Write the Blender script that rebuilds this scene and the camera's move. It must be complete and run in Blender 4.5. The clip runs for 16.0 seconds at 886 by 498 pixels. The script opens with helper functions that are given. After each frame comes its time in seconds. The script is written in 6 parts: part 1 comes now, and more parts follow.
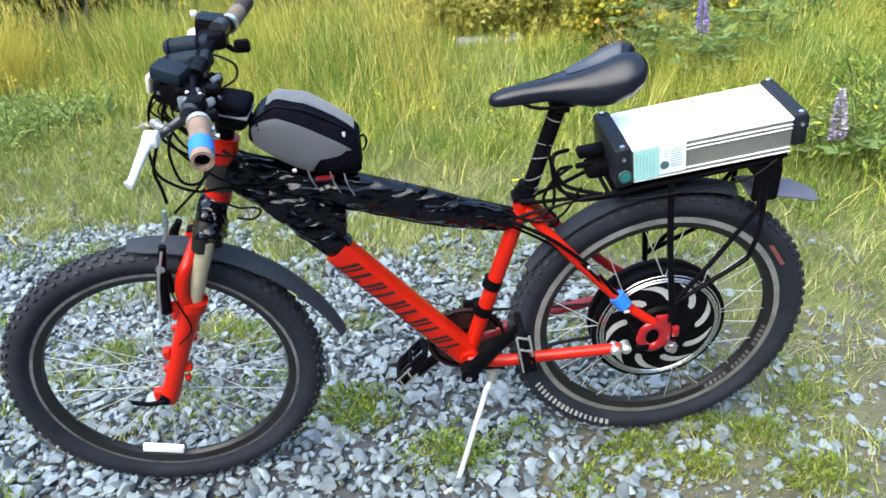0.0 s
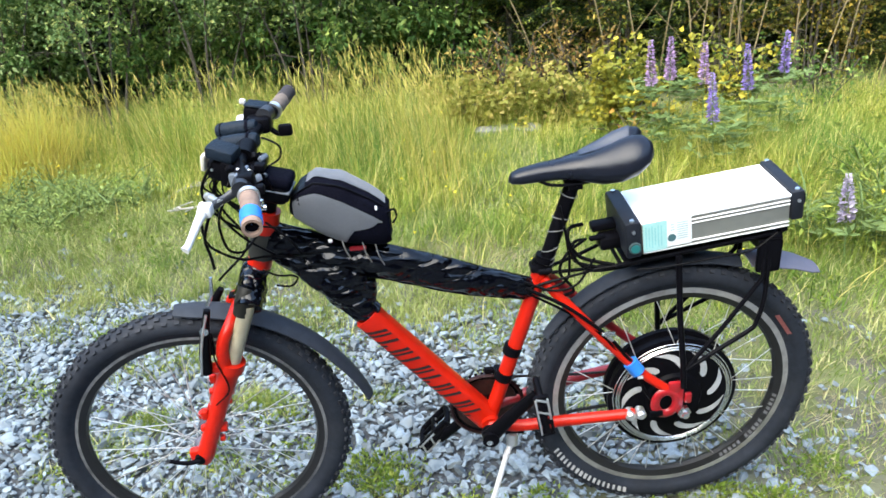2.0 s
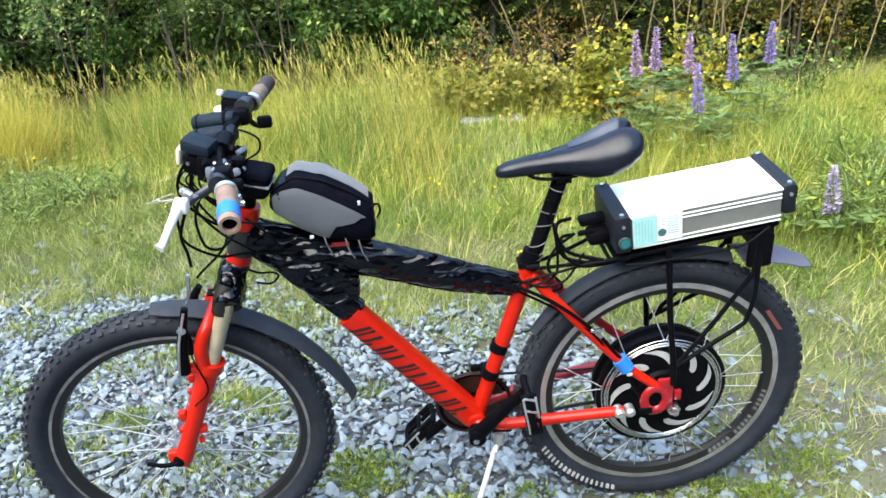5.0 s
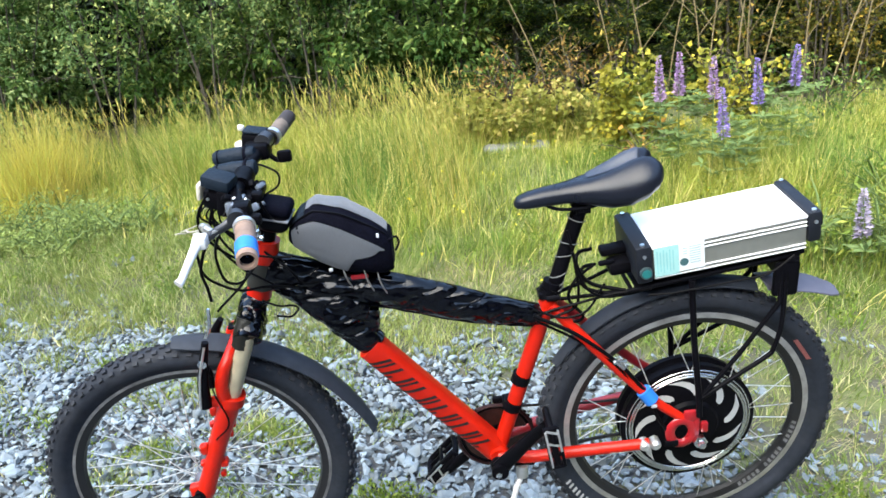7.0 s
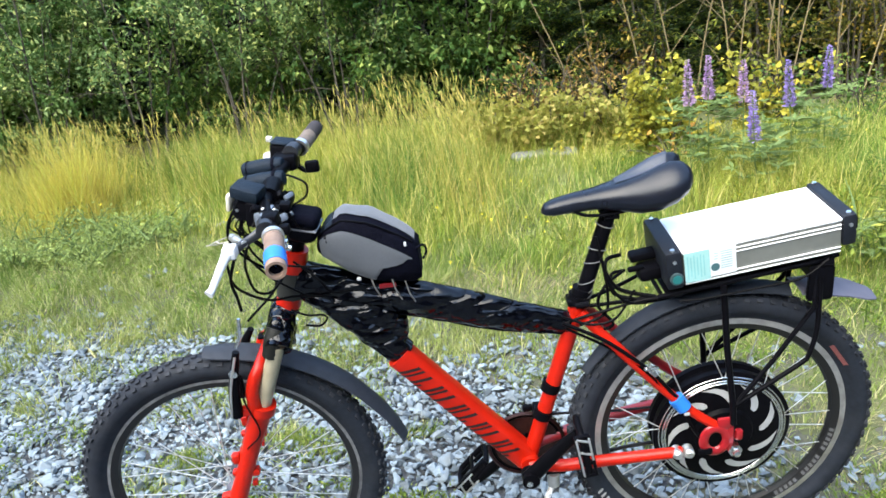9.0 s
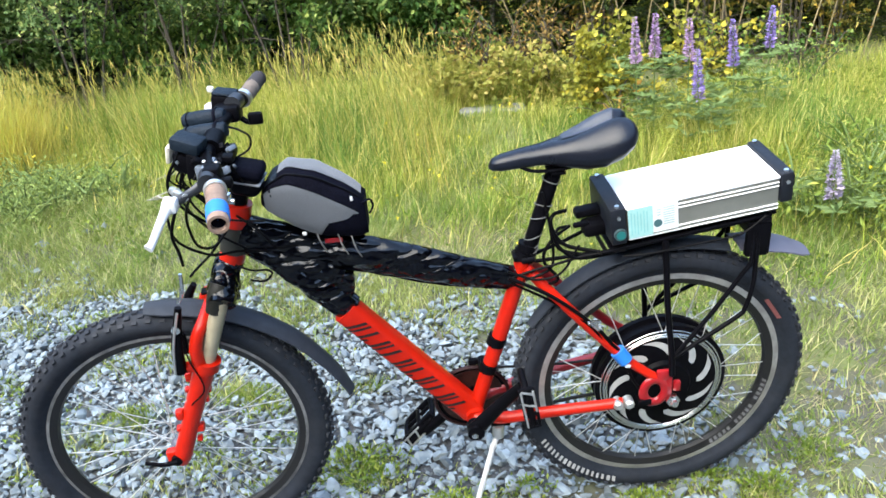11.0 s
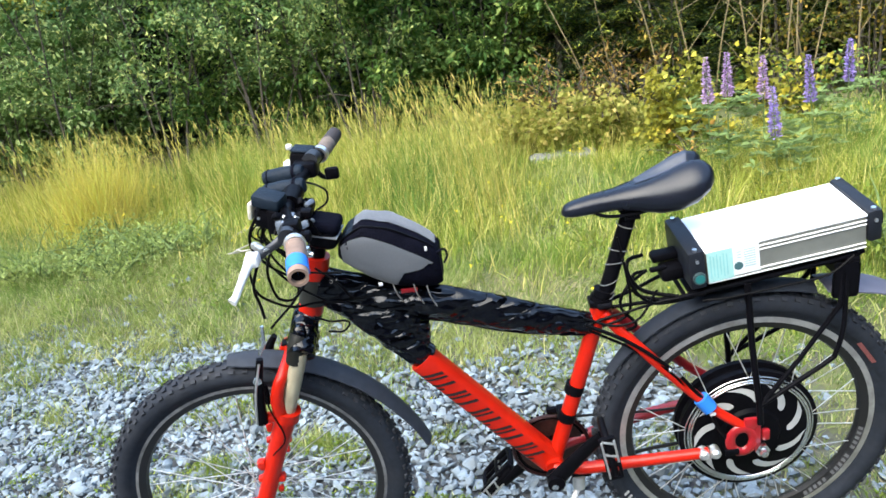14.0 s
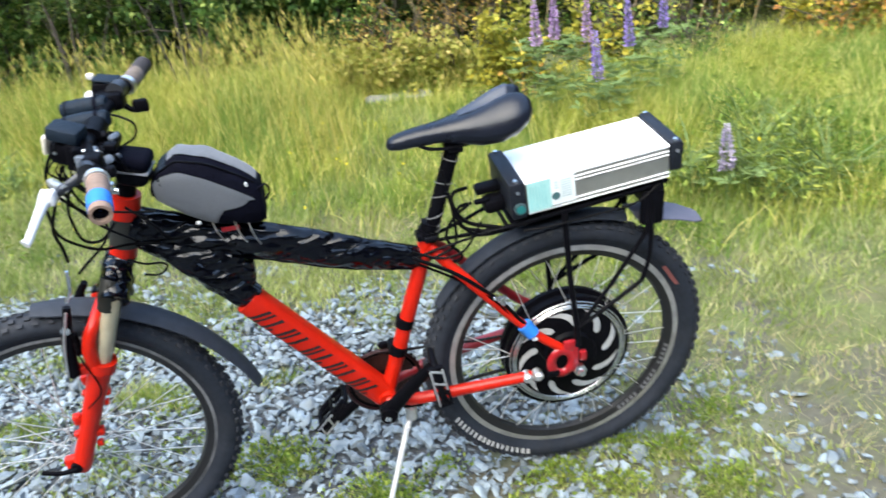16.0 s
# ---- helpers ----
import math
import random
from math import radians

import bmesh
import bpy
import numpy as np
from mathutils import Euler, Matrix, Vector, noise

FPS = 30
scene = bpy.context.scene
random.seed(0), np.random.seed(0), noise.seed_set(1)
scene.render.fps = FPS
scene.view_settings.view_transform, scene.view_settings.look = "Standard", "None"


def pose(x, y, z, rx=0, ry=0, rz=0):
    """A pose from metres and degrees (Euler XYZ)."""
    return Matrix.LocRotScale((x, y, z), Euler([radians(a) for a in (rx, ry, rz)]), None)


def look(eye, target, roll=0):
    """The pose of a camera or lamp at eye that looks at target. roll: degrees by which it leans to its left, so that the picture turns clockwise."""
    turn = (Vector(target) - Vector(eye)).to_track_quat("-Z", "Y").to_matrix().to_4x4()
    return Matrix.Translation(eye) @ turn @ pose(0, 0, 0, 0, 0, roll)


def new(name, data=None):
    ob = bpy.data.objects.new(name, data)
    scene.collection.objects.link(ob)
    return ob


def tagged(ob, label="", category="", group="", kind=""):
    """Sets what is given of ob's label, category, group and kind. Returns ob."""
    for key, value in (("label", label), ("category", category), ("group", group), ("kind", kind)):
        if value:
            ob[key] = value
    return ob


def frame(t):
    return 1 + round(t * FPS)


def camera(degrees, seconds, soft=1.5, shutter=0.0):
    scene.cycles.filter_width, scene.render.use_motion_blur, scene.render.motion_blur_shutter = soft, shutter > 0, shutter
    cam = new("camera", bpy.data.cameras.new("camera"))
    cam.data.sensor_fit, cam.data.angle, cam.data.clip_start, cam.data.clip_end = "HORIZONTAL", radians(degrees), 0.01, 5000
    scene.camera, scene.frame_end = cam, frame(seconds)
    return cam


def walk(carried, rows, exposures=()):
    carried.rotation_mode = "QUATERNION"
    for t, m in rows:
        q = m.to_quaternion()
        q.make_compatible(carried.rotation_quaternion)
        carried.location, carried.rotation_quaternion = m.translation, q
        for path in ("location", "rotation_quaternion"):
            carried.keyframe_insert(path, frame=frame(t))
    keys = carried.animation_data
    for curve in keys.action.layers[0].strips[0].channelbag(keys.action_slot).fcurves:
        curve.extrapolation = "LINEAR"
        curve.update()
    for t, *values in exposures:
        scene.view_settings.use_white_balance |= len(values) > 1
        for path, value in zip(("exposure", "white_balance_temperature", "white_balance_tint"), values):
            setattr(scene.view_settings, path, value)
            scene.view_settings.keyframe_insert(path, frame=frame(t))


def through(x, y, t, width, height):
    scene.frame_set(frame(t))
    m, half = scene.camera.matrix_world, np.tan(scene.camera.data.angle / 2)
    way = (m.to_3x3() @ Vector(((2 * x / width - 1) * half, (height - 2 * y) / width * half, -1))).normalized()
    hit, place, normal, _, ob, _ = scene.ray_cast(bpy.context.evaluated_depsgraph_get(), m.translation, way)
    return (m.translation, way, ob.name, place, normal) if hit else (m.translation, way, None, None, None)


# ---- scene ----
# ---- camera and its walk ----
cam = camera(59.65, 16.0, soft=1.6, shutter=0.5)

# seconds, eye x y z, yaw, pitch, roll
PATH = [
    (0.0, -0.521, -1.525, 1.247, 2.31, -25.08, -4.99),
    (0.5, -0.535, -1.591, 1.236, 2.04, -23.16, -5.74),
    (1.0, -0.527, -1.628, 1.242, 1.83, -21.86, -5.64),
    (1.5, -0.531, -1.649, 1.250, 0.47, -19.73, -6.98),
    (2.0, -0.537, -1.643, 1.255, 1.38, -18.52, -5.03),
    (2.5, -0.546, -1.630, 1.251, 1.86, -18.57, -4.56),
    (3.0, -0.548, -1.612, 1.255, 3.01, -18.95, -4.26),
    (3.5, -0.545, -1.611, 1.255, 3.06, -18.93, -4.69),
    (3.7, -0.543, -1.614, 1.254, 3.15, -18.99, -4.32),
    (5.8, -0.529, -1.592, 1.251, 0.88, -19.31, -6.52),
    (6.0, -0.520, -1.594, 1.255, 0.38, -18.60, -7.15),
    (6.5, -0.522, -1.592, 1.259, 0.28, -16.90, -6.95),
    (7.0, -0.520, -1.592, 1.259, 0.64, -17.22, -6.00),
    (7.5, -0.519, -1.590, 1.261, -0.10, -16.84, -6.50),
    (8.0, -0.516, -1.596, 1.260, -1.05, -15.98, -7.20),
    (8.2, -0.518, -1.598, 1.257, -1.51, -16.16, -7.33),
    (10.3, -0.517, -1.577, 1.259, -0.93, -16.56, -6.69),
    (10.5, -0.519, -1.590, 1.263, 0.31, -17.98, -6.84),
    (11.0, -0.516, -1.587, 1.253, 2.14, -20.00, -5.94),
    (11.5, -0.518, -1.586, 1.253, 0.90, -20.36, -6.48),
    (12.0, -0.517, -1.583, 1.252, 0.64, -20.10, -6.73),
    (12.5, -0.520, -1.582, 1.252, -0.36, -19.59, -7.18),
    (13.0, -0.527, -1.586, 1.250, -0.70, -17.96, -7.14),
    (13.5, -0.525, -1.584, 1.260, -2.93, -17.04, -8.14),
    (14.0, -0.519, -1.593, 1.259, -2.98, -15.88, -8.80),
    (14.5, -0.509, -1.583, 1.258, -2.95, -15.87, -10.15),
    (15.0, -0.506, -1.580, 1.256, -0.90, -16.73, -9.43),
    (15.5, -0.494, -1.572, 1.237, 3.35, -19.55, -7.08),
    (16.0, -0.489, -1.587, 1.229, 8.55, -21.40, -6.58),
]


def row_pose(x, y, z, yaw, pitch, roll):
    a, b = radians(yaw), radians(pitch)
    ahead = Vector((math.sin(a) * math.cos(b), math.cos(a) * math.cos(b), math.sin(b)))
    eye = Vector((x, y, z))
    return look(eye, eye + ahead, roll)


walk(cam, [(r[0], row_pose(*r[1:])) for r in PATH], exposures=[(0.0, 2.68, 6700, 5.0), (1.5, 2.80, 6700, 5.0), (14.5, 2.83, 6700, 5.0), (16.0, 2.74, 6700, 5.0)])

# ---- world and sun ----
SUN_EL, SUN_AZ = radians(52), radians(235)   # azimuth of the sun, from +x towards +y
world = bpy.data.worlds.new("sky")
scene.world = world
world.use_nodes = True
wn = world.node_tree
wn.nodes.clear()
sky = wn.nodes.new("ShaderNodeTexSky")
sky.sky_type, sky.sun_disc = "NISHITA", False
sky.sun_elevation, sky.sun_rotation = SUN_EL, radians(90) - SUN_AZ
bg = wn.nodes.new("ShaderNodeBackground")
bg.inputs["Strength"].default_value = 0.15
wo = wn.nodes.new("ShaderNodeOutputWorld")
wn.links.new(sky.outputs[0], bg.inputs["Color"])
wn.links.new(bg.outputs[0], wo.inputs["Surface"])
sun = new("sun", bpy.data.lights.new("sun", "SUN"))
sun.data.energy, sun.data.angle, sun.data.color = 1.1, radians(65), (1.0, 0.93, 0.80)
sd = Vector((math.cos(SUN_AZ) * math.cos(SUN_EL), math.sin(SUN_AZ) * math.cos(SUN_EL), math.sin(SUN_EL)))
sun.matrix_world = look(sd * 30, (0, 0, 0))
# ---- materials ----
def mat(name, base, rough=0.5, metal=0.0, vary=0.25, scale=30.0, big=4.0, bump=0.2, dirt=None, dirt_amount=0.0, coat=0.0, island=0.0, obj_random=0.0, spec=0.5, bump_scale=None, sheen=0.0):
    """A surface with grain and larger patches, relief, optional dirt and variation from piece to piece."""
    m = bpy.data.materials.new(name)
    m.use_nodes = True
    t = m.node_tree
    t.nodes.clear()
    N, K = t.nodes.new, t.links.new
    out = N("ShaderNodeOutputMaterial")
    p = N("ShaderNodeBsdfPrincipled")
    K(p.outputs[0], out.inputs["Surface"])
    co = N("ShaderNodeTexCoord")
    n1, n2 = N("ShaderNodeTexNoise"), N("ShaderNodeTexNoise")
    n1.inputs["Scale"].default_value, n1.inputs["Detail"].default_value = scale, 6
    n2.inputs["Scale"].default_value, n2.inputs["Detail"].default_value = big, 3
    K(co.outputs["Object"], n1.inputs["Vector"])
    K(co.outputs["Object"], n2.inputs["Vector"])
    add = N("ShaderNodeMath")
    add.operation = "ADD"
    K(n1.outputs[0], add.inputs[0])
    K(n2.outputs[0], add.inputs[1])
    val = N("ShaderNodeMapRange")
    val.inputs["From Min"].default_value, val.inputs["From Max"].default_value = 0.65, 1.35
    val.inputs["To Min"].default_value, val.inputs["To Max"].default_value = 1 - vary, 1 + vary
    K(add.outputs[0], val.inputs["Value"])
    fac = val.outputs[0]
    for amount, kind in ((island, "ShaderNodeNewGeometry"), (obj_random, "ShaderNodeObjectInfo")):
        if amount:
            g = N(kind)
            r = N("ShaderNodeMapRange")
            r.inputs["To Min"].default_value, r.inputs["To Max"].default_value = 1 - amount, 1 + amount
            K(g.outputs["Random Per Island" if kind == "ShaderNodeNewGeometry" else "Random"], r.inputs["Value"])
            mu = N("ShaderNodeMath")
            mu.operation = "MULTIPLY"
            K(fac, mu.inputs[0])
            K(r.outputs[0], mu.inputs[1])
            fac = mu.outputs[0]
    hsv = N("ShaderNodeHueSaturation")
    hsv.inputs["Color"].default_value = (*base, 1)
    K(fac, hsv.inputs["Value"])
    col = hsv.outputs[0]
    if dirt:
        dn = N("ShaderNodeTexNoise")
        dn.inputs["Scale"].default_value, dn.inputs["Detail"].default_value = big * 2.3, 8
        K(co.outputs["Object"], dn.inputs["Vector"])
        dr = N("ShaderNodeMapRange")
        dr.inputs["From Min"].default_value, dr.inputs["From Max"].default_value = 0.45, 0.75
        dr.inputs["To Max"].default_value = dirt_amount
        K(dn.outputs[0], dr.inputs["Value"])
        mix = N("ShaderNodeMix")
        mix.data_type = "RGBA"
        mix.inputs["B"].default_value = (*dirt, 1)
        K(dr.outputs[0], mix.inputs["Factor"])
        K(col, mix.inputs["A"])
        col = mix.outputs["Result"]
    K(col, p.inputs["Base Color"])
    rr = N("ShaderNodeMapRange")
    rr.inputs["To Min"].default_value, rr.inputs["To Max"].default_value = max(rough - 0.1, 0.02), min(rough + 0.12, 1)
    K(n2.outputs[0], rr.inputs["Value"])
    K(rr.outputs[0], p.inputs["Roughness"])
    p.inputs["Metallic"].default_value = metal
    p.inputs["Coat Weight"].default_value = coat
    p.inputs["Coat Roughness"].default_value = 0.12
    p.inputs["Specular IOR Level"].default_value = spec
    p.inputs["Sheen Weight"].default_value = sheen
    if bump:
        b = N("ShaderNodeBump")
        b.inputs["Strength"].default_value, b.inputs["Distance"].default_value = bump, 0.004
        src = n1
        if bump_scale:
            src = N("ShaderNodeTexNoise")
            src.inputs["Scale"].default_value, src.inputs["Detail"].default_value = bump_scale, 4
            K(co.outputs["Object"], src.inputs["Vector"])
        K(src.outputs[0], b.inputs["Height"])
        K(b.outputs[0], p.inputs["Normal"])
    return m


def leafy(name, a, b, patch=0.7, through=0.35, rough=0.55, island=0.35, third=None, lo=0.35, hi=0.65):
    """Foliage: two tones by patches of the meadow, each leaf a little different, light passing through it."""
    m = bpy.data.materials.new(name)
    m.use_nodes = True
    t = m.node_tree
    t.nodes.clear()
    N, K = t.nodes.new, t.links.new
    out, p, tr, ms = N("ShaderNodeOutputMaterial"), N("ShaderNodeBsdfPrincipled"), N("ShaderNodeBsdfTranslucent"), N("ShaderNodeMixShader")
    co, n, mp, mix = N("ShaderNodeTexCoord"), N("ShaderNodeTexNoise"), N("ShaderNodeMapRange"), N("ShaderNodeMix")
    n.inputs["Scale"].default_value, n.inputs["Detail"].default_value = patch, 4
    K(co.outputs["Object"], n.inputs["Vector"])
    mp.inputs["From Min"].default_value, mp.inputs["From Max"].default_value = lo, hi
    K(n.outputs[0], mp.inputs["Value"])
    mix.data_type = "RGBA"
    mix.inputs["A"].default_value, mix.inputs["B"].default_value = (*a, 1), (*b, 1)
    K(mp.outputs[0], mix.inputs["Factor"])
    col = mix.outputs["Result"]
    g = N("ShaderNodeNewGeometry")
    if third:
        lim, m2 = N("ShaderNodeMapRange"), N("ShaderNodeMix")
        lim.inputs["From Min"].default_value, lim.inputs["From Max"].default_value = 0.72, 0.95
        K(g.outputs["Random Per Island"], lim.inputs["Value"])
        m2.data_type = "RGBA"
        m2.inputs["B"].default_value = (*third, 1)
        K(lim.outputs[0], m2.inputs["Factor"])
        K(col, m2.inputs["A"])
        col = m2.outputs["Result"]
    r, hsv = N("ShaderNodeMapRange"), N("ShaderNodeHueSaturation")
    r.inputs["To Min"].default_value, r.inputs["To Max"].default_value = 1 - island, 1 + island
    K(g.outputs["Random Per Island"], r.inputs["Value"])
    K(r.outputs[0], hsv.inputs["Value"])
    K(col, hsv.inputs["Color"])
    K(hsv.outputs[0], p.inputs["Base Color"])
    K(hsv.outputs[0], tr.inputs["Color"])
    p.inputs["Roughness"].default_value = rough
    p.inputs["Specular IOR Level"].default_value = 0.22
    ms.inputs[0].default_value = through
    K(p.outputs[0], ms.inputs[1])
    K(tr.outputs[0], ms.inputs[2])
    K(ms.outputs[0], out.inputs["Surface"])
    return m


def crumple(m, scale):
    """Relief of crumpled foil: flat facets that meet in creases, longer along the tubes."""
    t = m.node_tree
    co, mp, warp, mix, v = (t.nodes.new(k) for k in ("ShaderNodeTexCoord", "ShaderNodeMapping", "ShaderNodeTexNoise", "ShaderNodeMix", "ShaderNodeTexVoronoi"))
    mp.inputs["Rotation"].default_value = (0, radians(-25), 0)
    mp.inputs["Scale"].default_value = (0.62, 1.0, 1.25)
    warp.inputs["Scale"].default_value = scale * 0.6
    mix.data_type = "RGBA"
    mix.inputs["Factor"].default_value = 0.26
    v.feature = "DISTANCE_TO_EDGE"
    v.inputs["Scale"].default_value = scale
    t.links.new(co.outputs["Object"], mp.inputs["Vector"])
    t.links.new(mp.outputs["Vector"], warp.inputs["Vector"])
    t.links.new(mp.outputs["Vector"], mix.inputs["A"])
    t.links.new(warp.outputs["Color"], mix.inputs["B"])
    t.links.new(mix.outputs["Result"], v.inputs["Vector"])
    b = next(n for n in t.nodes if n.type == "BUMP")
    b.inputs["Distance"].default_value = 0.030
    t.links.new(v.outputs["Distance"], b.inputs["Height"])


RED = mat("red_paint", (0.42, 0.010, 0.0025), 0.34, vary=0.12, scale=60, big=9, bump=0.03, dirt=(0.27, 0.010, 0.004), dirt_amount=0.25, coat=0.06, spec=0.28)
# The frame's red again, darkened as shade for the stays on the far side.
RED_SHADED = mat("shaded_red_paint", (0.24, 0.008, 0.014), 0.4, vary=0.15, bump=0.05, coat=0.3)
DECAL = mat("black_decal", (0.010, 0.005, 0.005), 0.45, vary=0.15, bump=0.0)
TAPE = mat("crinkled_black_tape", (0.0012, 0.0015, 0.0030), 0.10, vary=0.3, scale=40, big=18, bump=0.62, bump_scale=50, spec=0.30)
crumple(TAPE, 15)
BLACK = mat("black_plastic", (0.0030, 0.0030, 0.0042), 0.40, vary=0.25, scale=80, big=9, bump=0.1, spec=0.04)
CABLE = mat("black_cable_sheath", (0.0025, 0.0025, 0.003), 0.4, vary=0.2, bump=0.05, spec=0.05)
RUBBER = mat("tyre_rubber", (0.018, 0.0215, 0.029), 0.62, vary=0.3, scale=70, big=8, bump=0.25, dirt=(0.030, 0.031, 0.034), dirt_amount=0.4, spec=0.12)
TREAD = mat("dusty_tread_rubber", (0.022, 0.0245, 0.031), 0.8, vary=0.4, scale=70, big=8, bump=0.3, dirt=(0.060, 0.063, 0.070), dirt_amount=0.6, spec=0.15)
FENDER = mat("mudguard_plastic", (0.030, 0.035, 0.045), 0.5, vary=0.2, scale=50, big=6, bump=0.08, dirt=(0.03, 0.03, 0.036), dirt_amount=0.35, spec=0.06)
FENDER_GREY = mat("greyed_mudguard_plastic", (0.080, 0.080, 0.108), 0.55, vary=0.15, bump=0.06)
ALU = mat("brushed_aluminium", (0.62, 0.62, 0.60), 0.38, 0.9, vary=0.12, scale=120, big=6, bump=0.05)
RIM = mat("grey_brake_track", (0.42, 0.41, 0.39), 0.42, 0.7, vary=0.2, scale=90, big=10, bump=0.08, dirt=(0.12, 0.11, 0.10), dirt_amount=0.5)
RIM_DULL = mat("worn_dull_brake_track", (0.19, 0.19, 0.19), 0.5, 0.4, vary=0.35, scale=90, big=7, bump=0.08, dirt=(0.04, 0.04, 0.042), dirt_amount=0.8)
RIM_BLACK = mat("black_rim", (0.012, 0.012, 0.013), 0.4, 0.2, vary=0.25, bump=0.06)
STEEL = mat("bright_steel", (0.72, 0.72, 0.70), 0.25, 1.0, vary=0.15, scale=90, bump=0.04)
SPOKE = mat("spoke_steel", (0.55, 0.55, 0.53), 0.35, 0.6, vary=0.1, bump=0.0)
WHITE = mat("white_lever_paint", (0.60, 0.60, 0.60), 0.35, vary=0.1, bump=0.03)
BEIGE = mat("beige_fork_tube", (0.36, 0.32, 0.22), 0.35, 0.2, vary=0.2, bump=0.05)
GRIP = mat("tan_foam_grip", (0.215, 0.145, 0.110), 0.85, vary=0.3, scale=60, big=14, bump=0.5)
GRIP_DARK = mat("dark_brown_grip_end", (0.026, 0.020, 0.019), 0.8, vary=0.3, bump=0.4)
BLUE = mat("blue_tape", (0.015, 0.15, 0.52), 0.5, vary=0.15, scale=40, bump=0.25)
SADDLE = mat("black_saddle_cover", (0.006, 0.0075, 0.013), 0.28, vary=0.2, scale=150, big=8, bump=0.10, spec=0.30)
SADDLE_GREY = mat("grey_saddle_panel", (0.027, 0.033, 0.049), 0.5, vary=0.2, scale=150, big=8, bump=0.15)
CAP_GREY = mat("dark_grey_end_cap", (0.010, 0.012, 0.017), 0.45, vary=0.2, scale=80, big=9, bump=0.1, spec=0.2)
# One case metal in two tones: lid as sky-lit, side as shaded.
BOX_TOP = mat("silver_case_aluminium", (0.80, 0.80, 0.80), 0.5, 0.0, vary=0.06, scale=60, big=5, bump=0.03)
BOX_SIDE = mat("shaded_case_side", (0.205, 0.210, 0.185), 0.45, 0.3, vary=0.08, scale=60, big=6, bump=0.04)
CLOTH_GREY = mat("grey_bag_fabric", (0.070, 0.077, 0.089), 0.9, vary=0.16, scale=500, big=10, bump=0.15, sheen=0.2)
CLOTH_BLACK = mat("black_bag_fabric", (0.0022, 0.0025, 0.006), 0.8, vary=0.25, scale=220, big=10, bump=0.5, spec=0.05)
CLOTH_NAVY = mat("dark_blue_grey_pouch_fabric", (0.0085, 0.0145, 0.0235), 0.55, vary=0.25, scale=200, big=12, bump=0.4, spec=0.12)
TEAL = mat("pale_teal_label", (0.33, 0.58, 0.55), 0.5, vary=0.08, bump=0.0)
TEAL_DARK = mat("teal_lock_face", (0.012, 0.14, 0.135), 0.35, vary=0.2, bump=0.0)
PAPER = mat("white_label", (0.74, 0.78, 0.77), 0.5, vary=0.06, bump=0.0)
INK = mat("label_print", (0.05, 0.12, 0.13), 0.6, vary=0.1, bump=0.0)
MARK_RED = mat("faded_red_tyre_mark", (0.24, 0.075, 0.07), 0.7, vary=0.3, scale=200, bump=0.1)
MARK_WHITE = mat("white_tyre_print", (0.34, 0.34, 0.33), 0.7, vary=0.25, scale=200, bump=0.1)
CLEAR = mat("clear_reflector", (0.80, 0.82, 0.82), 0.2, vary=0.08, bump=0.1)
STONE = mat("blue_grey_crushed_stone", (0.160, 0.195, 0.219), 0.85, vary=0.30, scale=45, big=10, bump=0.5, island=0.46, dirt=(0.22, 0.22, 0.19), dirt_amount=0.40, spec=0.3)
STONE_PIECE = mat("blue_grey_stone_piece", (0.160, 0.195, 0.219), 0.85, vary=0.30, scale=1.0, big=0.4, bump=0.5, obj_random=0.46, dirt=(0.22, 0.22, 0.19), dirt_amount=0.40, spec=0.3)
FLAT_ROCK = mat("pale_flat_rock", (0.15, 0.15, 0.125), 0.9, vary=0.2, bump=0.5)
BARK = mat("grey_brown_bark", (0.062, 0.052, 0.038), 0.9, vary=0.35, scale=40, big=6, bump=0.7)
BARK_PALE = mat("pale_sapling_bark", (0.165, 0.126, 0.060), 0.85, vary=0.3, scale=30, big=5, bump=0.5)
G_SHORT = leafy("short_grass", (0.150, 0.225, 0.045), (0.28, 0.32, 0.090), 1.9, third=(0.40, 0.37, 0.18))
G_TALL = leafy("tall_meadow_grass", (0.148, 0.262, 0.046), (0.365, 0.395, 0.068), 1.3, 0.42, island=0.60, third=(0.56, 0.47, 0.17), lo=0.40, hi=0.60)
G_STALK = leafy("straw_seed_stalks", (0.45, 0.40, 0.09), (0.37, 0.37, 0.08), 0.9, third=(0.52, 0.39, 0.13))
G_WEED = leafy("broad_green_weed", (0.10, 0.17, 0.02), (0.16, 0.22, 0.03), 2.0, third=(0.22, 0.25, 0.045))
L_DARK = leafy("dark_willow_leaf", (0.072, 0.150, 0.036), (0.165, 0.255, 0.064), 0.8, 0.4, third=(0.37, 0.44, 0.18))
# Near-black leaf colour stands in for the shade deep in the thicket.
L_SHADE = leafy("shaded_thicket_leaf", (0.005, 0.014, 0.005), (0.013, 0.026, 0.007), 0.8, 0.08, island=0.6)
L_GREEN = leafy("fresh_green_leaf", (0.050, 0.115, 0.022), (0.120, 0.195, 0.036), 0.9, third=(0.28, 0.34, 0.09))
# Sunlight on the low bushes is put into the next two leaf yellows.
L_YELLOW = leafy("yellow_green_bramble_leaf", (0.27, 0.28, 0.055), (0.38, 0.35, 0.085), 3.5, 0.5, island=0.22, third=(0.48, 0.38, 0.13))
L_BRIGHT = leafy("bright_yellow_leaf", (0.19, 0.215, 0.03), (0.33, 0.285, 0.035), 2.5, island=0.3, third=(0.46, 0.38, 0.05))
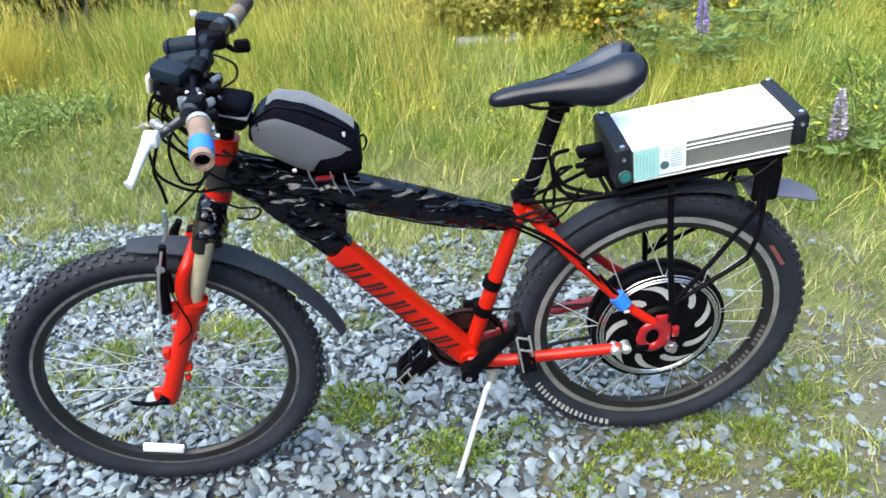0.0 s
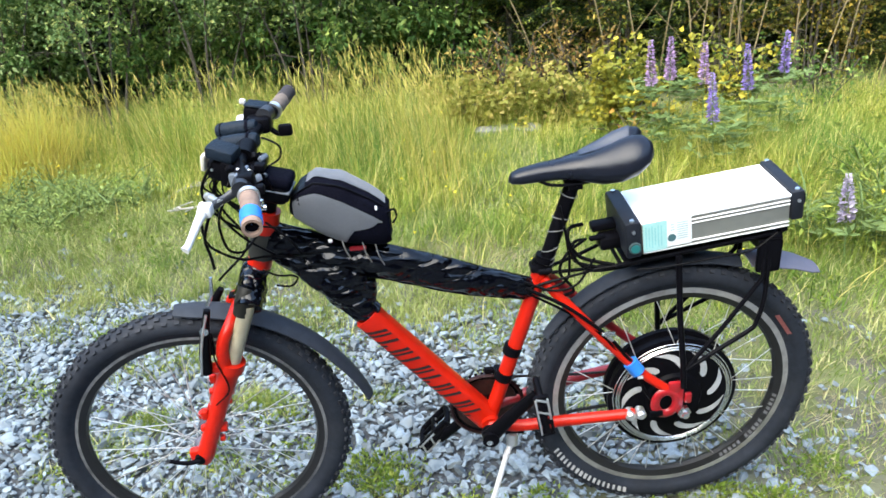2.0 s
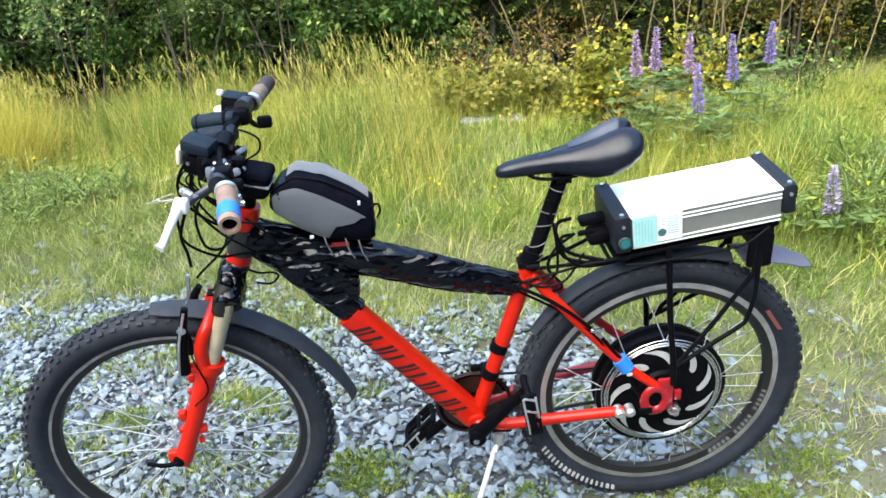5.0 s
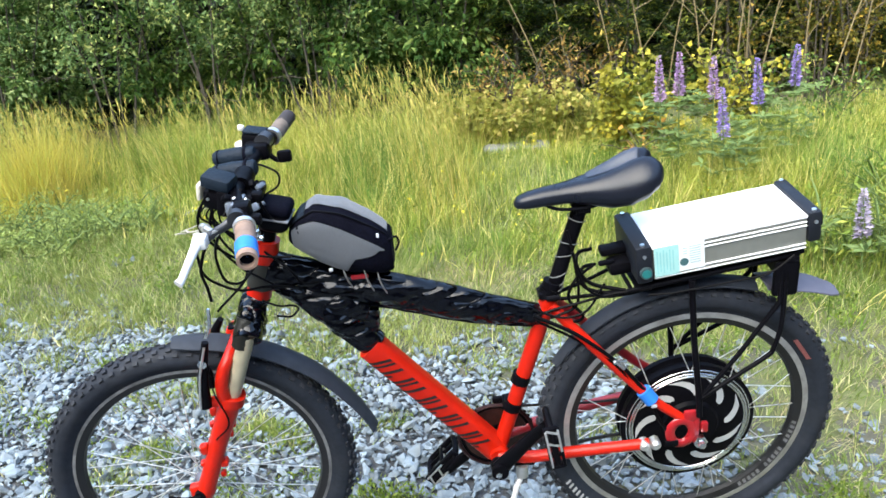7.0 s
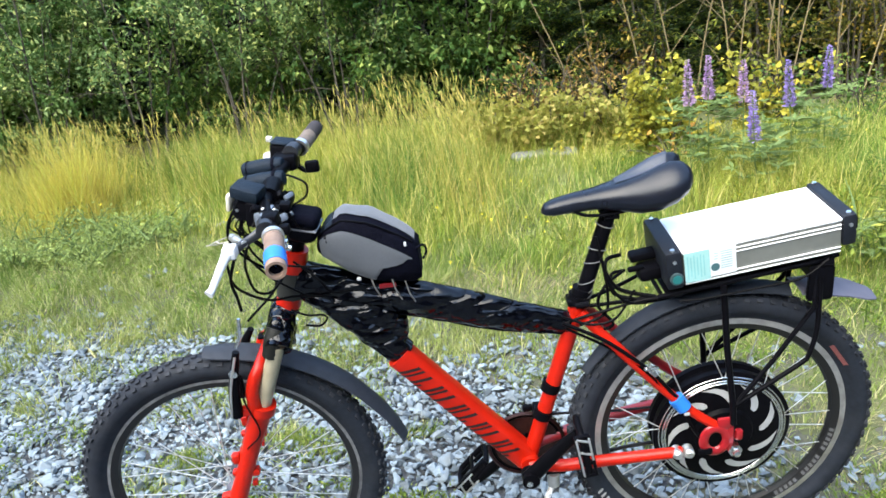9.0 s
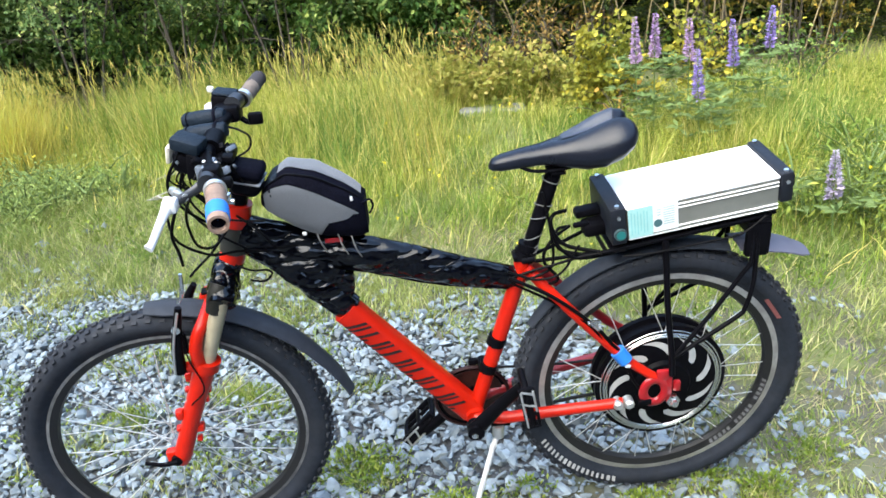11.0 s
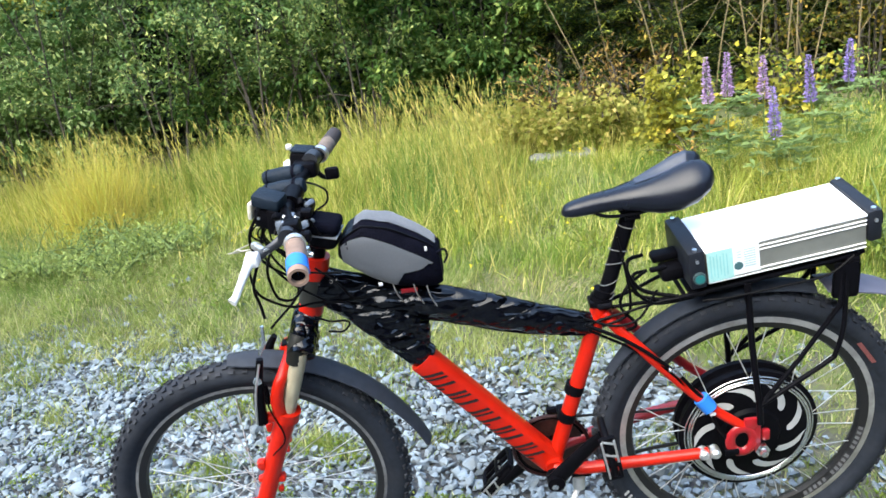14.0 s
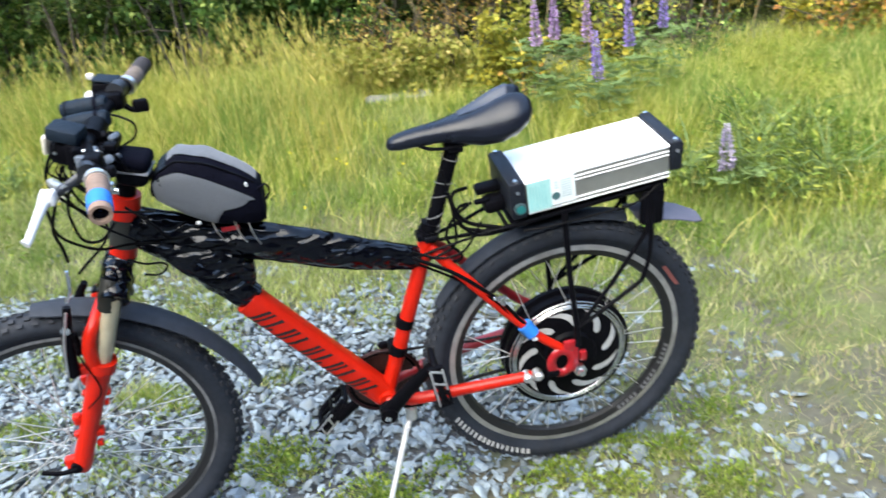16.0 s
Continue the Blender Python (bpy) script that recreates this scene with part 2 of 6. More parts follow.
# Orange light on the right-hand bushes is put into their leaf colour.
L_SUNGOLD = leafy("sun_gilded_leaf", (0.10, 0.10, 0.016), (0.18, 0.14, 0.018), 1.2, third=(0.30, 0.20, 0.03))
L_RUST = leafy("rusty_leaf", (0.45, 0.20, 0.05), (0.40, 0.28, 0.06), 2.0)
NEEDLE = leafy("spruce_needles", (0.012, 0.032, 0.006), (0.038, 0.066, 0.009), 0.9, 0.15, island=0.6, third=(0.15, 0.165, 0.022))
L_DRY = leafy("withered_brown_leaf", (0.16, 0.095, 0.028), (0.24, 0.16, 0.040), 2.5, 0.3, third=(0.34, 0.25, 0.06))
G_GOLD = leafy("golden_dry_grass", (0.50, 0.45, 0.09), (0.62, 0.52, 0.12), 2.0, 0.4, third=(0.38, 0.42, 0.08))
LUPIN_LEAF = leafy("lupin_leaf", (0.115, 0.175, 0.058), (0.185, 0.245, 0.085), 2.0)
LUPIN_A = leafy("violet_lupin_flower", (0.27, 0.20, 0.50), (0.38, 0.28, 0.58), 6.0, 0.3)
LUPIN_B = leafy("pink_lilac_lupin_flower", (0.40, 0.25, 0.46), (0.50, 0.34, 0.52), 6.0, 0.3)
LUPIN_C = leafy("faded_lilac_lupin_flower", (0.36, 0.30, 0.44), (0.50, 0.45, 0.50), 8.0, 0.3)
BUTTER = leafy("yellow_buttercup", (0.75, 0.60, 0.03), (0.80, 0.66, 0.05), 5.0, 0.2)


# ---- mesh helpers ----
def part(name, bm, material, parent, label="", m=None, smooth=True, sharp=40):
    """One mesh object under a thing or a part."""
    if m is not None:
        bmesh.ops.transform(bm, matrix=m, verts=bm.verts)
    me = bpy.data.meshes.new(name)
    bmesh.ops.recalc_face_normals(bm, faces=bm.faces)
    bm.to_mesh(me)
    bm.free()
    me.materials.append(material)
    me.polygons.foreach_set("use_smooth", [smooth] * len(me.polygons))
    if smooth:
        me.set_sharp_from_angle(angle=radians(sharp))
    ob = new(name, me)
    ob.parent = parent
    if label:
        tagged(ob, label)
    return ob


def share(name, me, parent, m):
    """A further object on a mesh that exists."""
    ob = new(name, me)
    ob.parent, ob.matrix_basis = parent, m
    return ob


def thing(name, label, category, m=None, group="", kind=""):
    ob = new(name)
    ob.empty_display_size = 0.05
    if m is not None:
        ob.matrix_basis = m
    return tagged(ob, label, category, group, kind)


def curve_pts(pts, per=6):
    """A smooth way through points."""
    P = [Vector(p) for p in pts]
    if len(P) < 3:
        return P
    Q = [P[0] * 2 - P[1]] + P + [P[-1] * 2 - P[-2]]
    out = []
    for i in range(1, len(Q) - 2):
        a, b, c, d = Q[i - 1:i + 3]
        for k in range(per):
            u = k / per
            out.append(0.5 * ((2 * b) + (c - a) * u + (2 * a - 5 * b + 4 * c - d) * u * u + (3 * b - a - 3 * c + d) * u ** 3))
    return out + [P[-1]]


def tube(bm, pts, radius, segs=12, flat=1.0, rough=0.0, rng=None, caps=True, square=1.0):
    """A swept tube; radius a number or one for each end; flat squeezes it across, square below 1 flattens its sides."""
    P = [Vector(p) for p in pts]
    n = len(P)
    rad = radius if isinstance(radius, (list, tuple)) else (radius, radius)
    tang = [(P[min(i + 1, n - 1)] - P[max(i - 1, 0)]).normalized() for i in range(n)]
    side = tang[0].orthogonal().normalized()
    if abs(tang[0].y) < 0.9:
        side = (Vector((0, 1, 0)) - tang[0] * tang[0].y).normalized()
    rings = []
    for i in range(n):
        side = (side - tang[i] * side.dot(tang[i])).normalized()
        up = tang[i].cross(side)
        u = i / max(n - 1, 1) * (len(rad) - 1)
        k = min(int(u), len(rad) - 2)
        r = rad[k] + (rad[k + 1] - rad[k]) * (u - k)
        ring = []
        for s in range(segs):
            a = 2 * math.pi * s / segs
            q = r * (1 + (rng.uniform(-rough, rough) if rng else 0))
            ca, sa = (math.copysign(abs(f(a)) ** square, f(a)) for f in (math.cos, math.sin))
            ring.append(bm.verts.new(P[i] + side * (ca * q * flat) + up * (sa * q)))
        rings.append(ring)
    for a, b in zip(rings, rings[1:]):
        for s in range(segs):
            bm.faces.new((a[s], a[(s + 1) % segs], b[(s + 1) % segs], b[s]))
    if caps and segs > 2:
        bm.faces.new(rings[0][::-1])
        bm.faces.new(rings[-1])
    return bm


def T(pts, radius, segs=12, per=0, **kw):
    return tube(bmesh.new(), curve_pts(pts, per) if per else pts, radius, segs, **kw)


def lathe(profile, segs=48, closed=False):
    """Profile of (radius, y) turned round the y axis."""
    bm = bmesh.new()
    rings = []
    for r, y in profile:
        rings.append([bm.verts.new((r * math.cos(2 * math.pi * s / segs), y, r * math.sin(2 * math.pi * s / segs))) for s in range(segs)])
    pairs = list(zip(rings, rings[1:] + ([rings[0]] if closed else [])))
    for a, b in pairs[:None if closed else len(rings) - 1]:
        for s in range(segs):
            bm.faces.new((a[s], a[(s + 1) % segs], b[(s + 1) % segs], b[s]))
    if not closed:
        bm.faces.new(rings[0])
        bm.faces.new(rings[-1][::-1])
    return bm


def box(size, at=(0, 0, 0), bevel=0.0, segs=2, m=None):
    bm = bmesh.new()
    bmesh.ops.create_cube(bm, size=1.0)
    bmesh.ops.scale(bm, vec=size, verts=bm.verts)
    if bevel:
        bmesh.ops.bevel(bm, geom=bm.edges[:] + bm.verts[:], offset=bevel, segments=segs, profile=0.5, affect="EDGES")
    bmesh.ops.translate(bm, vec=at, verts=bm.verts)
    if m is not None:
        bmesh.ops.transform(bm, matrix=m, verts=bm.verts)
    return bm


def joined(*bms):
    """Several pieces in one mesh."""
    out = bms[0]
    for b in bms[1:]:
        me = bpy.data.meshes.new("tmp")
        b.to_mesh(me)
        b.free()
        out.from_mesh(me)
        bpy.data.meshes.remove(me)
    return out


def tri_mesh(name, verts, tris, material, smooth=False):
    me = bpy.data.meshes.new(name)
    verts, tris = np.asarray(verts, np.float32).reshape(-1, 3), np.asarray(tris, np.int32).reshape(-1, 3)
    me.vertices.add(len(verts))
    me.vertices.foreach_set("co", verts.ravel())
    me.loops.add(len(tris) * 3)
    me.loops.foreach_set("vertex_index", tris.ravel())
    me.polygons.add(len(tris))
    me.polygons.foreach_set("loop_start", np.arange(0, len(tris) * 3, 3, dtype=np.int32))
    me.polygons.foreach_set("use_smooth", np.full(len(tris), smooth))
    me.update(calc_edges=True)
    me.materials.append(material)
    return me


def field(x, y, s=1.0, o=0.0):
    """Smooth patchiness over the plan, about -1 to 1, for arrays."""
    x, y = np.asarray(x) * s + o, np.asarray(y) * s - o
    return (np.sin(1.7 * x + 0.9 * y + 0.5) + np.sin(-1.1 * x + 2.3 * y + 1.9) + np.sin(2.9 * x - 1.3 * y + 4.1) + np.sin(4.3 * x + 3.7 * y)) / 4


def ground_z(x, y):
    x, y = np.asarray(x, float), np.asarray(y, float)
    far = np.clip((np.hypot(x + 0.5, y) - 1.2) / 3, 0, 1)
    return 0.012 * field(x, y, 1.1) * (0.3 + far) + 0.05 * far * field(x, y, 0.45, 2.0) - 0.004 + 0.14 * np.clip((y - 2.0) / 2.5, 0, 1)


def blades(rng, x, y, h, w, lean=0.35, bend=0.5, segs=3, wind=(0.25, -0.05)):
    """Tapered bent strips that grow from the ground: verts and triangles."""
    n = len(x)
    az, face = rng.uniform(0, 2 * np.pi, n), rng.uniform(0, 2 * np.pi, n)
    az = np.where(rng.uniform(0, 1, n) < 0.6, 3.0 * field(x, y, 3.3, 1.1) * np.pi + rng.normal(0, 0.6, n), az)
    ln = np.abs(rng.normal(0, lean, n))
    d = np.stack([np.cos(az) * ln + wind[0] * rng.uniform(0, 1, n), np.sin(az) * ln + wind[1], np.ones(n)], 1)
    d /= np.linalg.norm(d, axis=1, keepdims=True)
    out = np.stack([np.cos(az), np.sin(az), -0.35 * np.ones(n)], 1)
    bd = rng.uniform(0, bend, n)
    root = np.stack([x, y, ground_z(x, y) - 0.01], 1)
    side = np.stack([np.cos(face), np.sin(face), np.zeros(n)], 1)
    V, per = [], 2 * segs + 1
    for k in range(segs + 1):
        u = k / segs
        c = root + d * (h * u)[:, None] + out * (h * bd * u * u)[:, None]
        ww = (w * (1 - u) ** 0.7)[:, None] * 0.5
        V += [c - side * ww, c + side * ww] if k < segs else [c]
    V = np.stack(V, 1)
    F = []
    for k in range(segs - 1):
        a = 2 * k
        F += [(a, a + 1, a + 3), (a, a + 3, a + 2)]
    F.append((2 * segs - 2, 2 * segs - 1, 2 * segs))
    F = (np.array(F)[None] + (np.arange(n) * per)[:, None, None]).reshape(-1, 3)
    return V.reshape(-1, 3), F


def leaves(rng, c, size, aspect=0.5, droop=0.3, out=None, plain=False):
    """Pointed leaves, folded along the middle, four triangles each, at places c."""
    n = len(c)
    d = rng.normal(0, 1, (n, 3))
    if out is not None:
        d = d * 0.8 + out
    d[:, 2] -= droop
    d /= np.linalg.norm(d, axis=1, keepdims=True)
    s = np.cross(d, rng.normal(0, 1, (n, 3)) * 0.6 + [0, 0, 1.0])
    s /= np.linalg.norm(s, axis=1, keepdims=True) + 1e-6
    nn = np.cross(s, d)
    L = (size * rng.uniform(0.6, 1.25, n))[:, None]
    Wd = L * aspect * 0.5
    V = np.stack([c, c + d * L * 0.4 + s * Wd + nn * Wd * 0.35, c + d * L * 0.4 - s * Wd + nn * Wd * 0.35, c + d * L * 0.45, c + d * L - nn * L * 0.12], 1)
    F = np.array([(0, 1, 4), (0, 4, 2)] if plain else [(0, 1, 3), (0, 3, 2), (1, 4, 3), (3, 4, 2)])
    F = (F[None] + (np.arange(n) * 5)[:, None, None]).reshape(-1, 3)
    return V.reshape(-1, 3), F


def merge(items):
    V, F, k = [], [], 0
    for v, f in items:
        V.append(np.asarray(v).reshape(-1, 3))
        F.append(np.asarray(f).reshape(-1, 3) + k)
        k += len(V[-1])
    return np.concatenate(V), np.concatenate(F)
# ---- ground: one sheet to the horizon ----
EDGE_X, EDGE_Y = [-9.0, -4.0, -2.6, -1.8, -1.2, -0.7, -0.3, -0.08, 0.10, 0.30, 0.46, 9.0], [3.1, 2.35, 1.98, 1.80, 1.48, 1.22, 1.14, 1.00, 0.70, 0.22, -0.22, -3.2]


def gravel_amount(x, y):
    """1 on the open gravel, 0 in the meadow, patchy at the edge."""
    e = np.interp(x, EDGE_X, EDGE_Y)
    patch = 0.30 * field(x, y, 2.3) + 0.22 * field(x, y, 5.1, 3.0)
    g = np.clip((e - y) / 0.55 + 0.5 + patch * 1.6, 0, 1)
    stray = np.clip(field(x, y, 3.1, 1.0) * 2.2 - 0.9, 0, 1) * (np.abs(y - e) < 0.9)
    worn = np.clip(field(x, y, 4.6, 2.0) * 2.4 - 0.25, 0, 1) * ((x > 0.0) & (x < 1.0) & (y > -0.6) & (y < 0.95))
    g = g * (1 - 0.5 * np.exp(-((x - 0.28) / 0.36) ** 2 - ((y + 0.22) / 0.30) ** 2))      # overgrown beside the rear wheel
    return np.maximum(np.maximum(g, stray * 0.7), worn * 0.34)


def make_ground():
    c = np.concatenate([-np.geomspace(400, 6.5, 12), np.arange(-6, 6.01, 0.1), np.geomspace(6.5, 400, 12)])
    gx, gy = np.meshgrid(c, c, indexing="ij")
    gz = ground_z(gx, gy)
    n = len(c)
    i = np.arange(n * n).reshape(n, n)
    a, b, d, e = i[:-1, :-1].ravel(), i[1:, :-1].ravel(), i[1:, 1:].ravel(), i[:-1, 1:].ravel()
    me = tri_mesh("ground", np.stack([gx, gy, gz - 0.012], -1), np.concatenate([np.stack([a, b, d], 1), np.stack([a, d, e], 1)]), SOIL, True)
    me.materials.append(GRIT)
    me.materials.append(TURF)
    cx, cy = (gx[:-1, :-1] + gx[1:, 1:]).ravel() / 2, (gy[:-1, :-1] + gy[1:, 1:]).ravel() / 2
    g = gravel_amount(cx, cy)
    kind = np.where(g > 0.97, 1, np.where((g < 0.03) & (np.abs(cy - np.interp(cx, EDGE_X, EDGE_Y)) > 0.6), 2, 0))
    me.polygons.foreach_set("material_index", np.concatenate([kind, kind]).astype(np.int32))
    return tagged(new("ground", me), "grey gravel lane running into a grassy meadow edge", "ground", kind="structure")


SOIL = mat("gritty_soil", (0.078, 0.073, 0.050), 0.95, vary=0.45, scale=55, big=3.0, bump=0.9, dirt=(0.088, 0.100, 0.034), dirt_amount=0.85)
GRIT = mat("fine_grey_grit", (0.040, 0.044, 0.050), 0.95, vary=0.6, scale=90, big=30, bump=1.0, dirt=(0.085, 0.08, 0.06), dirt_amount=0.6)
TURF = mat("matted_turf", (0.082, 0.093, 0.028), 0.95, vary=0.5, scale=60, big=3.0, bump=1.0, dirt=(0.118, 0.104, 0.050), dirt_amount=0.8)
ground = make_ground()


# ---- crushed stones ----
def stone_shapes(rng, count, points=13):
    """Crushed stones with blunt corners: hulls of points on a squashed ball, as triangles."""
    out = []
    for _ in range(count):
        bm = bmesh.new()
        f = Vector((1.0, rng.uniform(0.58, 0.92), rng.uniform(0.30, 0.58)))
        for _ in range(points):
            v = Vector(rng.normal(0, 1, 3)).normalized()
            m = max(abs(v.x), abs(v.y), abs(v.z))
            v *= 0.55 + 0.45 / m * 0.85
            bm.verts.new((v.x * f.x, v.y * f.y, v.z * f.z))
        r = bmesh.ops.convex_hull(bm, input=bm.verts)
        bmesh.ops.delete(bm, geom=[g for g in r["geom_interior"] if isinstance(g, bmesh.types.BMVert)], context="VERTS")
        bm.verts.index_update()
        out.append((np.array([v.co[:] for v in bm.verts]), np.array([[v.index for v in q.verts] for q in bm.faces])))
        bm.free()
    return out


def turns(rng, n, tilt=0.45):
    """Random turns as matrices, mostly flat on the ground."""
    a, b, c = rng.uniform(0, 2 * np.pi, n), rng.normal(0, tilt, n), rng.normal(0, tilt, n)
    z, o = np.zeros(n), np.ones(n)
    Rz = np.stack([np.cos(a), -np.sin(a), z, np.sin(a), np.cos(a), z, z, z, o], 1).reshape(n, 3, 3)
    Rx = np.stack([o, z, z, z, np.cos(b), -np.sin(b), z, np.sin(b), np.cos(b)], 1).reshape(n, 3, 3)
    Ry = np.stack([np.cos(c), z, np.sin(c), z, o, z, -np.sin(c), z, np.cos(c)], 1).reshape(n, 3, 3)
    return Rx @ Ry @ Rz


def make_gravel():
    rng = np.random.default_rng(11)
    shapes = stone_shapes(rng, 32)
    cell = 0.0236
    gx, gy = np.meshgrid(np.arange(-4.6, 1.6, cell), np.arange(-2.9, 3.0, cell * 0.92), indexing="ij")
    gx[:, ::2] += cell / 2
    n = gx.size
    x, y = gx.ravel() + rng.uniform(-0.4, 0.4, n) * cell, gy.ravel() + rng.uniform(-0.4, 0.4, n) * cell
    r = np.clip(rng.lognormal(np.log(0.0142), 0.40, n), 0.0060, 0.032)
    coarse = np.clip((0.45 - y) / 0.4, 0, 1)      # larger pieces towards the lane
    r = np.minimum(r * (1 + 0.20 * coarse), 0.029)
    z = r * (rng.uniform(-0.25, 0.50, n) - 0.45 * np.clip((x - 0.05) / 0.2, 0, 1)) - 0.003
    r[rng.uniform(0, 1, n) < 0.30 * coarse] *= 0.45
    m = 16000
    x, y = np.append(x, rng.uniform(-4.6, 1.6, m)), np.append(y, rng.uniform(-2.3, 3.0, m))
    r, z = np.append(r, rng.uniform(0.004, 0.009, m)), np.append(z, rng.uniform(-0.004, 0.003, m))
    fade = np.clip((0.72 * (np.maximum(y, -0.6) + 1.6) + 1.7 - np.abs(x + 0.5)) / 0.6, 0, 1) * np.clip((y + 2.9) / 1.0, 0, 1) * np.clip((1.6 - x) / 0.3, 0, 1)      # stones thin out past the edges of the camera's view
    keep = rng.uniform(0, 1, n + m) < gravel_amount(x, y) * fade
    x, y, r, z = x[keep], y[keep], r[keep], z[keep]
    n = len(x)
    R = turns(rng, n, 0.42)
    z = z + ground_z(x, y)
    which = rng.integers(0, len(shapes), n)
    near = (x > -0.62) & (x < -0.18) & (y > -0.30) & (y < 0.36) & (r > 0.0135)
    singles = np.flatnonzero(near)[:300]
    V, F, k = [], [], 0
    single = np.zeros(n, bool)
    single[singles] = True
    for s, (sv, sf) in enumerate(shapes):
        idx = np.flatnonzero((which == s) & ~single)
        v = np.einsum("nij,vj->nvi", R[idx], sv) * r[idx, None, None] + np.stack([x, y, z], 1)[idx, None]
        V.append(v.reshape(-1, 3))
        F.append((sf[None] + (np.arange(len(idx)) * len(sv))[:, None, None]).reshape(-1, 3) + k)
        k += len(V[-1])
    me = tri_mesh("gravel", np.concatenate(V), np.concatenate(F), STONE)
    bed = tagged(new("gravel", me), "sharp blue-grey crushed stones on the lane", "gravel", kind="stuff")
    meshes = [tri_mesh("stone", sv, sf, STONE_PIECE) for sv, sf in shapes]
    for i in singles:
        share("stone", meshes[which[i]], bed, Matrix.LocRotScale((x[i], y[i], z[i]), Matrix(R[i].tolist()).to_quaternion(), (r[i],) * 3))


# ---- grass ----
def in_view(x, y, margin=1.8):
    """Keeps plants to the fan of ground that the camera sees, plus a margin."""
    return np.abs(x + 0.5) < 0.68 * (y + 1.6) + margin


def scatter(rng, n, x0, x1, y0, y1):
    x, y = rng.uniform(x0, x1, n), rng.uniform(y0, y1, n)
    k = in_view(x, y)
    return x[k], y[k]


# tufts that stand in the open gravel: x, y, spread, blades
TUFTS = [(-0.75, 0.22, 0.055, 520), (-0.70, 0.14, 0.045, 260), (-1.49, 0.62, 0.045, 260), (-1.12, 0.67, 0.04, 220), (-0.90, 0.20, 0.045, 200), (-0.73, 0.66, 0.05, 220), (-0.49, -0.03, 0.055, 420), (-0.31, 0.02, 0.035, 90), (-0.05, -0.10, 0.045, 300), (0.12, -0.02, 0.045, 240), (0.25, -0.09, 0.05, 300),
         (-1.16, 0.30, 0.04, 120), (-1.03, 0.60, 0.05, 110), (-1.95, 0.27, 0.06, 150), (-0.98, 0.95, 0.07, 150), (-0.42, 0.62, 0.05, 120), (-0.10, 0.45, 0.07, 180), (-1.5, 1.15, 0.10, 160), (0.15, 0.30, 0.08, 200)]
TUFTS += [(-0.86, -0.20, 0.05, 150), (0.08, -0.18, 0.045, 260), (0.31, -0.25, 0.055, 340), (-0.20, -0.20, 0.04, 140), (0.42, 0.02, 0.06, 240), (0.48, 0.14, 0.09, 320), (0.45, -0.14, 0.07, 240)]


def make_short_grass():
    rng = np.random.default_rng(5)
    x, y = scatter(rng, 420000, -6.0, 4.5, -0.5, 4.4)
    g = gravel_amount(x, y)
    tuft = np.clip(0.55 + 0.9 * field(x, y, 3.7, 0.7) + 0.5 * field(x, y, 9.0, 2.0), 0, 1)
    keep = rng.uniform(0, 1, len(x)) < np.where(g > 0.9, np.where((x > -0.75) & (y < 0.2), 0.10, 0.09) * np.clip(tuft * 5 - np.where((x > -0.75) & (y < 0.2), 2.8, 3.7), 0, 1), np.where((x > -0.3) & (y < 0.9), 0.80 * (1 - g), np.clip((1 - g) * 1.7, 0, 1)) * (0.30 + 0.70 * tuft) * np.clip(1.25 - 0.12 * y, 0.5, 1))
    keep &= ~((x > 0.2) & (y < 0.6) & (rng.uniform(0, 1, len(x)) < 0.35))
    dry = (x + 0.30) ** 2 + (y - 2.0) ** 2 < 0.12
    keep &= ~(dry & (rng.uniform(0, 1, len(x)) < 0.6))
    x, y = x[keep], y[keep]
    stray = [(rng.uniform(-2.7, -0.85), rng.uniform(-0.1, 1.8), rng.uniform(0.03, 0.08), int(rng.uniform(50, 150))) for _ in range(34)]
    for tx, ty, tr, tn in TUFTS + stray:
        x, y = np.append(x, rng.normal(tx, tr, tn)), np.append(y, rng.normal(ty, tr * 0.6, tn))
    n = len(x)
    h = rng.uniform(0.025, 0.085, n) * (0.42 + 0.62 * np.clip(y, 0, 2)) * (1 + 0.4 * field(x, y, 2.0))
    V, F = blades(rng, x, y, h, rng.uniform(0.0025, 0.006, n), lean=0.6, bend=0.7, segs=2)
    tagged(new("short_grass", tri_mesh("short_grass", V, F, G_SHORT)), "thin yellowish green grass at the gravel's edge", "grass", kind="stuff")


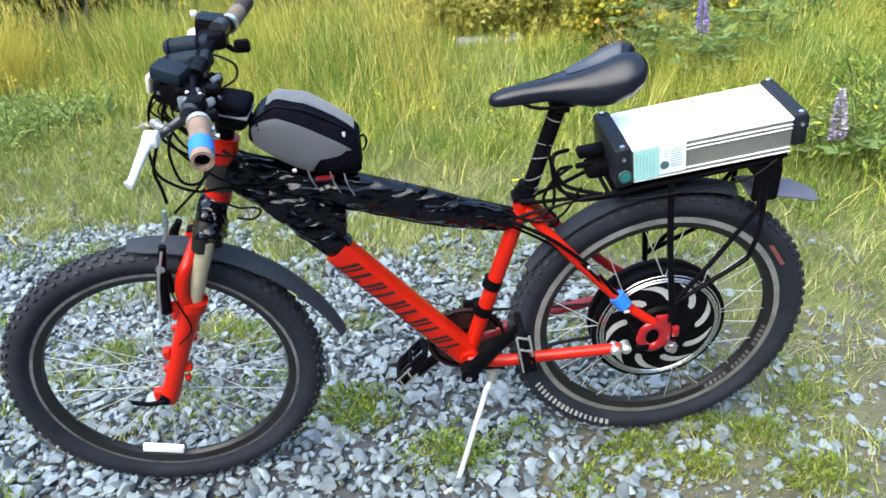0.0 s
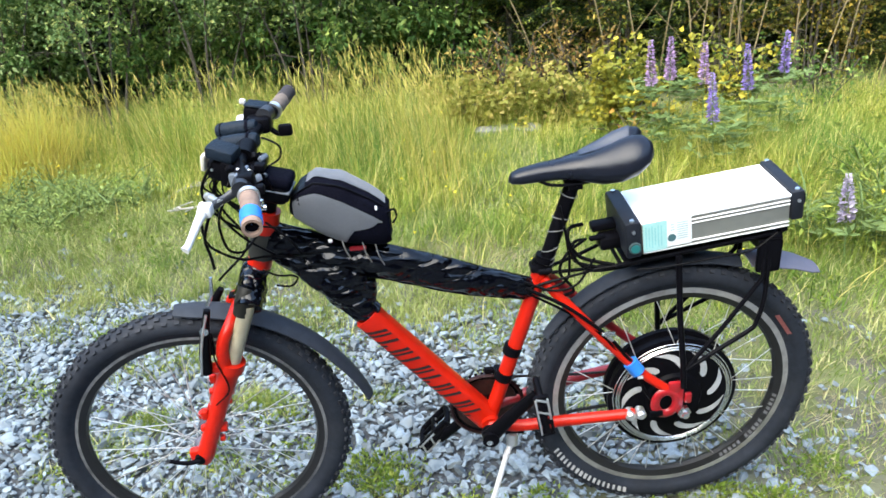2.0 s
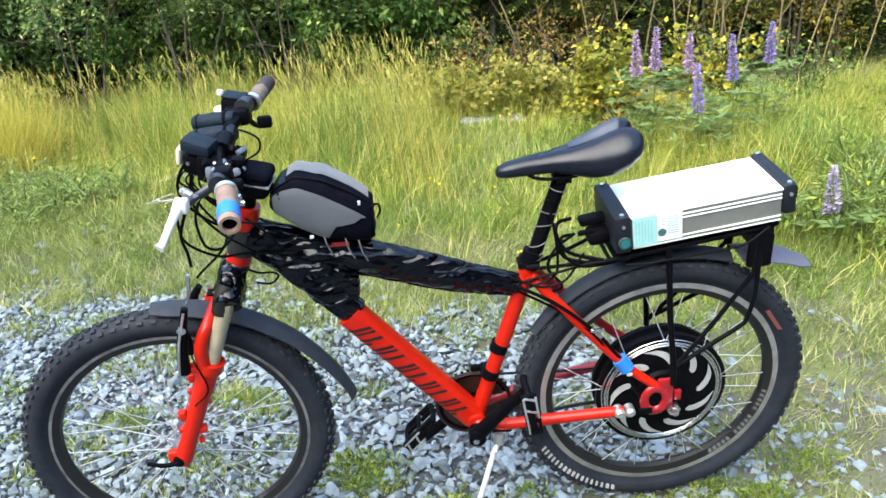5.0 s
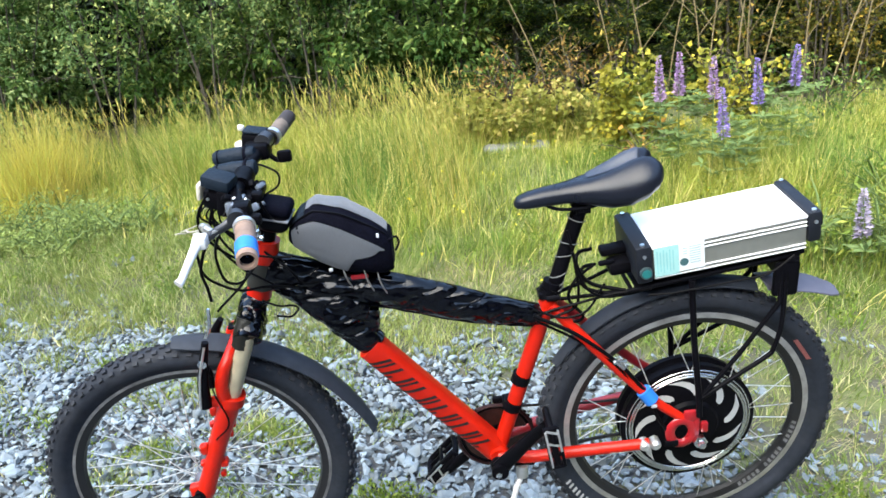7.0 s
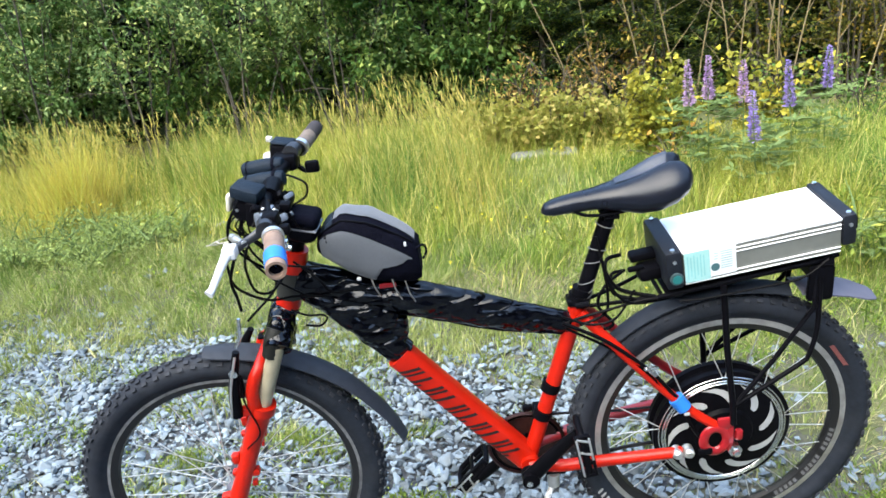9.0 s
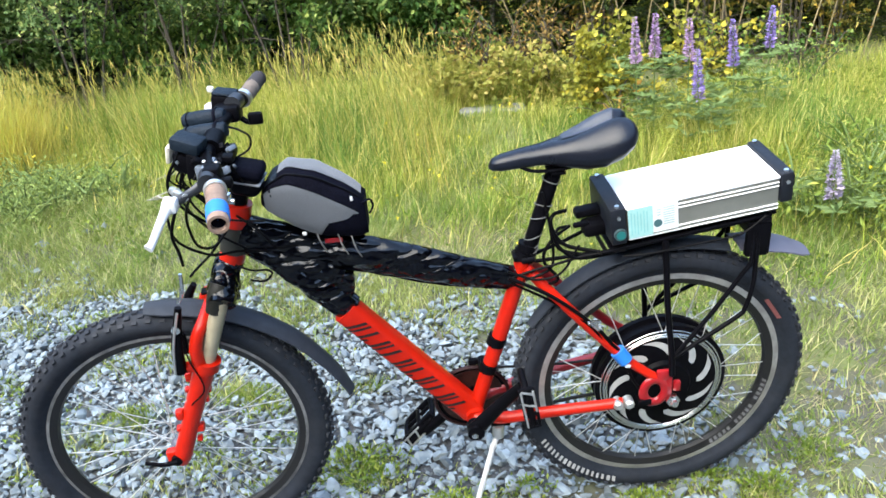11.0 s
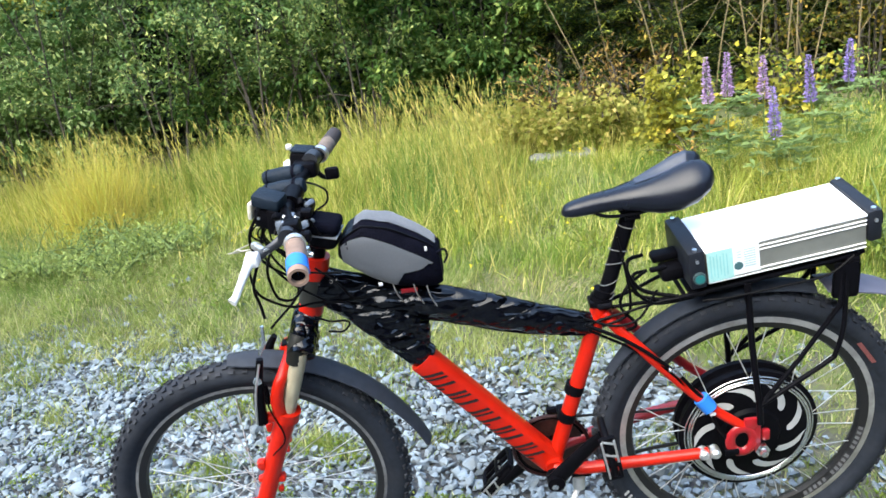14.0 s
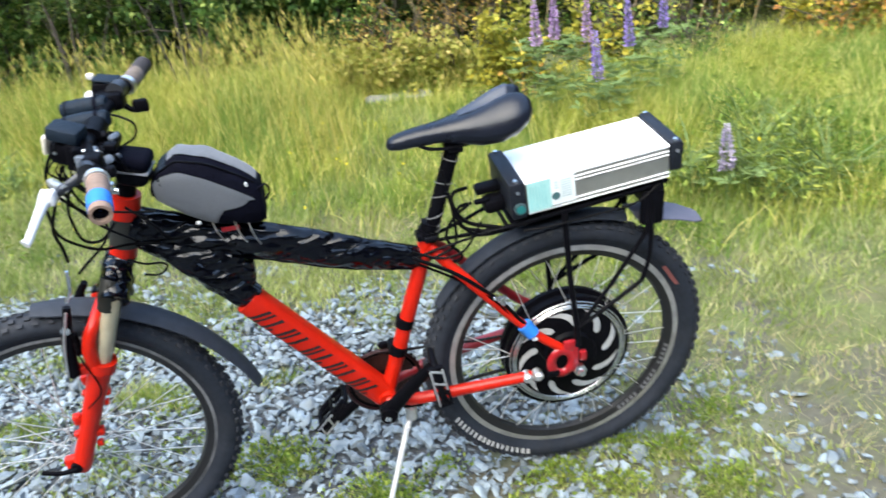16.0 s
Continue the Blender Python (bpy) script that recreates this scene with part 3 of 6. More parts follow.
def make_tall_grass():
    rng = np.random.default_rng(6)
    x, y = scatter(rng, 270000, -6.5, 5.5, 0.9, 6.2)
    start = np.interp(x, [-5, -3.2, -2.2, -1.2, -0.4, 0.3, 0.8, 1.3, 4], [4.2, 3.7, 3.0, 2.5, 2.0, 1.7, 1.05, 0.80, 0.6])
    d = y - start + 0.25 * field(x, y, 2.6)
    clump = np.clip(0.5 + 0.8 * field(x, y, 4.2, 1.3) + 0.4 * field(x, y, 1.2), 0.12, 1)
    back = np.interp(x, [-1.6, -0.6, 0.0, 1.2, 1.9, 4.0], [6.2, 4.9, 4.36, 4.36, 4.5, 4.6])
    keep = (d > 0) & (y < back) & (rng.uniform(0, 1, len(x)) < clump * np.clip(d / 0.5, 0.25, 1))
    x, y, d = x[keep], y[keep], d[keep]
    n = len(x)
    left = np.clip((-0.10 - x) / 0.5, 0, 1) * np.clip((x + 4.4) / 1.5, 0.55, 1)
    h = (0.13 + np.clip(d / 1.3, 0, 1) * (0.07 + 0.29 * left + 0.10 * np.clip((x - 0.8) / 0.6, 0, 1))) * rng.uniform(0.55, 1.15, n) * (1 + 0.25 * field(x, y, 1.3, 0.4))
    xe, ye = rng.uniform(-0.15, 0.55, 1500), rng.normal(4.28, 0.05, 1500)
    x, y, h, n = np.append(x, xe), np.append(y, ye), np.append(h, rng.uniform(0.06, 0.12, 1500)), n + 1500
    xe, ye = rng.uniform(-0.6, 1.05, 2200), rng.uniform(4.55, 4.95, 2200)
    x, y, h, n = np.append(x, xe), np.append(y, ye), np.append(h, rng.uniform(0.20, 0.50, 2200)), n + 2200
    xe, ye = rng.uniform(0.75, 2.1, 3200), rng.uniform(2.35, 3.3, 3200)
    x, y, h, n = np.append(x, xe), np.append(y, ye), np.append(h, rng.uniform(0.18, 0.40, 3200)), n + 3200
    V, F = blades(rng, x, y, h, rng.uniform(0.0028, 0.0075, n), lean=0.26, bend=0.45, segs=3)
    tagged(new("tall_grass", tri_mesh("tall_grass", V, F, G_TALL)), "tall uncut yellow-green meadow grass", "grass", kind="stuff")


def make_seed_stalks():
    rng = np.random.default_rng(7)
    x, y = scatter(rng, 20000, -6.5, 3.0, 2.0, 5.0)
    start = np.interp(x, [-5, -2.6, -1.4, -0.4, 0.5, 4], [4.2, 3.7, 3.1, 2.6, 2.6, 3.0])
    d = y - start
    tuft = np.exp(-((x + 0.60) / 0.55) ** 2) + 0.8 * np.exp(-((x + 3.6) / 0.5) ** 2) + 0.42
    keep = (d > 0) & (y < np.interp(x, [-2, -0.5, 0.3], [5.0, 4.2, 3.6])) & (rng.uniform(0, 1, len(x)) < np.clip(tuft * (0.5 + 0.5 * field(x, y, 2.8)), 0.03, 1) * np.clip((-0.10 - x) / 0.3, 0.03, 1))
    x, y = x[keep], y[keep]
    n = len(x)
    h = rng.uniform(0.40, 0.68, n) * (1 + 0.20 * np.exp(-((x + 0.55) / 0.45) ** 2))
    az, ln = rng.uniform(0, 2 * np.pi, n), np.abs(rng.normal(0, 0.14, n))
    d = np.stack([np.cos(az) * ln - 0.08, np.sin(az) * ln, np.ones(n)], 1)
    d /= np.linalg.norm(d, axis=1, keepdims=True)
    root = np.stack([x, y, ground_z(x, y)], 1)
    top = root + d * h[:, None]
    side = np.stack([np.cos(az + 1.2), np.sin(az + 1.2), np.zeros(n)], 1)
    w = 0.0019
    S = (np.stack([root - side * w, root + side * w, top], 1).reshape(-1, 3), np.arange(3 * n).reshape(-1, 3))
    items = [S]
    nod = np.stack([np.cos(az) * 0.26 - 0.18, np.sin(az) * 0.35, np.ones(n) * 0.9], 1)
    nod /= np.linalg.norm(nod, axis=1, keepdims=True)
    ln = rng.uniform(0.06, 0.13, n)[:, None]
    for k in range(4):
        c = top + nod * ln * (0.22 * k - 0.35)
        items.append(leaves(rng, c, ln[:, 0] * 0.62, 0.085, -0.5, nod * 6 + rng.normal(0, 0.3, (n, 3))))
    V, F = merge(items)
    tagged(new("seed_stalks", tri_mesh("seed_stalks", V, F, G_STALK)), "straw-yellow grass stalks with feathery seed heads", "grass", kind="stuff")


def make_dead_grass():
    """Matted dry straw on bare spots."""
    rng = np.random.default_rng(17)
    x = np.concatenate([rng.normal(-0.30, 0.22, 900), rng.normal(0.80, 0.32, 800), rng.normal(-2.2, 0.3, 350)])
    y = np.concatenate([rng.normal(2.0, 0.20, 900), rng.normal(0.20, 0.28, 800), rng.normal(3.1, 0.2, 350)])
    n = len(x)
    V, F = blades(rng, x, y, rng.uniform(0.04, 0.11, n), rng.uniform(0.0012, 0.0024, n), lean=2.2, bend=0.5, segs=2)
    tagged(new("dry_straw", tri_mesh("dry_straw", V, F, leafy("bleached_straw", (0.46, 0.37, 0.20), (0.34, 0.29, 0.15), 3.0, 0.15))), "flattened bleached straw on bare soil", "straw", kind="stuff")


def make_weeds():
    """Low rosettes among the stones and along the edge, and leafy weeds in the meadow."""
    rng = np.random.default_rng(8)
    spots = [(-0.75, 0.22, 0.075, 260), (-0.69, 0.13, 0.05, 120), (-1.49, 0.62, 0.05, 90), (-1.12, 0.67, 0.05, 80), (-1.17, 0.30, 0.05, 60), (-1.04, 0.62, 0.05, 50), (-0.49, -0.03, 0.065, 240), (-0.46, -0.08, 0.04, 90),
             (-0.31, 0.02, 0.035, 50), (-1.95, 0.25, 0.06, 60), (-1.6, 1.3, 0.09, 80), (-1.3, 1.0, 0.06, 50), (-0.05, -0.10, 0.045, 150), (0.12, -0.02, 0.04, 110), (0.25, -0.09, 0.045, 130), (0.08, -0.18, 0.04, 110), (0.31, -0.25, 0.05, 150), (-0.20, -0.20, 0.04, 70), (0.42, 0.02, 0.05, 90), (-1.60, -0.05, 0.06, 70), (-1.75, 0.55, 0.07, 60), (-2.1, 0.9, 0.09, 70), (-0.95, 0.35, 0.05, 60)]
    spots += [(rng.uniform(-2.3, -0.85), rng.uniform(-0.1, 1.5), rng.uniform(0.03, 0.07), int(rng.uniform(25, 70))) for _ in range(22)]
    items = []
    for x, y, r, n in spots:
        n *= 2
        c = np.stack([rng.normal(x, r, n), rng.normal(y, r * 0.7, n), np.zeros(n)], 1)
        d2 = ((c[:, 0] - x) / r) ** 2 + ((c[:, 1] - y) / (0.7 * r)) ** 2
        c[:, 2] = ground_z(c[:, 0], c[:, 1]) + 0.006 + rng.uniform(0.3, 1.0, n) * 0.032 * np.exp(-0.5 * d2)
        out = c - [x, y, -0.03]
        out /= np.linalg.norm(out, axis=1, keepdims=True) + 1e-6
        items.append(leaves(rng, c, np.full(n, 0.016), 0.42, -0.4, out))
    x, y = scatter(rng, 24000, -5.5, 4.5, 0.8, 4.4)
    e = np.interp(x, EDGE_X, EDGE_Y)
    k = (y > e + 0.1) & (rng.uniform(0, 1, len(x)) < np.clip(field(x, y, 2.1, 5.0) * np.where(x > 0.9, 1.5, 0.7) + np.where(x > 0.9, 0.5, -0.10), 0, 1))
    x, y = x[k], y[k]
    for _ in range(5):
        z = ground_z(x, y) + rng.uniform(0.02, 0.20, len(x)) * np.clip((y - 0.6) / 1.4, 0.2, 1)
        c = np.stack([x + rng.normal(0, 0.025, len(x)), y + rng.normal(0, 0.025, len(x)), z], 1)
        items.append(leaves(rng, c, np.full(len(x), 0.032), 0.34, -0.2))
    V, F = merge(items)
    tagged(new("weeds", tri_mesh("weeds", V, F, G_WEED)), "low leafy green weeds between stones and grass", "weeds", kind="stuff")
    n = 130
    x, y = scatter(rng, n, -3.5, 3.0, 1.2, 4.0)
    e = np.interp(x, EDGE_X, EDGE_Y)
    k = y > e + 0.2
    c = np.stack([x[k], y[k], ground_z(x[k], y[k]) + rng.uniform(0.08, 0.35, k.sum())], 1)
    extra = np.array([[-0.14, 0.95, 0.30], [-0.12, 0.97, 0.33], [-0.16, 0.93, 0.28], [-0.11, 0.94, 0.31], [-0.15, 0.97, 0.31]])
    c = np.concatenate([c, extra])
    items = [leaves(rng, c, np.full(len(c), 0.012), 0.8, -0.3) for _ in range(4)]
    V, F = merge(items)
    tagged(new("buttercups", tri_mesh("buttercups", V, F, BUTTER)), "tiny yellow buttercup flowers in the grass", "flowers", kind="stuff")


def make_golden_grass():
    """A clump of ripe golden grass by the hedge."""
    rng = np.random.default_rng(23)
    n = 1700
    x, y = rng.normal(-3.30, 0.15, n), rng.normal(3.92, 0.14, n)
    V, F = blades(rng, x, y, rng.uniform(0.40, 0.82, n), rng.uniform(0.003, 0.007, n), lean=0.22, bend=0.4, segs=3)
    tagged(new("golden_grass", tri_mesh("golden_grass", V, F, G_GOLD)), "clump of ripe golden grass before the hedge", "grass", kind="stuff")


make_golden_grass()
make_short_grass()
make_tall_grass()
make_seed_stalks()
make_dead_grass()
make_weeds()
# ---- shrubs, spruces, saplings, lupins ----
def shrub(name, label, x, y, h, spread, count, size, leaf, seed, aspect=0.5, stems=8, bark=None, category="shrub", low=0.12, plain=False):
    rng = np.random.default_rng(seed)
    pr = random.Random(seed)
    z0 = float(ground_z(x, y))
    top = thing(name, label, category, Matrix.Translation((x, y, z0 - 0.03)), "hedge of shrubs")
    knots = []
    for s in range(stems):
        bm = bmesh.new()
        a = 2 * math.pi * (s + pr.random()) / stems
        reach, tall = spread * pr.uniform(0.35, 1.0), h * pr.uniform(0.65, 1.0)
        pts = [(0.08 * math.cos(a), 0.08 * math.sin(a), 0), (0.4 * reach * math.cos(a), 0.4 * reach * math.sin(a), tall * 0.45), (reach * math.cos(a + 0.2), reach * math.sin(a + 0.2), tall)]
        way = curve_pts(pts, 5)
        r = 0.008 + 0.006 * h * pr.random()
        tube(bm, way, (r, r * 0.25), 5)
        knots += [w for w in way if w.z > low * h]
        for _ in range(5):
            b = pr.choice(way[2:])
            e = b + Vector((pr.gauss(0, 0.22), pr.gauss(0, 0.22), pr.uniform(0.0, 0.35))) * (0.5 + 0.35 * h)
            tube(bm, [b, (b + e) / 2 + Vector((0, 0, 0.03)), e], (0.005, 0.002), 4)
            knots += [b.lerp(e, u) for u in (0.3, 0.6, 0.85, 1.0)]
        part("stem", bm, bark or BARK, top)
    K = np.array([k[:] for k in knots])
    K = K[K[:, 2] > low * h]
    if h > 1.2:
        K = K[rng.uniform(0, 1, len(K)) < 0.75]      # leaves gather in clumps
    c = K[rng.integers(0, len(K), count)] + rng.normal(0, 1, (count, 3)) * np.array([0.062, 0.062, 0.050]) * (0.55 + 0.26 * h)
    c = c[c[:, 2] > 0.03]
    out = c - np.array([0, 0, h * 0.4])
    out /= np.linalg.norm(out, axis=1, keepdims=True) + 1e-6
    V, F = leaves(rng, c, np.full(len(c), size), aspect, 0.15, out * 0.7, plain)
    ob = new("crown", tri_mesh("crown", V, F, leaf))
    ob.parent = top
    return top


def spruce(x, y, h, spread, seed, label):
    rng = np.random.default_rng(seed)
    pr = random.Random(seed)
    top = thing("spruce", label, "spruce tree", Matrix.Translation((x, y, float(ground_z(x, y)) - 0.05)), "young spruces")
    part("trunk", T([(0, 0, 0), (0.02, 0.01, h * 0.5), (0, 0, h)], (0.035, 0.022, 0.006), 7), BARK, top)
    bm = bmesh.new()
    C, D = [], []
    z = 0.10
    while z < h * 0.97:
        reach = spread * (1 - z / h) ** 0.75 + 0.08
        for k in range(7):
            a = pr.uniform(0, 2 * math.pi)
            r = reach * pr.uniform(0.7, 1.1)
            d = Vector((math.cos(a), math.sin(a), 0))
            zb, dp = z + pr.gauss(0, 0.05), pr.uniform(-0.45, 0.25)
            pts = [Vector((0, 0, zb)), d * r * 0.5 + Vector((0, 0, zb + 0.30 * dp * r + 0.05 * r)), d * r + Vector((0, 0, zb + dp * r + 0.03))]
            tube(bm, pts, (0.006, 0.002), 4)
            s = Vector((-d.y, d.x, 0))
            for u in np.linspace(0.15, 1, 9):
                p = pts[0].lerp(pts[1], min(u * 2, 1)) if u < 0.5 else pts[1].lerp(pts[2], u * 2 - 1)
                for sg in (-1, 1):
                    L = r * 0.38 * (1.1 - u * 0.75)
                    for q in np.linspace(0.0, 1, 6):
                        C.append(p + (s * sg + d * 0.7) * L * q + Vector((0, 0, -0.05 * q)))
                        D.append((s * sg + d * 0.8))
        z += 0.11 + 0.05 * pr.random()
    tagged(part("branchwork", bm, BARK, top), kind="stuff")
    C, D = np.array([c[:] for c in C]), np.array([d[:] for d in D])
    C, D = np.repeat(C, 2, 0) + rng.normal(0, 0.008, (len(C) * 2, 3)), np.repeat(D, 2, 0)
    V, F = leaves(rng, C, np.full(len(C), 0.062), 0.24, 0.1, D * 1.6, True)
    ob = new("needles", tri_mesh("needles", V, F, NEEDLE))
    ob.parent = top
    return top


def sapling(x, y, h, lean, seed):
    pr = random.Random(seed)
    top = thing("sapling", "bare thin pale sapling trunk with a few twigs", "sapling", Matrix.Translation((x, y, float(ground_z(x, y)) - 0.05)), "pale saplings")
    way = curve_pts([(0, 0, 0), (lean * 0.3 + pr.gauss(0, 0.02), 0, h * 0.35), (lean * 0.7 + pr.gauss(0, 0.03), 0.02, h * 0.7), (lean, 0.03, h)], 5)
    part("trunk", T(way, (0.0072, 0.0055, 0.0026), 7), BARK_PALE, top)
    for k in range(5):
        b = way[pr.randrange(3, len(way) - 1)]
        e = b + Vector((pr.choice((-1, 1)) * pr.uniform(0.1, 0.36), pr.gauss(0, 0.1), pr.uniform(0.15, 0.6)))
        part("twig", T([b, (b + e) / 2 + Vector((0.03, 0, 0)), e], (0.004, 0.0015), 5), BARK_PALE, top)
    return top


def lupin(x, y, z_low, z_top, petal, seed, label, leafage=7):
    rng = np.random.default_rng(seed)
    z0 = float(ground_z(x, y))
    top = thing("lupin", label, "lupin", Matrix.Translation((x, y, z0)), "lupins at the meadow edge")
    lo, hi = z_low - z0, z_top - z0
    dx, dy = rng.normal(0, 0.02), rng.normal(0, 0.02)
    axis = lambda z: np.array([dx * z / hi, dy * z / hi, z])
    part("stem", T([axis(0), axis(lo), axis(hi)], (0.005, 0.004, 0.0015), 6), LUPIN_LEAF, top)
    C, O, S = [], [], []
    rows = 26
    for r in range(rows):
        u = r / rows
        rad = 0.034 * (1 - u) ** 0.5 * (1.0 if u > 0.06 else 0.7)
        for k in range(11):
            a = 2 * np.pi * (k + 0.5 * (r % 2)) / 11 + rng.normal(0, 0.1)
            o = np.array([np.cos(a), np.sin(a), 0.4])
            C.append(axis(lo + (hi - lo) * u) + o * rad * 0.55)
            O.append(o)
            S.append(0.028 * (1 - 0.55 * u))
    V, F = leaves(rng, np.array(C), np.array(S), 0.7, -0.2, np.array(O) * 2.2)
    ob = new("flower_spike", tri_mesh("flower_spike", V, F, petal))
    ob.parent = top
    for k in range(leafage):
        a, zz = rng.uniform(0, 2 * np.pi), lo * rng.uniform(0.35, 0.98)
        c = axis(zz) + np.array([np.cos(a), np.sin(a), 0.25]) * rng.uniform(0.08, 0.17)
        fan = np.linspace(0, 2 * np.pi, 10)[:-1]
        o = np.stack([np.cos(fan), np.sin(fan), np.full(9, 0.25)], 1)
        V, F = leaves(rng, np.repeat(c[None], 9, 0), np.full(9, 0.085), 0.24, 0.0, o * 6)
        ob = new("leaf_fan", tri_mesh("leaf_fan", V, F, LUPIN_LEAF))
        ob.parent = top
    return top


WILLOW = "dense willow shrub with small grey-green leaves"
for i, (x, y, h, sp, n, s, lf) in enumerate([
        (-7.4, 7.4, 3.0, 1.3, 7000, 0.110, L_YELLOW), (-6.2, 6.6, 2.0, 1.2, 9000, 0.095, L_GREEN), (-5.0, 6.2, 2.05, 1.1, 14000, 0.074, L_DARK), (-4.0, 5.9, 2.5, 1.0, 13000, 0.068, L_DARK), (-2.9, 5.9, 2.5, 0.95, 8000, 0.062, L_GREEN),
        (-1.95, 5.8, 2.4, 0.9, 8500, 0.064, L_GREEN), (-1.05, 5.7, 2.5, 0.9, 9000, 0.076, L_GREEN), (-0.2, 5.9, 2.4, 0.85, 8000, 0.076, L_GREEN)]):
    shrub("willow_shrub", WILLOW if lf is L_DARK else "tall shrub with fresh green leaves", x, y, h, sp, n, s, lf, 100 + i)
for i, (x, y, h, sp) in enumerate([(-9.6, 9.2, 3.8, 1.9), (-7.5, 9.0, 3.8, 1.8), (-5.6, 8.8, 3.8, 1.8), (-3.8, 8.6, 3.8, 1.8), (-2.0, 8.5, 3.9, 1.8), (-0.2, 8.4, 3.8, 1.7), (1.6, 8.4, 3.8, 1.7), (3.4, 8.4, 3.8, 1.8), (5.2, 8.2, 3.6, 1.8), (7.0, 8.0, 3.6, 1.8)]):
    shrub("alder_shrub", "tall alder thicket behind the hedge, leaves coloured dark as shade", x, y, h, sp, 9000, 0.17, L_SHADE, 200 + i, 0.7, 10, low=0.02, plain=True)


# Sky light on the willow tops is put into these lighter leaves.
L_SKYLIT = leafy("skylit_willow_leaf", (0.095, 0.175, 0.055), (0.17, 0.25, 0.082), 1.6, 0.4, third=(0.40, 0.42, 0.14))
L_OLIVE = leafy("olive_birch_leaf", (0.075, 0.100, 0.016), (0.16, 0.145, 0.024), 1.4, 0.4, third=(0.34, 0.22, 0.04))
# Sunlight on the highest leaves is put into this yellow.
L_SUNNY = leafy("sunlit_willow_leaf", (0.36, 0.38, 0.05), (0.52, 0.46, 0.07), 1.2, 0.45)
shrub("willow_shrub", "tall willow, its top leaves coloured yellow as if in the sun", -4.85, 5.95, 2.45, 0.75, 4200, 0.070, L_SUNNY, 150, low=0.78)

for i, (x, y, h, sp, n) in enumerate([(-4.1, 5.45, 2.2, 0.75, 2400), (-3.2, 5.4, 2.1, 0.75, 2000), (-2.3, 5.35, 2.1, 0.7, 2400), (-1.4, 5.3, 2.0, 0.65, 2400)]):
    shrub("willow_shrub", "loose willow, its top leaves coloured lighter as if catching sky light", x, y, h, sp, n, 0.047, L_SKYLIT, 160 + i, stems=5, low=0.42)
for i, (x, y, h, sp, n) in enumerate([(1.5, 5.9, 2.2, 0.6, 1500), (2.5, 5.8, 2.2, 0.65, 1900), (3.2, 5.7, 2.0, 0.55, 1500)]):
    shrub("birch_shrub", "thin olive-leaved birch scrub among the saplings", x, y, h, sp, n, 0.050, L_OLIVE, 170 + i, 0.7, 6, low=0.25)


def added_woods_ring():
    """A ring of shade-dark leaves all round, its unseen part added to darken reflections."""
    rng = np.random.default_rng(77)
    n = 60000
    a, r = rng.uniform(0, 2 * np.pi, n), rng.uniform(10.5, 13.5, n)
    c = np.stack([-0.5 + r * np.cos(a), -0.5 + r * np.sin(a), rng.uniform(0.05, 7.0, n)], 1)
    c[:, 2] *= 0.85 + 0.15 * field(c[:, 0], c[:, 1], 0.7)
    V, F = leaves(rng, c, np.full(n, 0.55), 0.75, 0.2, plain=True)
    tagged(new("added_woods_ring", tri_mesh("added_woods_ring", V, F, L_SHADE)), "added ring of woods all round, leaves coloured dark as shade", "woods", kind="stuff")


added_woods_ring()
for i, (x, y, h, sp) in enumerate([(0.45, 6.0, 2.6, 0.75), (1.35, 6.3, 2.9, 0.85), (2.4, 6.4, 3.0, 0.9), (3.5, 6.5, 2.8, 0.9), (4.6, 6.6, 2.6, 0.9), (0.9, 7.2, 3.2, 0.9), (3.0, 7.4, 3.2, 0.9)]):
    spruce(x, y, h, sp, 300 + i, "young dark green spruce with drooping branches")
for i, (x, y, h) in enumerate([(0.22, 5.10, 0.80), (0.60, 5.20, 0.80), (0.95, 5.25, 0.70)]):
    shrub("withered_bush", "small withered bush with sparse rusty brown leaves", x, y, h, 0.30, 520, 0.052, L_DRY, 330 + i, 0.4, 5, low=0.15)
for i, (x, y, h, ln) in enumerate([(1.55, 5.2, 2.4, -0.45), (2.15, 5.0, 2.3, 0.30), (2.45, 5.3, 2.4, 0.65), (3.0, 5.1, 2.2, 0.8), (0.75, 5.5, 2.0, -0.7), (3.9, 5.2, 2.2, 0.7), (1.75, 5.6, 2.4, 0.55), (2.65, 5.6, 2.4, -0.5), (1.25, 5.3, 2.0, -0.25), (1.95, 5.2, 2.1, -0.10), (2.05, 5.4, 2.2, 0.2), (2.30, 5.1, 2.0, 0.05), (2.85, 5.2, 2.2, 0.15), (3.3, 5.3, 2.2, 0.55), (0.95, 5.6, 1.9, -0.3), (3.5, 5.0, 2.0, 0.6)]):
    sapling(x, y, h, ln, 400 + i)
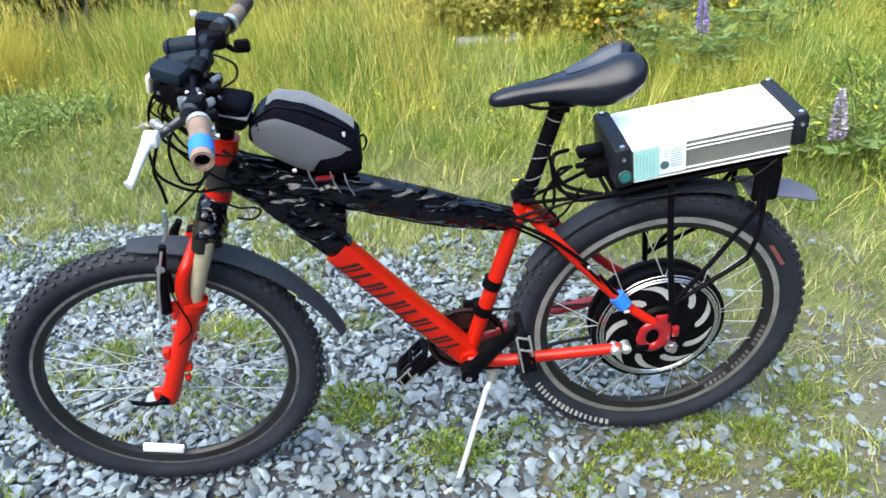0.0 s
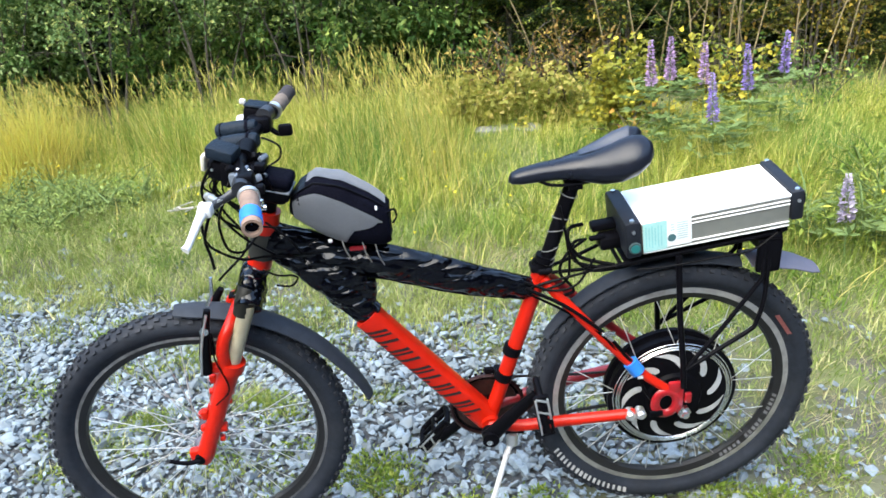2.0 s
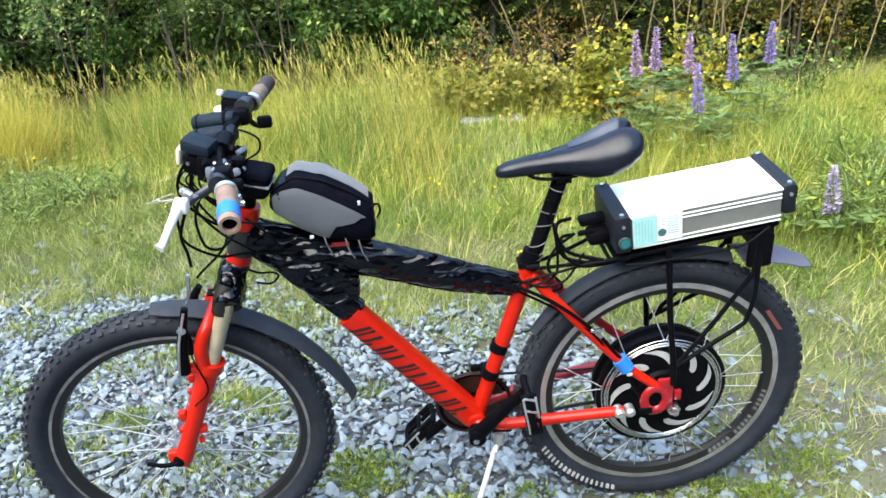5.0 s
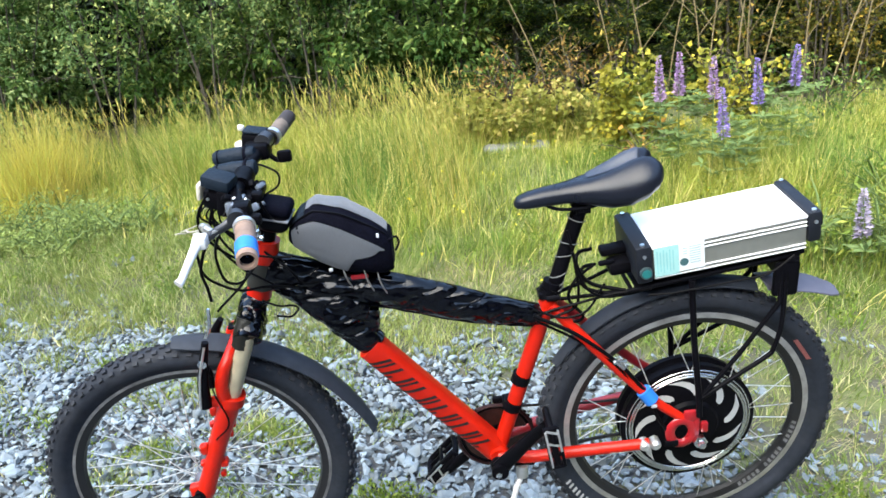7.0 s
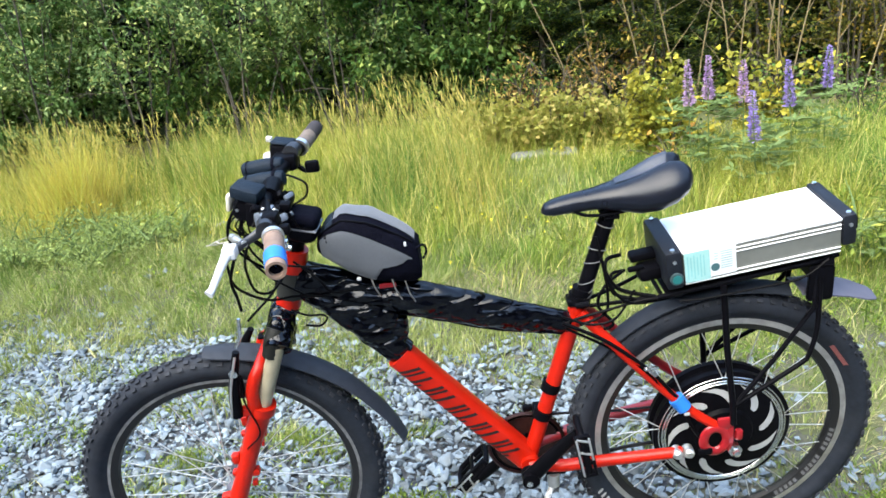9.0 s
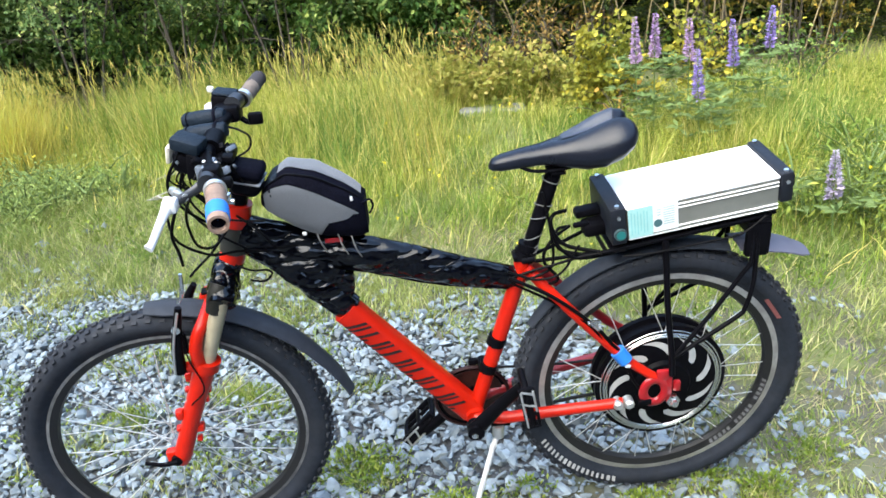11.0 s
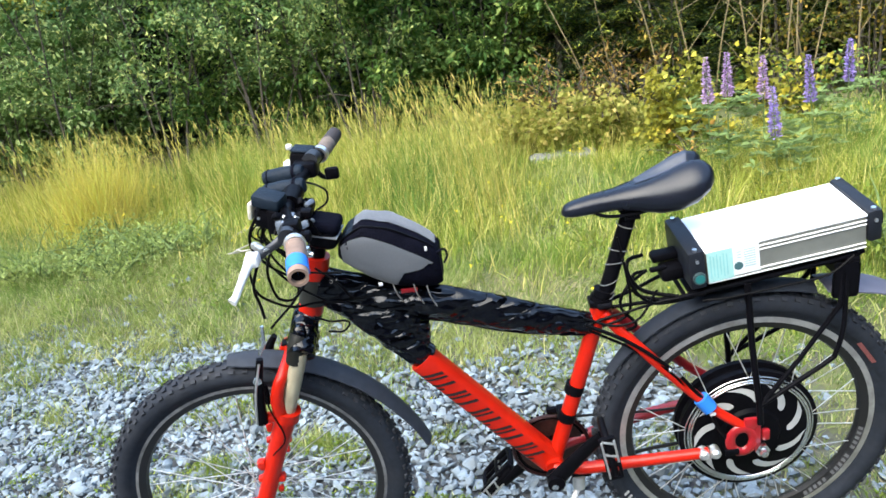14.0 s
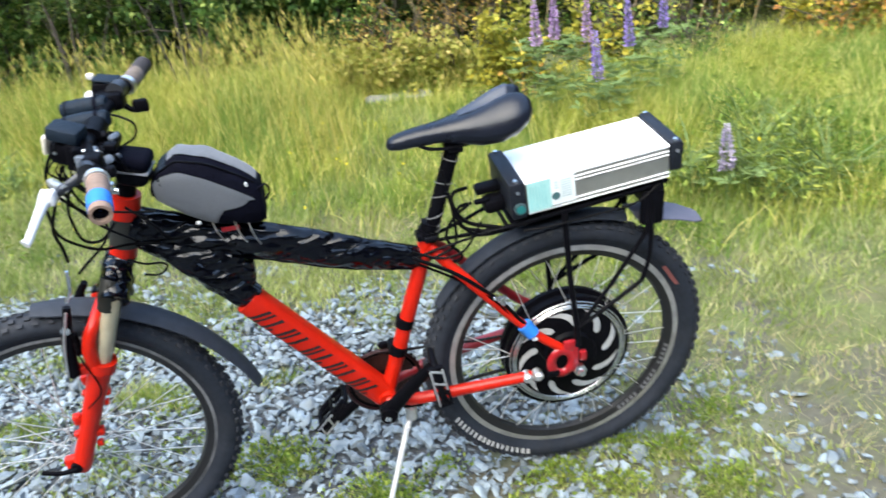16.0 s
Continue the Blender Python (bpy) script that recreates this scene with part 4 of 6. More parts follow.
for i, (x, y, h, sp, n, lf) in enumerate([(-0.22, 4.80, 0.38, 0.30, 2000, L_YELLOW), (0.18, 4.82, 0.37, 0.28, 1900, L_YELLOW), (0.56, 4.78, 0.36, 0.28, 1700, L_YELLOW), (0.92, 4.7, 0.34, 0.25, 1000, L_YELLOW), (1.06, 4.10, 0.52, 0.13, 1900, L_BRIGHT), (1.85, 4.4, 0.54, 0.20, 900, L_BRIGHT),
                                                 (1.25, 4.3, 0.5, 0.25, 380, L_GREEN), (2.1, 4.4, 0.55, 0.35, 500, L_GREEN), (2.6, 4.2, 0.45, 0.35, 450, L_GREEN), (3.55, 5.6, 1.5, 0.5, 1600, L_SUNGOLD), (4.3, 5.5, 1.7, 0.55, 2200, L_SUNGOLD), (4.00, 4.15, 0.50, 0.24, 900, L_BRIGHT), (4.22, 4.20, 0.46, 0.20, 520, L_RUST), (3.62, 4.35, 0.42, 0.20, 500, L_BRIGHT), (0.98, 3.72, 0.20, 0.10, 60, L_RUST), (3.75, 4.1, 0.55, 0.25, 260, L_RUST)]):
    shrub("raspberry_bush", "low bush with rusty orange leaves" if lf is L_RUST else "bush with leaves coloured golden as if in orange light" if lf is L_SUNGOLD else "low bush with yellow-green leaves coloured as if sunlit", x, y, h, sp, n, 0.036 if lf is L_GREEN or lf is L_SUNGOLD else 0.054, lf, 500 + i, 0.85, 6, low=0.05)
MUGWORT = leafy("grey_green_weed", (0.21, 0.29, 0.078), (0.32, 0.38, 0.115), 2.0)
for i, (x, y) in enumerate([(-3.05, 3.55), (-2.75, 3.40), (-3.35, 3.50), (-2.95, 3.15), (-3.25, 3.15), (-2.60, 3.15), (-2.35, 3.25), (-3.55, 3.20), (-2.80, 2.95)]):
    shrub("mugwort", "low grey-green leafy weed clump in the meadow", x, y, 0.15, 0.26, 1000, 0.028, MUGWORT, 560 + i, 0.32, 6, LUPIN_LEAF, "weed", 0.05)
DOCK = leafy("dark_green_weed_leaf", (0.11, 0.175, 0.026), (0.20, 0.255, 0.040), 2.0, third=(0.33, 0.35, 0.07))
for i, (x, y, h) in enumerate([(1.05, 1.75, 0.24), (1.22, 1.62, 0.26), (1.42, 1.55, 0.30), (1.62, 1.72, 0.28), (1.50, 1.30, 0.24), (1.75, 1.40, 0.26), (1.95, 1.85, 0.26), (1.85, 2.2, 0.26)]):
    shrub("leafy_weed", "upright weed with narrow dark green leaves in the meadow", x, y, h, 0.14, 280, 0.048, DOCK, 580 + i, 0.26, 6, LUPIN_LEAF, "weed", 0.05)
V_, P_, F_ = "violet lupin in full bloom with fanned leaves", "pinkish lilac lupin spike in bloom", "fading lilac lupin spike with pale tips"
for i, (x, y, lo, hi, pt, lb) in enumerate([(0.911, 3.0, 0.60, 0.873, LUPIN_B, P_), (1.009, 3.0, 0.62, 0.883, LUPIN_B, P_), (1.221, 3.0, 0.58, 0.836, LUPIN_B, P_), (1.182, 2.7, 0.40, 0.691, LUPIN_A, V_),
                                             (1.522, 3.0, 0.52, 0.80, LUPIN_A, V_), (1.79, 3.2, 0.58, 0.84, LUPIN_A, V_), (1.25, 1.4, 0.175, 0.385, LUPIN_C, F_)]):
    lupin(x, y, lo, hi, pt, 600 + i, lb, 20 if y > 2 else 6)


def flat_rock():
    bm = box((0.54, 0.30, 0.11), bevel=0.025)
    bmesh.ops.subdivide_edges(bm, edges=bm.edges[:], cuts=2)
    for v in bm.verts:
        v.co += noise.noise_vector(v.co * 9) * 0.02
    ob = part("flat_rock", bm, FLAT_ROCK, None)
    ob.matrix_basis = pose(0.22, 4.50, float(ground_z(0.22, 4.50)) + 0.002, 0, 3, -5)
    return tagged(ob, "pale flat rock lying at the back of the meadow", "rock")


flat_rock()


def dead_branch(x, y, turn, seed):
    pr = random.Random(seed)
    top = thing("dead_branch", "bleached forked dead branch lying in the grass", "branch", pose(x, y, float(ground_z(x, y)) + 0.03, 0, 0, turn))
    part("limb", T([(-0.14, 0, -0.02), (-0.04, 0.02, 0.02), (0.06, 0, 0.03), (0.16, 0.03, 0.05)], (0.009, 0.004), 7, 5), WOOD_PALE, top)
    for k in range(3):
        u = -0.06 + 0.07 * k
        part("fork", T([(u, 0.01, 0.015), (u + 0.05, pr.uniform(-0.1, 0.1), 0.04), (u + 0.10, pr.uniform(-0.1, 0.1), 0.05)], (0.005, 0.002), 6, 4), WOOD_PALE, top)


WOOD_PALE = mat("bleached_dead_wood", (0.36, 0.34, 0.30), 0.85, vary=0.3, scale=40, bump=0.5)
dead_branch(-2.06, 3.45, 10, 1)
dead_branch(-2.02, 3.00, -50, 2)
# ---- the bicycle; x runs to its tail, y to its right side, z up its own plane ----
LEAN = pose(0, 0, 0, 9.0, 0, 0)
RW = 0.334
REAR, FRONT = Vector((0, 0, RW)), Vector((-1.083, 0, RW))
HEAD = radians(70.5)
AX = Vector((math.cos(HEAD), 0, math.sin(HEAD)))
PIV = FRONT + Vector((math.sin(HEAD), 0, -math.cos(HEAD))) * 0.04
STEER = Matrix.Translation(PIV) @ Matrix.Rotation(radians(3.75), 4, AX) @ Matrix.Translation(-PIV)
bike = thing("bicycle", "red electric mountain bike leaning on its kickstand on gravel", "bicycle", LEAN)


def plate_arc(centre, arc, width, thick=0.003, crown=0.010, n=28, across=6):
    """A curved mudguard strip; arc: (angle in degrees, radius) pairs, width one number for each end."""
    bm = bmesh.new()
    a = np.linspace(0, len(arc) - 1, n)
    ang = np.radians(np.interp(a, range(len(arc)), [q[0] for q in arc]))
    rad = np.interp(a, range(len(arc)), [q[1] for q in arc])
    wid = np.interp(np.linspace(0, 1, n), np.linspace(0, 1, len(width)), width)
    grid = []
    for lift in (0, thick):
        rows = []
        for k in range(n):
            row = []
            for j in range(across + 1):
                v = j / across * 2 - 1
                r = rad[k] + lift - crown * v * v
                row.append(bm.verts.new((centre.x + r * math.cos(ang[k]), centre.y + wid[k] / 2 * v, centre.z + r * math.sin(ang[k]))))
            rows.append(row)
        grid.append(rows)
    lo, hi = grid
    for k in range(n - 1):
        for j in range(across):
            bm.faces.new((hi[k][j], hi[k][j + 1], hi[k + 1][j + 1], hi[k + 1][j]))
            bm.faces.new((lo[k][j], lo[k + 1][j], lo[k + 1][j + 1], lo[k][j + 1]))
        for j in (0, across):
            bm.faces.new((lo[k][j], hi[k][j], hi[k + 1][j], lo[k + 1][j]))
    for k in (0, n - 1):
        for j in range(across):
            bm.faces.new((lo[k][j], lo[k][j + 1], hi[k][j + 1], hi[k][j]))
    return bm


def wheel(name, centre, m, rear, label, track=0.277):
    at = m @ Matrix.Translation(centre)
    top = new(name)
    top.parent, top.matrix_basis = bike, at
    tagged(top, label)
    top.empty_display_size = 0.05
    edge = 0.264 if rear else 0.2725
    prof = [(track - 0.004, -0.013)] + [(0.306 + 0.0265 * math.cos(a), 0.0262 * math.sin(a)) for a in np.linspace(-2.45, 2.45, 22)] + [(track - 0.004, 0.013)]
    part("tyre", lathe(prof, 96, True), RUBBER, top)
    bm = bmesh.new()
    for row, (yy, r, wd) in enumerate([(0.0, 0.3325, 0.011), (-0.0125, 0.3300, 0.008), (0.0125, 0.3300, 0.008), (-0.0215, 0.3215, 0.007), (0.0215, 0.3215, 0.007)]):
        n = 74
        for k in range(n):
            a = 2 * math.pi * (k + 0.5 * (row in (1, 2))) / n
            c = bmesh.ops.create_cube(bm, size=1.0)["verts"]
            tilt = yy / 0.0265 * 0.9
            mm = Matrix.Rotation(-a, 4, "Y") @ Matrix.Translation((r, yy, 0)) @ Matrix.Rotation(tilt, 4, "Z") @ Matrix.Diagonal((0.007, wd, 0.0105, 1))
            bmesh.ops.transform(bm, matrix=mm, verts=c)
    part("tread", bm, TREAD, top, "knobbly off-road tread", smooth=False)
    part("rim", lathe([(track, -0.0140), (track, 0.0140), (edge, 0.0150), (edge - 0.002, 0.0), (edge, -0.0150)], 96, True), RIM if rear else RIM_DULL, top, "grey rim with a worn brake track")
    part("rim_inner", lathe([(edge, -0.0146), (edge, 0.0146), (edge - 0.015, 0.0095), (edge - 0.019, 0.0), (edge - 0.015, -0.0095)], 96, True), RIM_BLACK, top, "black inner rim")
    hub_r, hub_y, count = (0.138, 0.026, 36) if rear else (0.020, 0.031, 32)
    one = None
    for k in range(count):
        a = 2 * math.pi * k / count
        sg = 1 if k % 2 else -1
        b = a + (0.16 if k % 4 < 2 else -0.16) * (1.0 if rear else 3.2)
        p = Vector((hub_r * math.cos(b), sg * hub_y, hub_r * math.sin(b)))
        q = Vector((0.250 * math.cos(a), sg * 0.003, 0.250 * math.sin(a)))
        if one is None:
            sp = part("spoke", T([(0, 0, 0), (1, 0, 0)], 0.0012, 6), SPOKE, top)
            one = sp.data
        else:
            sp = share("spoke", one, top, Matrix())
        d = q - p
        rot = d.to_track_quat("X", "Z").to_matrix().to_4x4()
        sp.matrix_basis = Matrix.Translation(p) @ rot @ Matrix.Diagonal((d.length, 1, 1, 1))
    part("valve", T([(0.247 * math.cos(5.2), 0, 0.247 * math.sin(5.2)), (0.205 * math.cos(5.2), 0, 0.205 * math.sin(5.2))], (0.0035, 0.0025), 8), STEEL, top)
    return top


# front wheel
fw = wheel("front_wheel", FRONT, STEER, False, "front wheel with a knobbly tyre and thin spokes", 0.280)
part("hub", lathe([(0.008, -0.052), (0.011, -0.050), (0.0205, -0.034), (0.0205, -0.029), (0.010, -0.024), (0.010, 0.024), (0.0205, 0.029), (0.0205, 0.034), (0.011, 0.050), (0.008, 0.052)], 28), FENDER_GREY, fw)
part("reflector", box((0.022, 0.012, 0.092), (0.232, -0.010, 0), 0.004, m=Matrix.Rotation(radians(90 + 18), 4, "Y")), CLEAR, fw, "clear spoke reflector")
# rear wheel with its motor
rw = wheel("rear_wheel", REAR, Matrix(), True, "rear wheel with a large black hub motor")
part("hub_motor", lathe([(0.020, -0.046), (0.060, -0.044), (0.066, -0.036), (0.128, -0.030), (0.138, -0.026), (0.150, -0.024), (0.150, -0.012), (0.139, -0.010), (0.139, 0.010), (0.150, 0.012), (0.150, 0.024), (0.138, 0.026), (0.060, 0.040), (0.020, 0.044)], 72), BLACK, rw, "black hub motor drum")
for r, y, w in ((0.1262, -0.0312, 0.0022), (0.1315, -0.0300, 0.0026), (0.1385, -0.0272, 0.0018)):
    part("motor_ring", lathe([(r + w * math.cos(a), y + 0.8 * w * math.sin(a)) for a in np.linspace(0, 2 * math.pi, 11)[:-1]], 72, True), STEEL, rw, "bright machined ring")
VANE = mat("pale_cast_vanes", (0.42, 0.425, 0.42), 0.5, 0.2, vary=0.2, bump=0.1)
bm = bmesh.new()
for s in range(6):
    # a swept slot: narrow at the centre, hooked outwards
    quad = []
    for w, side in ((s / 6, -1), (s / 6, 1), ((s + 1) / 6, 1), ((s + 1) / 6, -1)):
        r = 0.080 + 0.038 * w + (0.004 if side > 0 else 0.0) * w
        th = 0.46 * w ** 1.6 + side * (0.0055 + 0.0120 * w ** 0.7 * (1.0 if w < 0.99 else 0.8)) / r
        quad.append(bm.verts.new((r * math.cos(th), -0.0356 + (r - 0.066) * 0.105, r * math.sin(th))))
    bm.faces.new(quad)
bmesh.ops.remove_doubles(bm, verts=bm.verts, dist=0.0002)
r_ = bmesh.ops.extrude_face_region(bm, geom=bm.faces[:])
bmesh.ops.translate(bm, vec=(0, -0.0016, 0), verts=[g for g in r_["geom"] if isinstance(g, bmesh.types.BMVert)])
vane = part("vane", bm, VANE, rw, "pale swirled vane on the motor cover", smooth=False)
for k in range(1, 9):
    share("vane", vane.data, rw, Matrix.Rotation(2 * math.pi * k / 9, 4, "Y"))


def sidewall_marks(name, mat_, a0, a1, n, r0, r1, duty, parent, label, skew=0.0):
    """Flat printed bars on the tyre's near sidewall."""
    bm = bmesh.new()
    pr = random.Random(4)
    for k in range(n):
        s, e = a0 + (a1 - a0) * k / n, a0 + (a1 - a0) * (k + duty * pr.uniform(0.7, 1.1)) / n
        q = []
        for a, r in ((s, r0), (e, r0), (e + skew, r1), (s + skew, r1)):
            u = (r - 0.306) / 0.0265
            y = -0.0262 * math.sqrt(max(0.05, 1 - u * u)) - 0.0012
            q.append(bm.verts.new((r * math.cos(a), y, r * math.sin(a))))
        bm.faces.new(q)
    return part(name, bm, mat_, parent, label, smooth=False)


sidewall_marks("tyre_print", MARK_WHITE, radians(206), radians(252), 17, 0.2965, 0.3105, 0.58, rw, "white bars of print on the sidewall", 0.012)
sidewall_marks("tyre_patch", MARK_RED, radians(27), radians(43), 1, 0.2880, 0.2965, 1.0, rw, "faded red patch on the sidewall")

RIM_GREY = mat("pale_rim_print", (0.10, 0.10, 0.105), 0.6, vary=0.3, bump=0.0)
bm = bmesh.new()
for k in range(17):
    a0 = radians(-58 + 2.9 * k)
    if k in (5, 11):
        continue
    q = []
    for a, u in ((a0, 0.2), (a0 + radians(1.7), 0.2), (a0 + radians(2.1), 0.8), (a0 + radians(0.4), 0.8)):
        r, y = 0.2645 - 0.015 * u, -0.0150 + 0.0055 * u
        q.append(bm.verts.new((r * math.cos(a) - 0.0005 * math.cos(a), y - 0.0006, r * math.sin(a) - 0.0005 * math.sin(a))))
    bm.faces.new(q)
part("rim_print", bm, RIM_GREY, rw, "pale bars of print on the inner rim", smooth=False)

# frame
CRIMSON = mat("crimson_dropout_paint", (0.28, 0.006, 0.010), 0.35, vary=0.15, bump=0.03, coat=0.2)
bm = joined(T([(-0.676, 0, 0.612), (-0.430, 0, 0.300)], (0.0300, 0.0300, 0.0290), 40, flat=0.90, square=0.62), T([(-0.300, 0, 0.664), (-0.425, 0, 0.292)], (0.0168, 0.0168), 18),
            T([(-0.425, -0.036, 0.300), (-0.425, 0.036, 0.300)], 0.021, 20))
part("frame", bm, RED, bike, "glossy red aluminium frame tubes")
part("seat_tube_top", T([(-0.2935, 0, 0.684), (-0.300, 0, 0.664)], 0.0195, 18), RED, bike)
part("headset_ring", T([(-0.881, 0, 0.758), (-0.8735, 0, 0.779)], 0.0250, 20), RED, bike, "red ring below the head tube")
part("head_tube", T([(-0.858, 0, 0.836), (-0.8445, 0, 0.880)], 0.0285, 24), RED, bike, "red head tube showing above the tape")
for sg in (-1, 1):
    part("seat_stay", T([(-0.295, 0.018 * sg, 0.668), (-0.245, 0.044 * sg, 0.612), (-0.105, 0.072 * sg, 0.455), (-0.030, 0.084 * sg, 0.392)], (0.0125, 0.011, 0.010), 12, 5), RED if sg < 0 else RED_SHADED, bike)
    part("chain_stay", T([(-0.425, 0.030 * sg, 0.300), (-0.365, 0.050 * sg, 0.306), (-0.230, 0.072 * sg, 0.326), (-0.105, 0.086 * sg, 0.338)], (0.0145, 0.0135, 0.012), 12, 5), RED if sg < 0 else RED_SHADED, bike)
    ring = bmesh.new()
    tube(ring, [(-0.036 + 0.0245 * math.cos(a), 0.088 * sg, 0.362 + 0.0305 * math.sin(a)) for a in np.linspace(0, 2 * math.pi, 28)], 0.0105, 12, flat=0.6)
    part("dropout", joined(ring, box((0.030, 0.010, 0.030), (-0.018, 0.088 * sg, 0.402), 0.004), box((0.016, 0.010, 0.060), (-0.006, 0.088 * sg, 0.368), 0.003), box((0.016, 0.012, 0.026), (0.012, 0.090 * sg, 0.372), 0.004)), CRIMSON, bike, "open red dropout plate")
    part("axle_nut", lathe([(0.004, 0.092 * sg), (0.0155, 0.092 * sg), (0.0155, 0.104 * sg), (0.009, 0.105 * sg), (0.008, 0.116 * sg), (0.003, 0.117 * sg)], 6), STEEL, bike, "bright steel axle nut", Matrix.Translation((0.002, 0, 0.340)))
for dx in (-0.008, 0.016):
    part("clamp_bolt", lathe([(0.005, -0.072), (0.0115, -0.075), (0.0115, -0.096), (0.007, -0.101)], 12), ALU, bike, "bright clamp bolt", Matrix.Translation((-0.108 + dx, 0, 0.338)))
part("torque_arm", box((0.030, 0.006, 0.016), (-0.058, -0.094, 0.338), 0.003), BLACK, bike)
# lettering on the down tube stands as slanted bars
dt0, dt1 = Vector((-0.662, 0, 0.594)), Vector((-0.452, 0, 0.328))
along = (dt1 - dt0).normalized()
across = Vector((along.z, 0, -along.x))
bm = bmesh.new()
pr = random.Random(9)


def letter_bar(c, off0, off1, h0, h1):
    """One slanted bar that lies on the tube's near side."""
    prev = None
    for j in range(7):
        h_ = h0 + (h1 - h0) * j / 6
        y_ = -0.0270 * (1 - (abs(h_) / 0.0300) ** 3.22) ** 0.31 - 0.0014
        p0, p1 = (c + along * (o - h_ * 0.55) + across * h_ for o in (off0, off1))
        pair = [bm.verts.new((p0.x, y_, p0.z)), bm.verts.new((p1.x, y_, p1.z))]
        if prev:
            bm.faces.new((prev[0], prev[1], pair[1], pair[0]))
        prev = pair


for k in range(10):
    c = dt0.lerp(dt1, (k + 0.30) / 10)
    low, high = 0.0255, -0.0165
    letter_bar(c, 0.0, 0.0080, high, low)
    if k % 4 != 3:
        letter_bar(c, 0.0135, 0.0195, (high, 0.012, high, high)[k % 4], low)
part("frame_lettering", bm, DECAL, bike, "row of slanted dark letter bars", smooth=False)
# tape-wrapped tubes
rg = random.Random(3)


def crinkled(bm, amp, axis=(0.92, 0, -0.39)):
    """Creases and folds of tape wound loosely."""
    bm.normal_update()
    axis = Vector(axis).normalized()
    up = Vector((-axis.z, 0, axis.x))
    for v in bm.verts:
        c = v.co
        s, t = c.dot(axis), c.dot(up)
        ridge = max(0.0, 1 - abs(noise.noise(Vector((s * 13 + t * 16, c.y * 16, t * 26 - s * 11)))) * 2.0)
        fold = max(0.0, 1 - abs(noise.noise(Vector((s * 30 - t * 9, c.y * 24 + 5.0, t * 40 + s * 20)))) * 3.0)
        v.co += v.normal * (amp * (0.35 if v.normal.z > 0.35 else 0.8)) * (1.5 * ridge + 0.55 * fold + 1.6 * noise.noise(c * 11) - 0.9)
    return bm


def wrap(pts, radius, label, flat=1.0, rough=0.055, per=34, segs=64):
    return part("tape_wrap", crinkled(tube(bmesh.new(), curve_pts(pts, per), radius, segs, flat=flat), rough * 0.06), TAPE, bike, label, sharp=180)


wrap([(-0.850, 0, 0.818), (-0.740, 0, 0.776), (-0.625, 0, 0.740), (-0.490, 0, 0.690), (-0.400, 0, 0.662), (-0.318, 0, 0.640)], (0.036, 0.036, 0.037, 0.037, 0.032, 0.023), "top tube and cables wrapped in shiny black tape", 0.72)
wrap([(-0.866, 0, 0.800), (-0.815, 0, 0.772), (-0.770, 0, 0.736), (-0.716, 0, 0.676), (-0.668, 0, 0.612)], (0.017, 0.030, 0.034, 0.036, 0.031), "down tube wrapped in crinkled black tape", 0.8)
wrap([(-0.795, 0, 0.765), (-0.728, 0, 0.722), (-0.672, 0, 0.694)], (0.030, 0.044, 0.026), "bulge of tape between the tubes", 0.66, 0.07)
wrap([(-0.668, 0, 0.700), (-0.676, 0, 0.655), (-0.692, 0, 0.625)], (0.022, 0.026, 0.028), "tape round the cable joint", 0.72, 0.06)
# Matt black tube, added to hide the red reflected under the top tube.
part("reflection_cover", T([(-0.800, 0.006, 0.752), (-0.640, 0.006, 0.708), (-0.490, 0.006, 0.656), (-0.400, 0.004, 0.634), (-0.330, 0.002, 0.620)], (0.012, 0.012, 0.012, 0.011, 0.009), 12, 6, rough=0.08, rng=rg), CLOTH_BLACK, bike, "added matt black tube hiding the red reflection under the tape")
part("head_wrap", T([(-0.8735, 0, 0.779), (-0.856, 0, 0.838)], 0.0275, 20, rough=0.02, rng=rg), mat("matt_black_tape", (0.009, 0.010, 0.008), 0.6, vary=0.3, bump=0.3), bike)

# fork
for sg in (-1, 1):
    y = 0.064 * sg
    part("fork_lower", joined(T([(-1.081, y, 0.314), (-1.068, y, 0.345), (-1.022, y, 0.450), (-0.968, y, 0.570)], (0.0165, 0.0200, 0.0185, 0.0195, 0.0240), 18, 4), box((0.034, 0.020, 0.036), (-1.090, y, 0.332), 0.006), box((0.018, 0.020, 0.016), (-1.020, y, 0.400), 0.004), box((0.016, 0.018, 0.024), (-1.052, y, 0.442), 0.005), box((0.014, 0.016, 0.012), (-1.062, y, 0.405), 0.004), box((0.012, 0.014, 0.012), (-1.028, y, 0.370), 0.003)), RED, bike, "red fork lower", STEER)
    part("fork_tube", T([(-0.968, y, 0.566), (-0.910, y, 0.705)], 0.0160, 16), BEIGE, bike, "dull beige fork tube", STEER)
    part("fork_boot", T([(-0.926, y, 0.684), (-0.916, y * 0.98, 0.712), (-0.905, y * 0.8, 0.734)], (0.0180, 0.0185, 0.020), 16, 5, rough=0.05, rng=rg), mat("worn_rubber_boot", (0.012, 0.012, 0.010), 0.45, vary=0.3, bump=0.5, spec=0.25), bike, "", STEER)
part("fork_crown", crinkled(T([(-0.908, -0.070, 0.702), (-0.900, -0.035, 0.728), (-0.896, 0, 0.740), (-0.900, 0.035, 0.728), (-0.908, 0.070, 0.702)], (0.026, 0.028, 0.026), 30, 12), 0.004), TAPE, bike, "tape-wrapped fork crown", STEER)
part("crown_wrap", crinkled(T([(-0.912, -0.03, 0.700), (-0.897, -0.015, 0.731), (-0.881, 0, 0.760)], (0.032, 0.021), 36, 12), 0.005), TAPE, bike, "", STEER)
